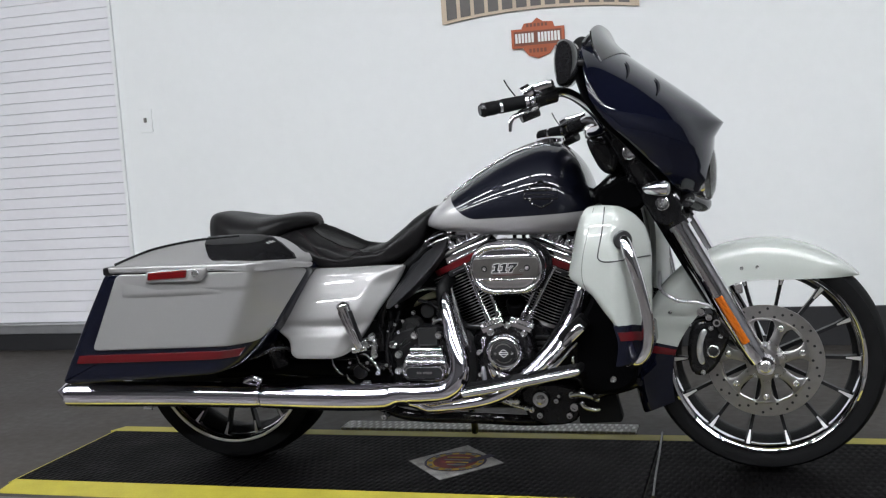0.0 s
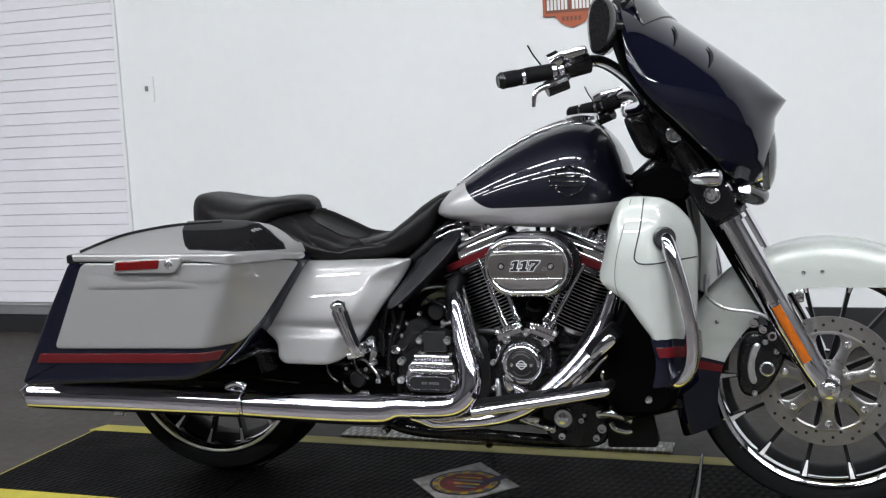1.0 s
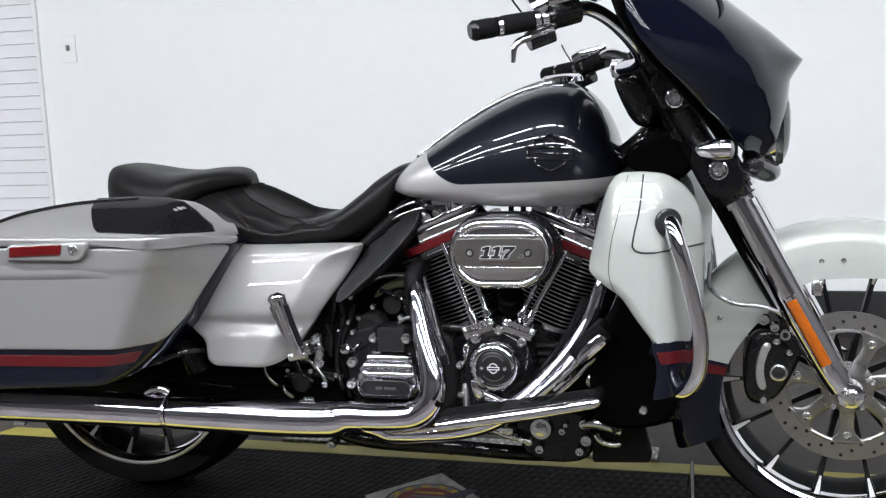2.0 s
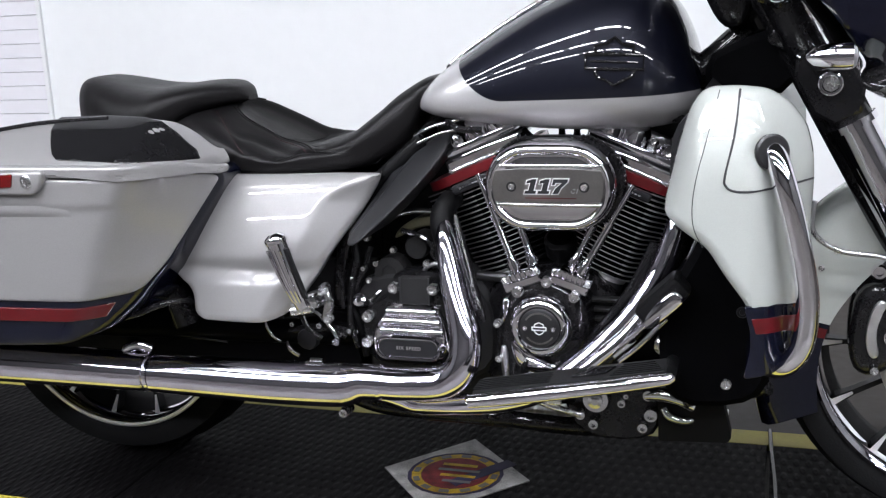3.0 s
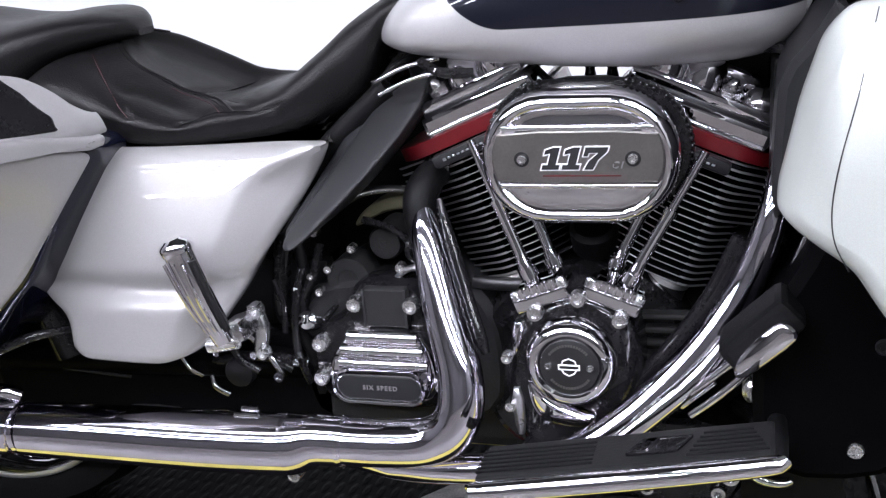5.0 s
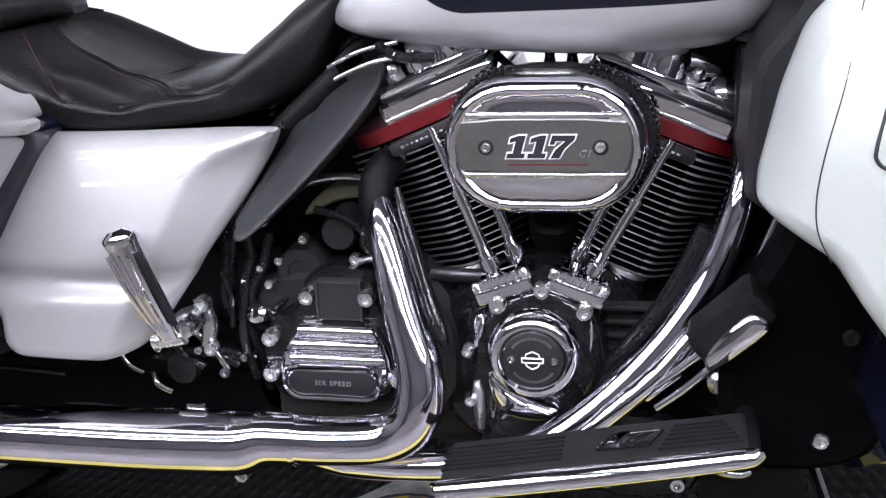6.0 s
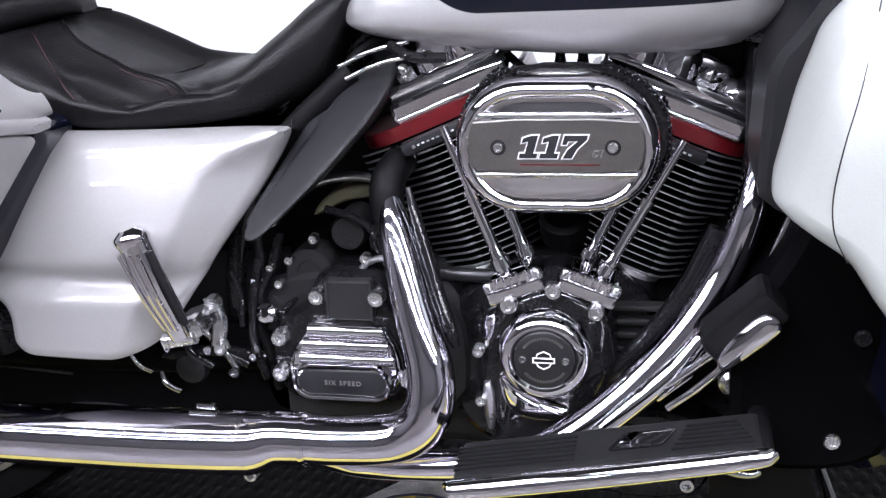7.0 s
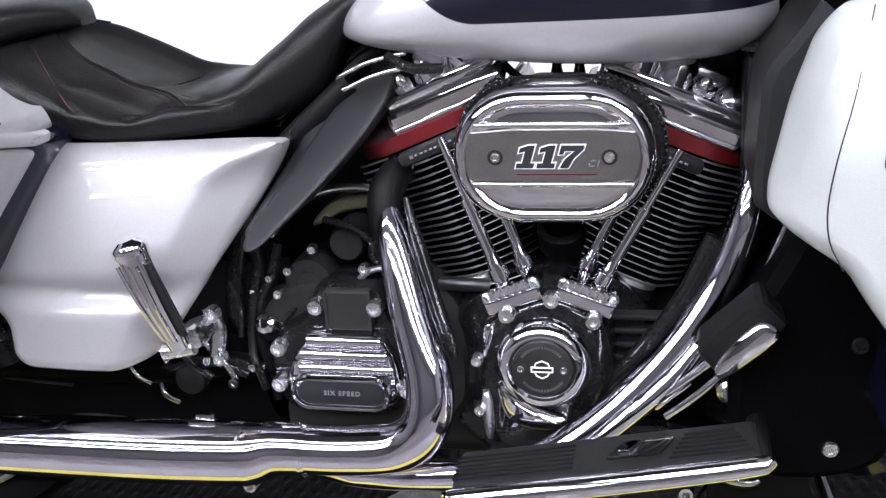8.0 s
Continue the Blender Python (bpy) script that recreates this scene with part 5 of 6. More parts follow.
for sign, cx in ((-1, 0.9), (1, 0.979)):
    m = Matrix.Translation((cx, -0.185, 0.463)) @ Matrix.Rotation(sign * radians(20), 4, "Y")
    lb = part("lifter_block", moved(join(box((0, 0, 0.0), (0.066, 0.05, 0.016), 0.003), box((0.0, -0.002, 0.013), (0.05, 0.04, 0.014), 0.003)), m), "chrome", bike, "chrome lifter block")
    for k in range(5):
        part("rib", moved(box((-0.018 + 0.009 * k, -0.0235, 0.0135), (0.0035, 0.004, 0.0145), 0.0008), m), "chrome", lb)
    for dx in (-0.029, 0.029):
        part("bolt", moved(lathe([(0.0058, 0), (0.0058, 0.009), (0.004, 0.0115)], (dx, -0.018, 0.006), (0, 0, 1), 12), m), "bolt_steel", lb)
# pushrod tubes
for (xa, za), (xb, zb), y in (((0.886, 0.478), (0.818, 0.64), -0.188), ((0.908, 0.48), (0.852, 0.625), -0.15), ((0.994, 0.474), (1.080, 0.625), -0.188), ((0.975, 0.48), (1.035, 0.60), -0.15)):
    a, b = Vector((xa, y, za)), Vector((xb, y + 0.02, zb))
    rod = part("pushrod_tube", sweep([a, a.lerp(b, 0.12), a.lerp(b, 0.2), a.lerp(b, 0.55)], [0.0085, 0.0085, 0.0070, 0.0070], 16, 3), "chrome", bike, "chrome pushrod tube")
    part("upper_tube", sweep([a.lerp(b, 0.5), b], 0.0048, 16, 1), "chrome", rod)
    part("collar", sweep([a.lerp(b, 0.03), a.lerp(b, 0.1)], 0.0112, 16, 1), "chrome", rod)
    part("collar", sweep([a.lerp(b, 0.54), a.lerp(b, 0.58)], 0.0082, 16, 1), "chrome", rod)
part("sensor", join(box((0.945, -0.1, 0.545), (0.03, 0.03, 0.02), 0.004), sweep([(0.96, -0.1, 0.545), (0.985, -0.09, 0.555), (1.01, -0.05, 0.56)], 0.003, 8), lathe([(0.03, 0), (0.03, 0.03), (0.024, 0.036)], (0.945, -0.08, 0.49), (0, -0.6, 1), 20)), "plastic", bike)
part("sensor_clip", box((0.957, -0.118, 0.546), (0.01, 0.004, 0.014), 0.001), "white_print", bike)

# air cleaner
AX, AZ, AW, AH = 0.9457, 0.6235, 0.1095, 0.0745
ac = part("air_cleaner", slab(stadium(AX, AZ, AW, AH), [(-0.150, 0.004), (-0.155, 0), (-0.188, 0), (-0.198, 0.003), (-0.203, 0.009), (-0.2035, 0.0125), (-0.2015, 0.016), (-0.198, 0.019), (-0.1976, 0.022), (-0.1990, 0.030), (-0.2002, 0.040), (-0.2008, 0.052)], 0), "chrome", bike, "oval chrome air cleaner cover with dark insert")
back = part("backing_plate", slab(stadium(AX + 0.003, AZ, AW + 0.008, AH + 0.004), [(-0.12, 0.02), (-0.134, 0), (-0.147, 0), (-0.151, 0.003)], 0), "gloss_black", ac)
beads = []
st = stadium(AX + 0.003, AZ, AW + 0.0065, AH + 0.004, 31)
for q in st:
    if abs(q[0] - AX) < 0.047 or q[1] < AZ - 0.035:
        continue
    beads.append(lathe([(0.0028, 0.138), (0.0028, 0.1515), (0.0022, 0.1535), (0.0012, 0.1546), (0.0003, 0.155)], (q[0], 0, q[1]), RIGHT, 8))
tagged(part("beading", join(*beads), "gloss_black", ac, "row of glossy black beads round the edge"), kind="stuff")
part("bridge_plate", pillow([(AX - 0.052, AZ + 0.060), (AX - 0.043, AZ + 0.077), (AX + 0.043, AZ + 0.077), (AX + 0.052, AZ + 0.060)], -0.11, -0.168, 0.001, 1, 0.004), "chrome_worn", ac)
part("insert", slab([(AX - 0.086, 0.599), (AX + 0.086, 0.599), (AX + 0.0915, 0.612), (AX + 0.0935, 0.628), (AX + 0.0915, 0.644), (AX + 0.086, 0.657), (AX - 0.086, 0.657), (AX - 0.0915, 0.644), (AX - 0.0935, 0.628), (AX - 0.0915, 0.612)], [(-0.19, 0), (-0.2035, 0), (-0.2045, 0.0012)], 1), "insert", ac, "dark brushed insert")
part("trim_line", join(sweep([(AX - 0.086, -0.2, 0.6605), (AX + 0.086, -0.2, 0.6605)], 0.0032, 10, 1), sweep([(AX - 0.086, -0.2, 0.5955), (AX + 0.086, -0.2, 0.5955)], 0.0032, 10, 1)), "chrome", ac)
for s in (-1, 1):
    part("screw", join(bolt((AX + s * 0.0605, -0.2045, 0.6265), RIGHT, 0.0055, 0.004)), "bolt_steel", ac)
    part("screw_recess", lathe([(0.0085, 0.2042), (0.0085, 0.2049), (0.0065, 0.2047)], (AX + s * 0.0605, 0, 0.6265), RIGHT, 20), "insert_dark", ac)
ONE = [(0.10, 0), (0.90, 0), (0.90, 0.21), (0.71, 0.21), (0.71, 1.0), (0.42, 1.0), (0.06, 0.88), (0.06, 0.68), (0.33, 0.74), (0.33, 0.21), (0.10, 0.21)]
SEVEN = [(0.02, 1.0), (1.06, 1.0), (1.06, 0.80), (0.74, 0.42), (0.62, 0.0), (0.22, 0.0), (0.34, 0.38), (0.68, 0.75), (0.24, 0.75), (0.22, 0.60), (0.02, 0.60)]


def digit(shape, at, grow, y0, y1):
    """A slab-serif figure, leaning forward, drawn out by grow."""
    P = [Vector((AX + at + 0.0235 * (p[0] + 0.30 * (p[1] - 0.5)), 0.6275 + 0.0245 * (p[1] - 0.5))) for p in shape]
    return slab(inset(P, -grow) if grow else P, [(y0, 0), (y1, 0)], 0)


row_ = [(ONE, -0.0375), (ONE, -0.0155), (SEVEN, 0.0065)]
part("lettering", join(*[digit(sh, at, 0.0013, -0.203, -0.2056) for sh, at in row_]), "white_print", ac, "white outlined number 117")
part("lettering", join(*[digit(sh, at, 0.0, -0.203, -0.2062) for sh, at in row_]), "dark_print", ac)
part("lettering", moved(text_mesh("CI", 0.010, 0.0005, 0.3, 0.0003, 1.4), Matrix.Translation((AX + 0.0435, -0.2049, 0.6195))), "steel", ac)
part("red_line", box((AX + 0.005, -0.2048, 0.608), (0.085, 0.0008, 0.0012)), "red_band", ac)

for x in (0.935, 0.962, 0.992):
    part("tank_mount", lathe([(0.008, -0.02), (0.0085, 0.0), (0.006, 0.012), (0.0055, 0.05)], (x, -0.02, 0.68), (0, 0, 1), 14), "gloss_black", bike)

part("frame_gusset", slab([(1.03, 0.73), (1.06, 0.66), (1.12, 0.63), (1.145, 0.65), (1.15, 0.74), (1.05, 0.76)], [(0.02, 0), (-0.02, 0), (-0.024, 0.004)], 1), "satin_black", bike)
part("frame_gusset", slab([(0.69, 0.74), (0.71, 0.67), (0.80, 0.67), (0.85, 0.715), (0.82, 0.75)], [(0.02, 0), (-0.02, 0), (-0.024, 0.004)], 1), "satin_black", bike)

# ribbed case behind the gear cover, seen in its gaps
for k in range(5):
    part("case_rib", box((1.035, -0.135, 0.352 + 0.017 * k), (0.075, 0.02, 0.0075), 0.003), "dull_black", bike)
part("case_tube", sweep([(0.80, -0.128, 0.452), (0.84, -0.13, 0.451), (0.875, -0.128, 0.450)], 0.0085, 16), "insert_dark", bike, "dull metal cross tube")

# primary and transmission, seen through the gaps
part("transmission_case", slab([(0.56, 0.42), (0.60, 0.45), (0.72, 0.46), (0.80, 0.46), (0.84, 0.38), (0.83, 0.25), (0.58, 0.235), (0.55, 0.30)], [(0.14, 0.01), (0.13, 0), (-0.125, 0), (-0.135, 0.01)], 2), "cast_black", bike, "black cast transmission case")
tc0 = part("transmission_cover", slab([(0.585, 0.375), (0.605, 0.40), (0.64, 0.42), (0.648, 0.452), (0.665, 0.462), (0.725, 0.462), (0.74, 0.45), (0.742, 0.42), (0.765, 0.395), (0.775, 0.34), (0.762, 0.30), (0.735, 0.285), (0.62, 0.283), (0.592, 0.30), (0.585, 0.34)], [(-0.12, 0), (-0.152, 0), (-0.16, 0.006)], 2), "gloss_black", bike, "gloss black cover with chrome stepped plate")
part("top_block", slab(fillet([(0.666, 0.456), (0.724, 0.456), (0.724, 0.404), (0.666, 0.404)], 0.006), [(-0.15, 0), (-0.168, 0), (-0.172, 0.003)], 0), "dull_black", tc0, "dull black block")
for x in (0.668, 0.722):
    part("groove", box((x, -0.1725, 0.43), (0.003, 0.002, 0.05)), "dark_print", tc0)
ch = part("chrome_plate", slab([(0.642, 0.402), (0.735, 0.402), (0.742, 0.385), (0.752, 0.368), (0.757, 0.34), (0.752, 0.315), (0.737, 0.300), (0.63, 0.298), (0.615, 0.312), (0.609, 0.335), (0.615, 0.362), (0.634, 0.382)], [(-0.15, 0), (-0.168, 0), (-0.174, 0.004), (-0.176, 0.008)], 2), "chrome", tc0, "chrome stepped cover plate")
for zz, y1, hw in ((0.391, -0.180, 0.046), (0.374, -0.184, 0.053)):
    part("step", sweep([(0.6885 - hw, y1 + 0.008, zz), (0.6885 + hw, y1 + 0.008, zz)], 0.0085, 14, 1), "chrome", ch)
part("step", sweep([(0.63, -0.176, 0.356), (0.747, -0.176, 0.356)], 0.0075, 14, 1), "chrome", ch)
part("oval_rim", slab(stadium(0.681, 0.3265, 0.0635, 0.0235), [(-0.17, 0), (-0.184, 0), (-0.1865, 0.002), (-0.1855, 0.0045), (-0.182, 0.006)], 0), "chrome", ch)
part("oval_insert", slab(stadium(0.681, 0.3265, 0.0555, 0.0160), [(-0.178, 0), (-0.1832, 0), (-0.1838, 0.001)], 0), "satin_black", ch, "dark oval insert")
part("lettering", moved(text_mesh("SIX SPEED", 0.0085, 0.0004, 0.0, 0.0002, 1.25), Matrix.Translation((0.6825, -0.1842, 0.3265))), "insert", ch)
for x, z in ((0.655, 0.434), (0.7285, 0.434), (0.602, 0.378), (0.599, 0.33), (0.7615, 0.328)):
    part("bolt", bolt((x, -0.16, z), RIGHT, 0.0105, 0.016), "bolt_steel", tc0)
part("starter", join(lathe([(0.030, 0.09), (0.0305, 0.125), (0.029, 0.130), (0.015, 0.131), (0.0135, 0.129), (0.002, 0.1285)], (0.634, 0, 0.450), RIGHT, 32), lathe([(0.023, 0.06), (0.023, 0.115), (0.02, 0.12)], (0.684, 0, 0.497), RIGHT, 24)), "dull_black", bike, "black round starter motor")
part("chrome_plug", lathe([(0.013, 0), (0.0145, 0.012), (0.012, 0.022), (0.006, 0.026)], (0.585, -0.145, 0.398), (0, -1, 0.5), 18), "chrome", bike)
part("cable", sweep([(0.62, -0.13, 0.42), (0.60, -0.14, 0.40), (0.60, -0.145, 0.38), (0.615, -0.14, 0.36)], 0.004, 8), "gloss_black", bike)
part("cable", sweep([(0.73, -0.14, 0.52), (0.72, -0.135, 0.49), (0.735, -0.13, 0.47), (0.75, -0.12, 0.45)], 0.005, 8), "gloss_black", bike)
part("hose", sweep([(0.76, -0.10, 0.60), (0.735, -0.11, 0.545), (0.745, -0.12, 0.50), (0.765, -0.11, 0.45)], 0.018, 14), "gloss_black", bike)

part("primary_case", slab([(0.42, 0.42), (0.55, 0.46), (1.0, 0.45), (1.08, 0.36), (1.04, 0.25), (0.55, 0.215), (0.40, 0.26)], [(0.13, 0), (0.19, 0), (0.20, 0.01)], 2), "gloss_black", bike)
# added olive piece, coloured like the floor that shows through this gap
part("clutch_cover", pillow([(0.6196, 0.5005), (0.631, 0.5173), (0.645, 0.528), (0.662, 0.5369), (0.69, 0.5437), (0.72, 0.545), (0.72, 0.525), (0.6863, 0.5237), (0.657, 0.5165), (0.6271, 0.499)], -0.02, -0.06, 0.003, 1, 0.004), material("olive_infill", (0.16, 0.15, 0.09), 0.5, vary=0.2, scale=30), bike, "dull olive piece in place of floor seen through the gap")
part("cover_rim", sweep([(0.605, -0.075, 0.53), (0.64, -0.075, 0.55), (0.68, -0.075, 0.557), (0.72, -0.075, 0.553)], 0.006, 10), "chrome_worn", bike)
for pts, r, mt in ((((0.60, -0.13, 0.50), (0.59, -0.14, 0.46), (0.575, -0.145, 0.43), (0.57, -0.14, 0.39)), 0.006, "gloss_black"),
                   (((0.66, -0.125, 0.53), (0.70, -0.13, 0.52), (0.725, -0.135, 0.50), (0.73, -0.13, 0.47)), 0.005, "gloss_black"),
                   (((0.70, -0.14, 0.455), (0.715, -0.145, 0.47), (0.735, -0.145, 0.475), (0.75, -0.14, 0.455)), 0.004, "steel"),
                   (((0.555, -0.13, 0.60), (0.575, -0.15, 0.57), (0.60, -0.15, 0.54)), 0.005, "gloss_black"),
                   (((0.545, -0.16, 0.46), (0.555, -0.165, 0.43), (0.553, -0.165, 0.39)), 0.004, "gloss_black"),
                   (((1.13, -0.12, 0.73), (1.18, -0.14, 0.725), (1.22, -0.15, 0.74)), 0.007, "gloss_black"),
                   (((0.88, -0.08, 0.705), (0.90, -0.09, 0.69), (0.92, -0.07, 0.675)), 0.005, "gloss_black"),
                   (((0.755, -0.13, 0.725), (0.785, -0.15, 0.715), (0.82, -0.14, 0.712)), 0.006, "gloss_black")):
    part("cable", sweep(pts, r, 8), mt, bike)
for x, y, z, r in ((0.645, -0.128, 0.495, 0.006), (0.595, -0.125, 0.515, 0.006), (0.712, -0.14, 0.475, 0.007), (0.6, -0.14, 0.44, 0.006)):
    part("nut", bolt((x, y, z), RIGHT, r, 0.012), "bolt_steel", bike)
part("connector", box((0.568, -0.15, 0.435), (0.006, 0.004, 0.022), 0.001), "white_print", bike)
# frame
for y in (-0.105, 0.105):
    part("frame_tube", sweep([(0.572, y, 0.60), (0.568, y, 0.57), (0.535, y, 0.46), (0.53, y, 0.36), (0.57, y, 0.255)], 0.017, 14), "gloss_black", bike)
    part("frame_tube", sweep([(0.70, y * 0.9, 0.69), (0.62, y, 0.62), (0.55, y, 0.54)], 0.016, 14), "plastic", bike)
    part("lower_rail", sweep([(0.42, y, 0.25), (0.53, y, 0.20), (0.62, y, 0.178), (0.8, y, 0.174), (1.02, y, 0.172), (1.12, y, 0.215), (1.19, y * 0.9, 0.35), (1.215, y * 0.6, 0.6), (1.235, 0, 0.86)], 0.0165, 14), "gloss_black", bike)
part("backbone", sweep([(1.26, 0, 0.86), (1.14, 0, 0.775), (0.95, 0, 0.77), (0.78, 0, 0.765), (0.68, 0, 0.71), (0.55, 0, 0.62)], 0.03, 16), "gloss_black", bike)
part("swingarm", join(sweep([(0.60, -0.11, 0.33), (0.3, -0.135, 0.335), (0.0, -0.14, 0.33)], 0.03, 14), sweep([(0.60, 0.11, 0.33), (0.3, 0.135, 0.335), (0.0, 0.14, 0.33)], 0.03, 14)), "shroud", bike)
part("rear_axle", lathe([(0.02, -0.17), (0.02, 0.17)], (0, 0, RZ), n=20), "bolt_steel", bike)
part("battery_box", box((0.47, 0.0, 0.535), (0.18, 0.2, 0.2), 0.012), "plastic", bike)
part("belt_guard", slab([(0.20, 0.60), (0.40, 0.62), (0.50, 0.40), (0.45, 0.36), (0.30, 0.37), (0.18, 0.46)], [(0.1, 0), (-0.1, 0)], 2), "plastic", bike)
part("bag_guard", sweep([(0.13, -0.30, 0.385), (0.20, -0.30, 0.40), (0.26, -0.28, 0.42), (0.29, -0.23, 0.41), (0.30, -0.15, 0.37)], 0.006, 14), "gloss_black", bike, "black saddlebag guard rail")
part("lower_cover", box((0.33, -0.1175, 0.300), (0.54, 0.035, 0.16), 0.008), "shroud", bike)
part("round_cap", lathe([(0.021, 0.12), (0.0215, 0.152), (0.0195, 0.158), (0.012, 0.1595), (0.0005, 0.16)], (0.472, 0, 0.323), RIGHT, 28), "satin_black", bike, "round black cap")
part("hose", sweep([(0.385, -0.15, 0.358), (0.392, -0.16, 0.345), (0.404, -0.162, 0.328), (0.416, -0.155, 0.316)], 0.0032, 10), "chrome_worn", bike)
part("hose", sweep([(0.431, -0.155, 0.315), (0.437, -0.162, 0.306), (0.443, -0.16, 0.298), (0.452, -0.155, 0.290)], 0.004, 10), "chrome_worn", bike)
part("rod", sweep([(0.19, -0.16, 0.3185), (0.25, -0.16, 0.3135), (0.305, -0.158, 0.3085)], 0.0022, 8), "satin_black", bike)
part("shock", lathe([(0.03, 0.0), (0.03, 0.22)], (0.22, -0.15, 0.34), (-0.3, 0, 1), 20), "gloss_black", bike)
for a, b, c in (((0.49, -0.145, 0.375), (0.52, -0.15, 0.345), (0.55, -0.15, 0.33)), ((0.46, -0.15, 0.375), (0.475, -0.155, 0.345), (0.50, -0.15, 0.325))):
    part("hose", sweep([a, b, c], 0.006, 10), "gloss_black", bike)
part("wire_loom", sweep([(0.565, -0.12, 0.50), (0.575, -0.135, 0.44), (0.56, -0.14, 0.40), (0.575, -0.135, 0.34), (0.58, -0.13, 0.29)], 0.008, 10), "plastic", bike)

# heat deflector
def flap_depth(x, z):
    across = (x - 0.60 - 0.82 * (z - 0.515)) / 0.10
    return 0.09 + 0.145 * (0.715 - z) / 0.185 + 0.03 * across * (1 - across)


part("heat_deflector", panel([(0.7545, 0.7125), (0.7535, 0.690), (0.7465, 0.670), (0.7215, 0.633), (0.675, 0.583), (0.629, 0.539), (0.611, 0.5255), (0.597, 0.5245), (0.5945, 0.537), (0.617, 0.5685), (0.650, 0.618), (0.678, 0.660), (0.698, 0.682)], 0.07, flap_depth, -1, 0.005, 1), "flap_grey", bike, "grey-black plastic heat deflector")
part("deflector_flange", panel([(0.600, 0.532), (0.612, 0.552), (0.643, 0.60), (0.676, 0.660), (0.693, 0.688), (0.684, 0.692), (0.656, 0.655), (0.636, 0.62), (0.596, 0.552), (0.588, 0.536)], 0.06, lambda x, z: flap_depth(x, z) - 0.012, -1, 0.004, 1), "flap_grey", bike)
part("deflector_edge", sweep([(0.698, -0.105, 0.702), (0.712, -0.09, 0.715), (0.74, -0.07, 0.728)], 0.006, 10), "plastic", bike)

# exhaust
EY = -0.24
part("exhaust_header", sweep([(0.746, -0.147, 0.558), (0.757, -0.167, 0.518), (0.779, -0.199, 0.445), (0.803, -0.228, 0.37), (0.797, EY, 0.318), (0.762, EY, 0.289), (0.70, EY, 0.281), (0.645, EY, 0.280)],
                             [0.010, 0.0195, 0.0240, 0.0272, 0.0288, 0.0295, 0.0295, 0.0295], 40, 12), "pipe_chrome", bike, "bent chrome exhaust header")
shield = part("exhaust_shield", sweep([(0.655, EY, 0.280), (0.635, EY, 0.280), (0.61, EY, 0.279), (0.585, EY, 0.273), (0.56, EY, 0.270), (0.45, EY - 0.004, 0.269), (0.30, EY - 0.012, 0.273), (0.205, EY - 0.02, 0.276)],
                                      [0.0315, 0.0315, 0.033, 0.0385, 0.0395, 0.0395, 0.0385, 0.036], 32, 6), "pipe_chrome", bike, "chrome exhaust heat shield")
part("clamp", sweep([(0.652, EY, 0.280), (0.648, EY, 0.280)], 0.0325, 32, 1), "chrome", shield)
part("clip", join(box((0.524, -0.24, 0.3095), (0.034, 0.014, 0.006), 0.002), box((0.524, -0.232, 0.3125), (0.024, 0.008, 0.007), 0.002)), "chrome", shield)
muf = part("silencer", sweep([(0.20, -0.262, 0.277), (0.185, -0.264, 0.277), (0.17, -0.265, 0.279), (-0.1, -0.282, 0.286), (-0.40, -0.30, 0.29), (-0.43, -0.302, 0.29)], [0.033, 0.0345, 0.0375, 0.039, 0.040, 0.038], 32, 6), "pipe_chrome", bike, "long chrome silencer")
part("silencer_end", lathe([(0.036, 0.0), (0.03, 0.004), (0.024, 0.0), (0.022, -0.03)], (-0.43, -0.302, 0.29), (-1, 0, 0), 28), "satin_black", muf)
part("silencer_bracket", sweep([(0.15, -0.262, 0.318), (0.175, -0.262, 0.33), (0.195, -0.25, 0.318)], 0.011, 12), "chrome", muf)
part("hanger_nut", box((-0.17, -0.285, 0.243), (0.03, 0.014, 0.012), 0.003), "chrome", muf)
part("front_pipe", sweep([(1.155, -0.165, 0.60), (1.153, -0.175, 0.58), (1.147, -0.185, 0.55), (1.128, -0.190, 0.493), (1.097, -0.204, 0.438), (1.050, -0.220, 0.381), (0.992, -0.237, 0.327), (0.934, -0.245, 0.288), (0.866, -0.238, 0.261), (0.766, -0.222, 0.241), (0.70, -0.205, 0.232), (0.655, -0.22, 0.252), (0.61, -0.235, 0.265)],
                         [0.012, 0.015, 0.017, 0.0185, 0.0195, 0.02, 0.0205, 0.0205, 0.0195, 0.0185, 0.0185, 0.0185, 0.018], 28, 6), "pipe_chrome", bike, "chrome front exhaust pipe")
part("pipe_shield", sweep([(1.102, -0.221, 0.421), (1.075, -0.231, 0.389), (1.030, -0.246, 0.349), (0.982, -0.257, 0.308)], [0.011, 0.0125, 0.0125, 0.011], 20, 5), "chrome", bike)
part("front_pipe_edge", sweep([(1.118, -0.175, 0.53), (1.085, -0.182, 0.46), (1.04, -0.182, 0.395), (0.99, -0.182, 0.34)], 0.011, 14), "gloss_black", bike)
part("down_tube", sweep([(1.165, -0.13, 0.62), (1.15, -0.15, 0.5), (1.115, -0.16, 0.42), (1.06, -0.165, 0.35), (1.0, -0.16, 0.29)], 0.017, 16), "gloss_black", bike)
part("chrome_stay", sweep([(1.195, -0.20, 0.57), (1.172, -0.205, 0.51), (1.155, -0.205, 0.46)], 0.005, 10), "chrome", bike)

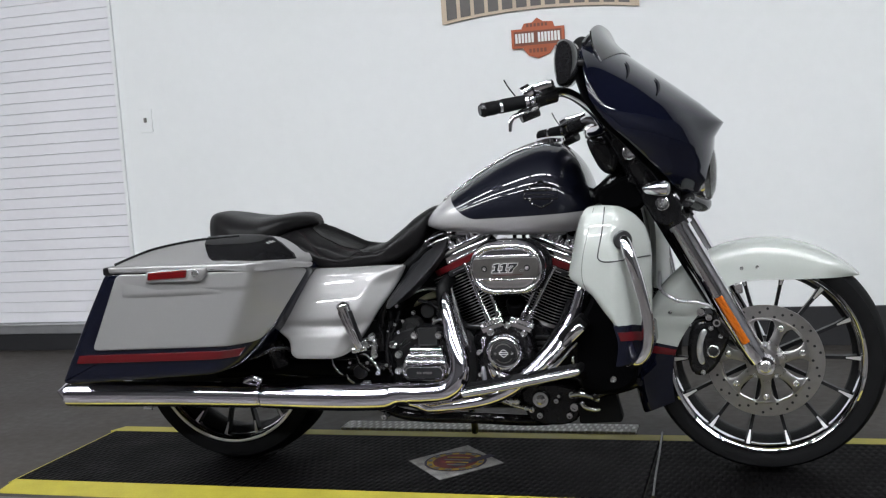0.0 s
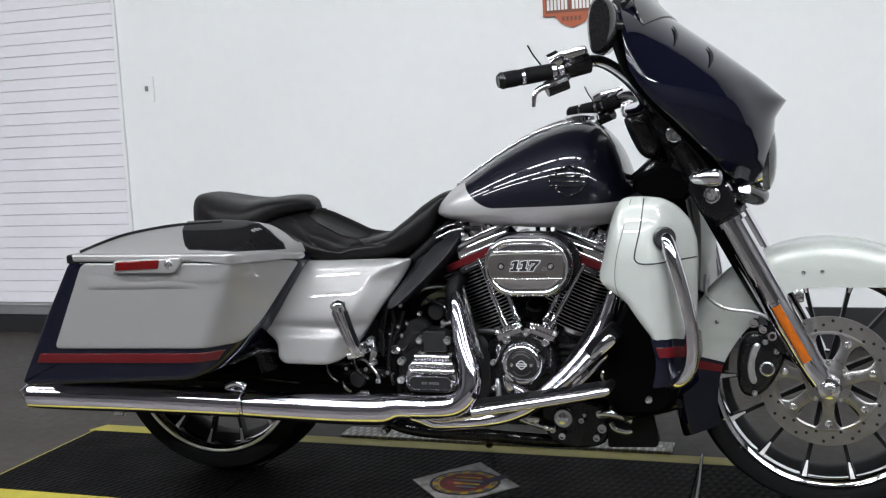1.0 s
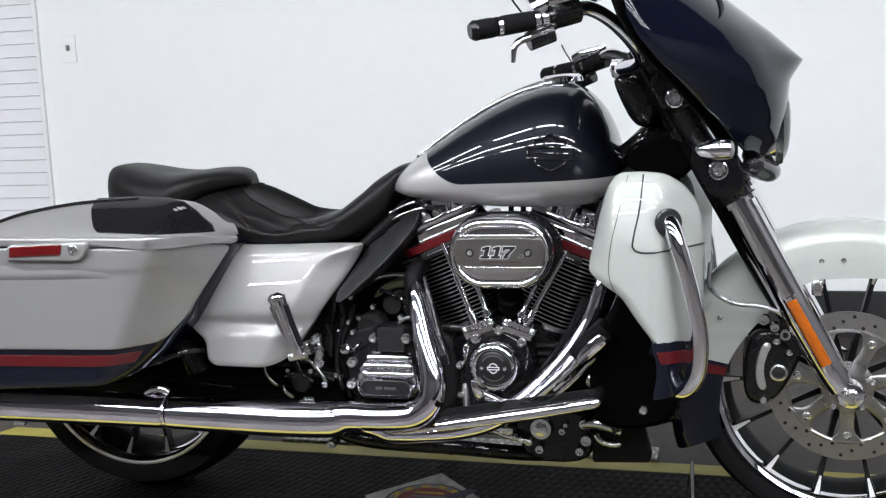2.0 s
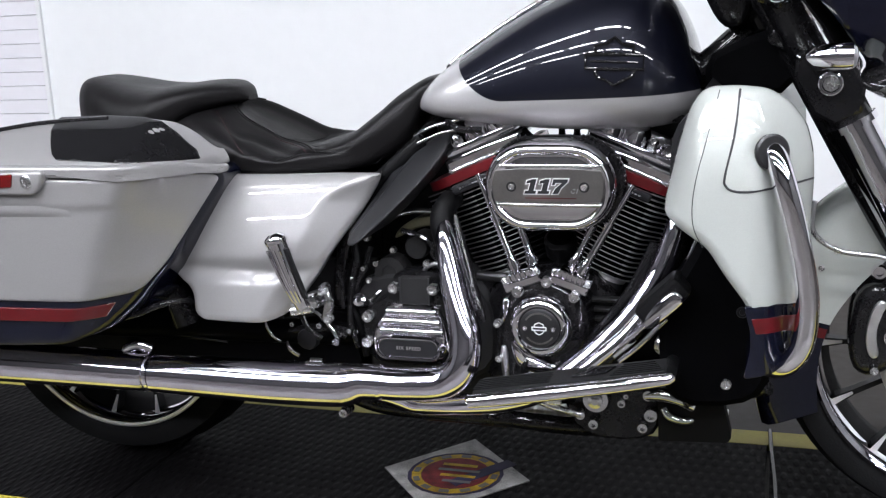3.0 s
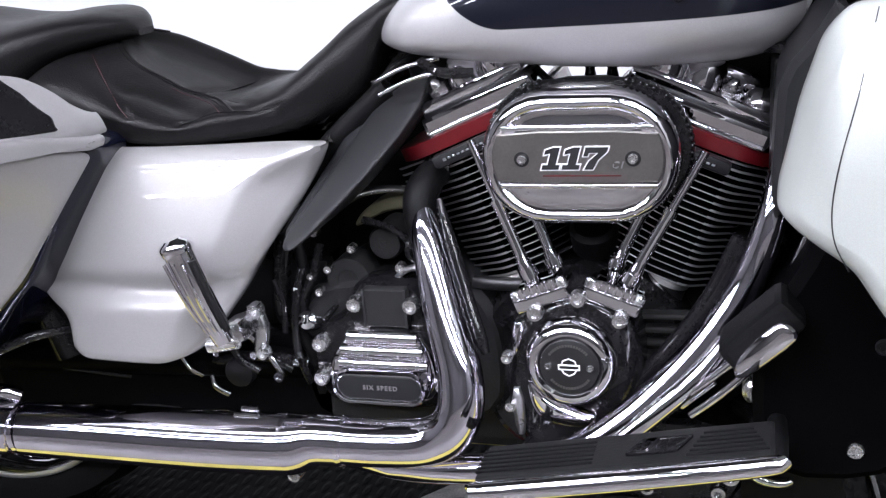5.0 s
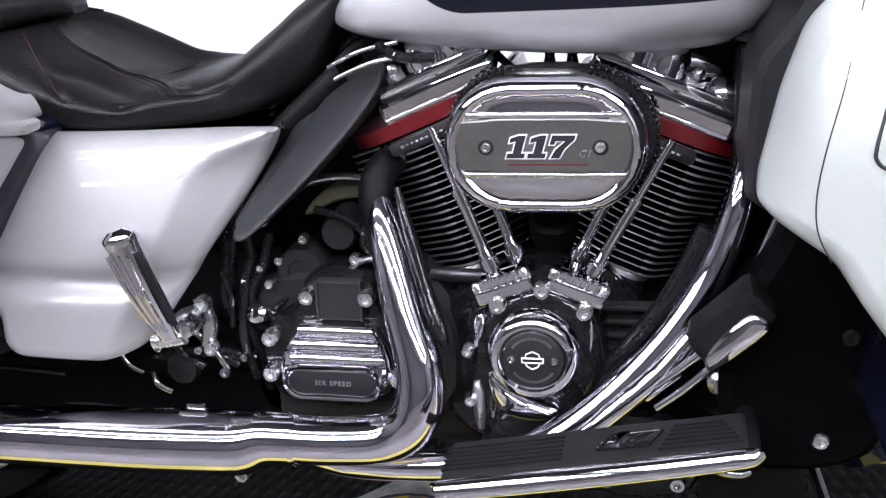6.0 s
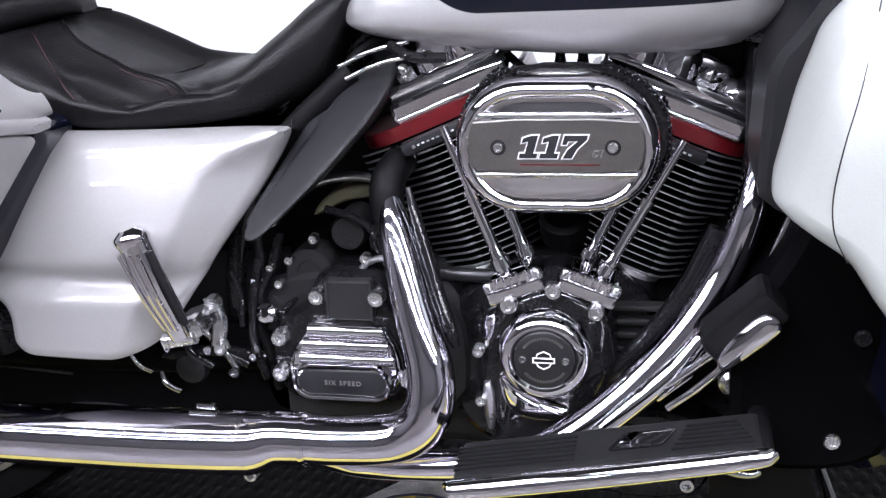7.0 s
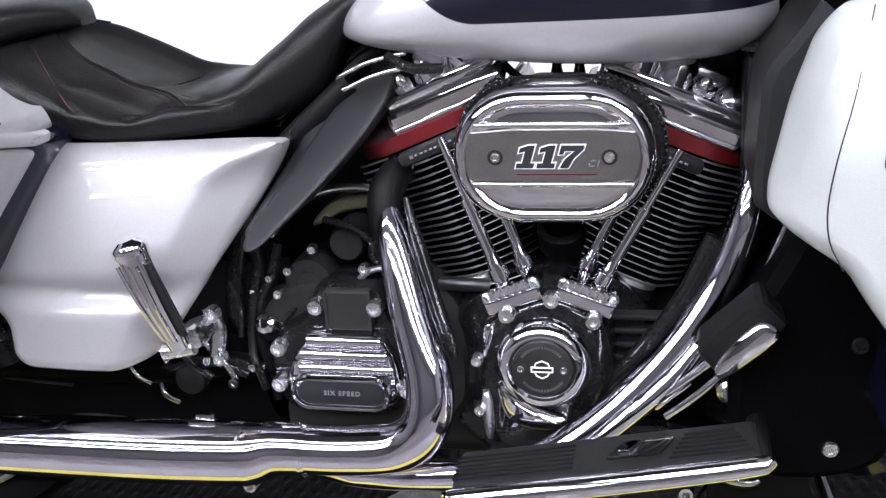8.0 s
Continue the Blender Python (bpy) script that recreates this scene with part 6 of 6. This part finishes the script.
# floorboard
brot = Matrix.Translation((1.008, -0.337, 0.352)) @ Matrix.Rotation(radians(-10.2), 4, "Y")
fb = part("floorboard", moved(join(box((0, -0.012, -0.01), (0.30, 0.070, 0.012), 0.005)), brot), "satin_black", bike, "rubber-topped floorboard with chrome edge")
part("rubber_pad", moved(box((-0.002, -0.010, 0.0), (0.305, 0.072, 0.012), 0.005), brot), "board_rubber", fb, "ribbed rubber pad")
for i in range(6):
    part("rib", moved(box((-0.092, -0.033 + 0.0085 * i, 0.0065), (0.125, 0.0035, 0.0028), 0.0008), brot), "rubber", fb)
    part("rib", moved(box((0.105, -0.033 + 0.0085 * i, 0.0065), (0.05 + 0.006 * (5 - i), 0.0035, 0.0028), 0.0008), brot), "rubber", fb)
part("chrome_edge", moved(sweep([(-0.150, -0.045, -0.006), (-0.148, -0.05, -0.007), (0.0, -0.051, -0.006), (0.142, -0.05, -0.003), (0.15, -0.042, -0.003)], [0.006, 0.011, 0.0115, 0.010, 0.006], 18, 5), brot), "chrome", fb, "chrome outer edge")
lay = brot @ Matrix.Translation((0.036, -0.011, 0.0062)) @ Matrix.Rotation(radians(90), 4, "X")
RHOMB = fillet([(-0.034, 0.015), (-0.016, -0.016), (0.036, -0.016), (0.020, 0.015)], 0.006)
part("badge_recess", moved(slab(RHOMB, [(0.0002, 0), (0.0022, 0), (0.0026, 0.0006), (0.0022, 0.002), (0.0012, 0.003)], 0), lay), "gloss_black", fb, "gloss black slanted badge")
part("badge", moved(slab(fillet([(-0.022, 0.009), (-0.010, -0.011), (0.002, -0.011), (-0.010, 0.009)], 0.002), [(0.001, 0), (0.0045, 0), (0.005, 0.0008)], 0), lay), "chrome", fb)
part("board_mount", sweep([(1.14, -0.30, 0.352), (1.16, -0.22, 0.325), (1.12, -0.12, 0.30)], 0.014, 14), "gloss_black", bike)
part("board_mount", sweep([(0.87, -0.30, 0.30), (0.88, -0.2, 0.27), (0.88, -0.1, 0.27)], 0.014, 14), "gloss_black", bike)
part("board_end", lathe([(0.006, -0.042), (0.010, -0.036), (0.011, 0.0), (0.010, 0.036), (0.006, 0.042)], (1.157, -0.33, 0.372), (0, 1, 0), 20), "plastic", fb)

# brake pedal
prot = Matrix.Translation((1.143, -0.27, 0.462)) @ Matrix.Rotation(radians(-44), 4, "Y")
pd = part("brake_pedal", moved(box((0.0, 0.0, 0.004), (0.088, 0.065, 0.04), 0.009), prot), "rubber", bike, "black rubber brake pedal with chrome trim")
part("pedal_trim", moved(pillow([(-0.044, -0.014), (0.022, -0.017), (0.034, -0.012), (0.034, 0.005), (0.022, 0.012), (-0.02, 0.010), (-0.042, 0.001)], -0.03, -0.043, 0.003, 2, 0.004), prot), "chrome", pd)
part("pedal_arm", join(sweep([(1.036, -0.235, 0.345), (1.08, -0.245, 0.385), (1.13, -0.26, 0.438)], 0.0045, 10), sweep([(1.068, -0.25, 0.35), (1.10, -0.255, 0.38), (1.145, -0.262, 0.43)], 0.0042, 10), box((1.070, -0.232, 0.372), (0.05, 0.006, 0.02), 0.002, Matrix.Rotation(radians(-42), 4, "Y"))), "chrome", pd)
part("pedal_pivot", lathe([(0.014, 0), (0.014, 0.03), (0.009, 0.034)], (1.135, -0.2, 0.372), RIGHT, 18), "bolt_steel", pd)

# passenger peg
pg = part("passenger_peg", sweep([(0.486, -0.276, 0.537), (0.503, -0.273, 0.48), (0.522, -0.264, 0.42)], [0.0195, 0.018, 0.0135], 24, 4), "chrome", bike, "folded chrome passenger foot peg")
part("peg_cap", sweep([(0.4815, -0.277, 0.5525), (0.4835, -0.277, 0.546), (0.486, -0.2765, 0.537)], [0.012, 0.0205, 0.0205], 24, 3), "chrome", pg)
# thin rods added only to draw highlight streaks down the peg
for dx in (-0.012, 0.0, 0.011):
    part("peg_ridge", sweep([(0.488 + dx, -0.295, 0.527), (0.505 + dx * 0.8, -0.291, 0.475), (0.519 + dx * 0.6, -0.281, 0.433)], 0.0022, 8, 3), "chrome", pg)
part("peg_rubber", sweep([(0.509, -0.287, 0.53), (0.524, -0.284, 0.48), (0.535, -0.277, 0.44)], 0.0045, 8, 3), "satin_black", pg)
part("peg_bracket", join(box((0.530, -0.24, 0.426), (0.034, 0.05, 0.028), 0.008, Matrix.Rotation(radians(-20), 4, "Y")), sweep([(0.535, -0.205, 0.445), (0.545, -0.21, 0.415), (0.54, -0.21, 0.385)], 0.010, 12)), "chrome_worn", pg)
for x, z, r in ((0.545, 0.443, 0.0098), (0.549, 0.386, 0.0082)):
    part("bolt", bolt((x, -0.215, z), RIGHT, r, 0.014), "bolt_steel", pg)
part("peg_pin", lathe([(0.009, -0.02), (0.010, 0.0), (0.009, 0.02)], (0.518, -0.262, 0.415), (1, 0, 0.2), 14), "bolt_steel", pg)

# fairing lowers, with storage door and engine guard
LOW = [(1.185, 0.775), (1.205, 0.799), (1.25, 0.801), (1.288, 0.796), (1.318, 0.775), (1.342, 0.74), (1.352, 0.70), (1.354, 0.66), (1.352, 0.60), (1.349, 0.49), (1.352, 0.44), (1.338, 0.412), (1.311, 0.402), (1.270, 0.40), (1.278, 0.44), (1.277, 0.465), (1.267, 0.501), (1.237, 0.542), (1.211, 0.583), (1.164, 0.611), (1.150, 0.624), (1.151, 0.645), (1.157, 0.67), (1.168, 0.72)]


def low_depth(x, z):
    """The face of the leg fairing: fullest in the middle, turned in towards the front, the top and the rear."""
    d = 0.425 - 14.0 * max(0.0, x - 1.258) ** 2 - 2.4 * max(0.0, z - 0.66) ** 2
    d -= 9.0 * max(0.0, 1.205 - x) ** 2 * (1 + 4 * max(0.0, z - 0.62) / 0.15)
    # the rear facet breaks along the panel seam
    d -= 0.2 * max(0.0, lerp([(0.585, 1.208), (0.61, 1.196), (0.64, 1.193), (0.68, 1.198), (0.73, 1.21), (0.796, 1.225)], z) - x)
    # a scoop behind the guard bar
    f = max(0.0, min(1.0, (0.712 - z) / 0.16))
    away = math.hypot(x - (1.288 + 0.042 * f), z - (0.712 - 0.16 * f))
    d -= 0.016 * (1 - 0.6 * f) * math.exp(-(away / 0.017) ** 2)
    return max(d, 0.26)


for side in (-1, 1):
    lw = part("fairing_lower", panel(LOW, 0.22, low_depth, side, 0.016, 2, 34, 0.014, 0.035), "pearl", bike, "pearl white leg fairing with storage door")
    part("lower_base", panel([(1.264, 0.503), (1.31, 0.499), (1.352, 0.482), (1.3555, 0.43), (1.341, 0.409), (1.311, 0.398), (1.266, 0.397), (1.274, 0.44), (1.2735, 0.465)], 0.22, lambda x, z: low_depth(x, z) + 0.0012, side, 0.002, 2, 14, 0.006), "navy", lw, "dark base with red stripe")
    part("stripe", panel(dense([(1.2745, 0.485), (1.315, 0.480), (1.350, 0.464), (1.351, 0.440), (1.315, 0.457), (1.281, 0.462)], 8), 0.3, lambda x, z: low_depth(x, z) + 0.0024, side, 0.001, 0), "red", lw, "red stripe")
    part("inner_shroud", slab([(1.19, 0.76), (1.25, 0.78), (1.30, 0.74), (1.305, 0.5), (1.306, 0.385), (1.298, 0.315), (1.25, 0.287), (1.165, 0.283), (1.135, 0.32), (1.13, 0.40), (1.14, 0.47), (1.175, 0.52), (1.20, 0.58), (1.175, 0.62)], [(side * 0.13, 0), (side * 0.25, 0), (side * 0.262, 0.012)], 1), "shroud", lw, "dark black radiator shroud")
    gd = part("engine_guard", sweep([(1.285, side * 0.375, 0.722), (1.300, side * 0.398, 0.708), (1.312, side * 0.412, 0.675), (1.325, side * 0.413, 0.63), (1.340, side * 0.408, 0.562), (1.348, side * 0.403, 0.50), (1.343, side * 0.398, 0.443), (1.322, side * 0.385, 0.408), (1.295, side * 0.345, 0.392), (1.275, side * 0.25, 0.38), (1.25, side * 0.12, 0.37)],
                                    0.0158, 24), "chrome", bike, "chrome engine guard bar")
    if side < 0:
        def on_low(x, z):
            return (x, -low_depth(x, z) - 0.0002, z)
        part("door_seam", sweep([on_low(x, z) for x, z in ((1.252, 0.797), (1.247, 0.74), (1.236, 0.685), (1.237, 0.671), (1.248, 0.664), (1.27, 0.663), (1.29, 0.663), (1.31, 0.663), (1.33, 0.664), (1.352, 0.662))], 0.0016, 8, 5), "dark_print", lw)
        part("panel_seam", sweep([on_low(x, z) for x, z in ((1.225, 0.796), (1.21, 0.73), (1.198, 0.68), (1.193, 0.64), (1.196, 0.61), (1.208, 0.585))], 0.0006, 8, 4), "insert_dark", lw)
        part("guard_socket", lathe([(0.024, 0.0), (0.0245, 0.010), (0.021, 0.012)], (1.292, -0.392, 0.713), (0.5, -1, 0.1), 28), "insert_dark", lw)
        for x, z in ((1.258, 0.446), (1.236, 0.327)):
            part("bolt", bolt((x, -0.26, z), RIGHT, 0.009, 0.006), "bolt_steel" if z < 0.4 else "satin_black", lw)
part("duct", slab([(1.205, 0.80), (1.182, 0.76), (1.152, 0.725), (1.149, 0.68), (1.146, 0.61), (1.15, 0.59), (1.21, 0.56), (1.25, 0.70)], [(-0.10, 0), (-0.27, 0), (-0.28, 0.008)], 1), "flap_grey", bike, "matte black air duct")
part("front_plate", slab([(0.98, 0.19), (0.98, 0.46), (1.15, 0.58), (1.20, 0.56), (1.19, 0.22)], [(-0.02, 0), (-0.06, 0)], 0), "plastic", bike)
part("neck_cover", slab([(1.185, 0.822), (1.235, 0.846), (1.30, 0.868), (1.345, 0.765), (1.19, 0.755)], [(0.08, 0), (-0.085, 0), (-0.095, 0.01)], 1), "shroud", bike, "black steering neck cover")
for pts, r, mt in ((((0.45, -0.13, 0.36), (0.49, -0.15, 0.375), (0.52, -0.155, 0.35), (0.535, -0.155, 0.325)), 0.0045, "chrome_worn"),
                   (((0.30, -0.13, 0.39), (0.37, -0.14, 0.365), (0.44, -0.14, 0.36), (0.52, -0.14, 0.38)), 0.007, "gloss_black"),
                   (((0.33, -0.13, 0.345), (0.42, -0.145, 0.335), (0.50, -0.145, 0.345), (0.57, -0.14, 0.335)), 0.009, "gloss_black"),
                   (((0.575, -0.14, 0.47), (0.565, -0.15, 0.42), (0.56, -0.15, 0.36), (0.57, -0.145, 0.31)), 0.006, "gloss_black")):
    part("hose", sweep(pts, r, 12), mt, bike)
for x, z, r in ((0.532, 0.322, 0.008), (0.500, 0.352, 0.006), (0.445, 0.352, 0.005), (0.56, 0.345, 0.006), (0.62, 0.475, 0.006), (0.595, 0.465, 0.005)):
    part("clamp", bolt((x, -0.152, z), RIGHT, r, 0.01), "chrome_worn", bike)
# black box added to keep the gap behind the header dark
part("oil_tank", box((0.68, 0.06, 0.52), (0.26, 0.06, 0.26), 0.015), "plastic", bike)
part("inner_plate", slab([(-0.33, 0.262), (-0.33, 0.35), (0.12, 0.38), (0.20, 0.47), (0.60, 0.47), (0.62, 0.255), (0.1, 0.255)], [(-0.095, 0), (-0.115, 0)], 0), "plastic", bike)
part("exhaust_port", sweep([(0.785, -0.03, 0.586), (0.764, -0.08, 0.590), (0.748, -0.118, 0.580), (0.742, -0.138, 0.562), (0.745, -0.148, 0.535), (0.757, -0.160, 0.505)], [0.016, 0.018, 0.020, 0.0205, 0.0205, 0.018], 20), "plastic", bike, "black exhaust port tube")
part("port_clamp", sweep([(0.770, -0.15, 0.565), (0.784, -0.165, 0.52), (0.803, -0.182, 0.46), (0.822, -0.20, 0.41), (0.828, -0.20, 0.39)], [0.004, 0.0075, 0.0085, 0.0085, 0.005], 14, 5), "gloss_black", bike)
for pts in (((0.69, -0.12, 0.700), (0.73, -0.125, 0.718), (0.775, -0.125, 0.728)), ((0.70, -0.13, 0.688), (0.74, -0.135, 0.705), (0.785, -0.135, 0.715))):
    part("trim_tube", sweep(pts, 0.0026, 10), "chrome", bike)
part("oil_pan", box((0.66, 0.02, 0.265), (0.58, 0.22, 0.14), 0.02), "cast_black", bike)
part("radiator", box((1.17, 0.0, 0.52), (0.05, 0.28, 0.40), 0.01), "plastic", bike)
part("front_flap", slab(fillet([(1.12, 0.27), (1.225, 0.262), (1.242, 0.19), (1.236, 0.180), (1.12, 0.174)], 0.008), [(-0.12, 0), (-0.15, 0)], 0), "plastic", bike)
ocl = part("regulator", slab([(0.95, 0.285), (1.10, 0.285), (1.125, 0.24), (1.12, 0.185), (1.08, 0.165), (1.0, 0.165), (0.96, 0.2)], [(0.08, 0), (-0.135, 0), (-0.142, 0.006)], 1), "gloss_black", bike)
for x, z, r in ((1.009, 0.198, 0.010), (0.986, 0.214, 0.010), (1.094, 0.198, 0.010), (1.108, 0.222, 0.013), (1.104, 0.258, 0.011), (1.058, 0.240, 0.008), (1.066, 0.254, 0.005)):
    part("bolt", bolt((x, -0.14, z), RIGHT, r, 0.02), "chrome_worn", ocl)
part("filter_head", lathe([(0.024, 0.13), (0.025, 0.15), (0.022, 0.158), (0.014, 0.158), (0.013, 0.165), (0.006, 0.167)], (1.013, 0, 0.243), RIGHT, 28), "chrome_worn", ocl, "round bright filter head")
part("hose_end", sweep([(1.10, -0.15, 0.255), (1.13, -0.16, 0.262), (1.155, -0.165, 0.258), (1.18, -0.16, 0.25)], [0.010, 0.012, 0.010, 0.014], 14), "chrome_worn", ocl)
part("hose", sweep([(1.165, -0.165, 0.255), (1.20, -0.17, 0.27), (1.25, -0.19, 0.285), (1.30, -0.22, 0.31)], 0.012, 14), "gloss_black", bike)
part("oil_line", sweep([(1.13, -0.15, 0.235), (1.14, -0.155, 0.222), (1.165, -0.15, 0.214), (1.18, -0.14, 0.216)], 0.008, 12), "chrome_worn", ocl)
part("linkage", join(sweep([(0.90, -0.17, 0.245), (0.94, -0.165, 0.228), (0.99, -0.16, 0.215)], 0.006, 10), box((0.93, -0.165, 0.24), (0.05, 0.012, 0.014), 0.003)), "bolt_steel", bike)
part("rail_bolt", bolt((0.555, -0.17, 0.199), RIGHT, 0.010, 0.032), "bolt_steel", bike)
part("jiffy_stand", sweep([(0.72, 0.12, 0.19), (0.70, 0.25, 0.06), (0.69, 0.285, 0.020)], 0.012, 12, 3), "gloss_black", bike, "black side stand")
part("catalyst", sweep([(0.25, -0.12, 0.235), (0.33, -0.14, 0.232), (0.42, -0.14, 0.232)], [0.016, 0.024, 0.016], 18), "steel", bike)

# ---- things on and by the wall ----
sw = thing("light_switch", "white plastic wall switch plate", "light switch")
part("plate", box((-1.352, WALL_Y - 0.003, 1.187), (0.072, 0.006, 0.118), 0.002), "wall", sw)
part("toggle", box((-1.352, WALL_Y - 0.010, 1.19), (0.012, 0.016, 0.024), 0.003), "insert", sw)
sign = thing("wall_sign", "orange shield-shaped wall sign with white bar and illegible print", "wall sign")


def flat(outline, y0, y1):
    return slab(outline, [(y0, 0), (y1, 0)], 0)


part("shield", flat([(0.62, 1.468), (0.632, 1.488), (0.668, 1.49), (0.692, 1.51), (0.718, 1.492), (0.762, 1.488), (0.77, 1.466), (0.765, 1.375), (0.745, 1.348), (0.692, 1.329), (0.648, 1.345), (0.625, 1.372)], WALL_Y - 0.002, WALL_Y - 0.010), "orange", sign)
part("bar", flat([(0.572, 1.464), (0.814, 1.464), (0.814, 1.379), (0.572, 1.379)], WALL_Y - 0.004, WALL_Y - 0.014), "orange", sign)
part("bar_face", flat([(0.584, 1.453), (0.802, 1.453), (0.802, 1.39), (0.584, 1.39)], WALL_Y - 0.008, WALL_Y - 0.0155), "sign_rust", sign, "dark rust bar with white illegible print")
for i in range(14):
    xa = 0.590 + 0.0149 * i
    if i != 6:
        part("print", flat([(xa, 1.444), (xa + 0.0105, 1.444), (xa + 0.0105, 1.402), (xa, 1.402)], WALL_Y - 0.012, WALL_Y - 0.0162), "sign_white", sign)
for z0, z1, n in ((1.471, 1.486, 6), (1.356, 1.374, 5)):
    for i in range(n):
        xa = 0.693 - 0.0085 * n + 0.017 * i
        part("print", flat([(xa, z1), (xa + 0.011, z1), (xa + 0.011, z0), (xa, z0)], WALL_Y - 0.008, WALL_Y - 0.0112), "sign_rust", sign)
ban = thing("wall_banner", "arched tan wall sign with dark illegible block lettering", "wall sign")


def arch(x, base):
    return base + 0.03 - 0.16 * (x - 0.70) ** 2


part("backing", flat([(x, arch(x, 1.52)) for x in [0.25 + 0.09 * i for i in range(11)]] + [(x, arch(x, 1.655)) for x in [1.15 - 0.09 * i for i in range(11)]], WALL_Y - 0.002, WALL_Y - 0.012), "tan", ban)
for i in range(13):
    xa = 0.275 + 0.0655 * i
    part("letter_block", flat([(xa, arch(xa, 1.533)), (xa + 0.048, arch(xa + 0.048, 1.533)), (xa + 0.048, arch(xa + 0.048, 1.642)), (xa, arch(xa, 1.642))], WALL_Y - 0.01, WALL_Y - 0.0145), "sign_dark", ban)
rod_ = thing("cable", "thin black cable lying across the mat", "cable")
part("strand", sweep([(1.304, 0.30, 0.020), (1.308, 0.2, 0.020), (1.315, 0.06, 0.0205), (1.32, -0.1, 0.020), (1.33, -0.3, 0.020)], 0.0045, 10), "gloss_black", rod_)


# ---- no piece lies deeper than thing, part, sub-part ----
def depth_of(ob):
    n = 1
    while ob.parent is not None:
        ob, n = ob.parent, n + 1
    return n


for ob in list(bpy.data.objects):
    while depth_of(ob) > 3:
        up = ob.parent
        m = up.matrix_basis @ ob.matrix_basis
        ob.parent = up.parent
        ob.matrix_basis = m
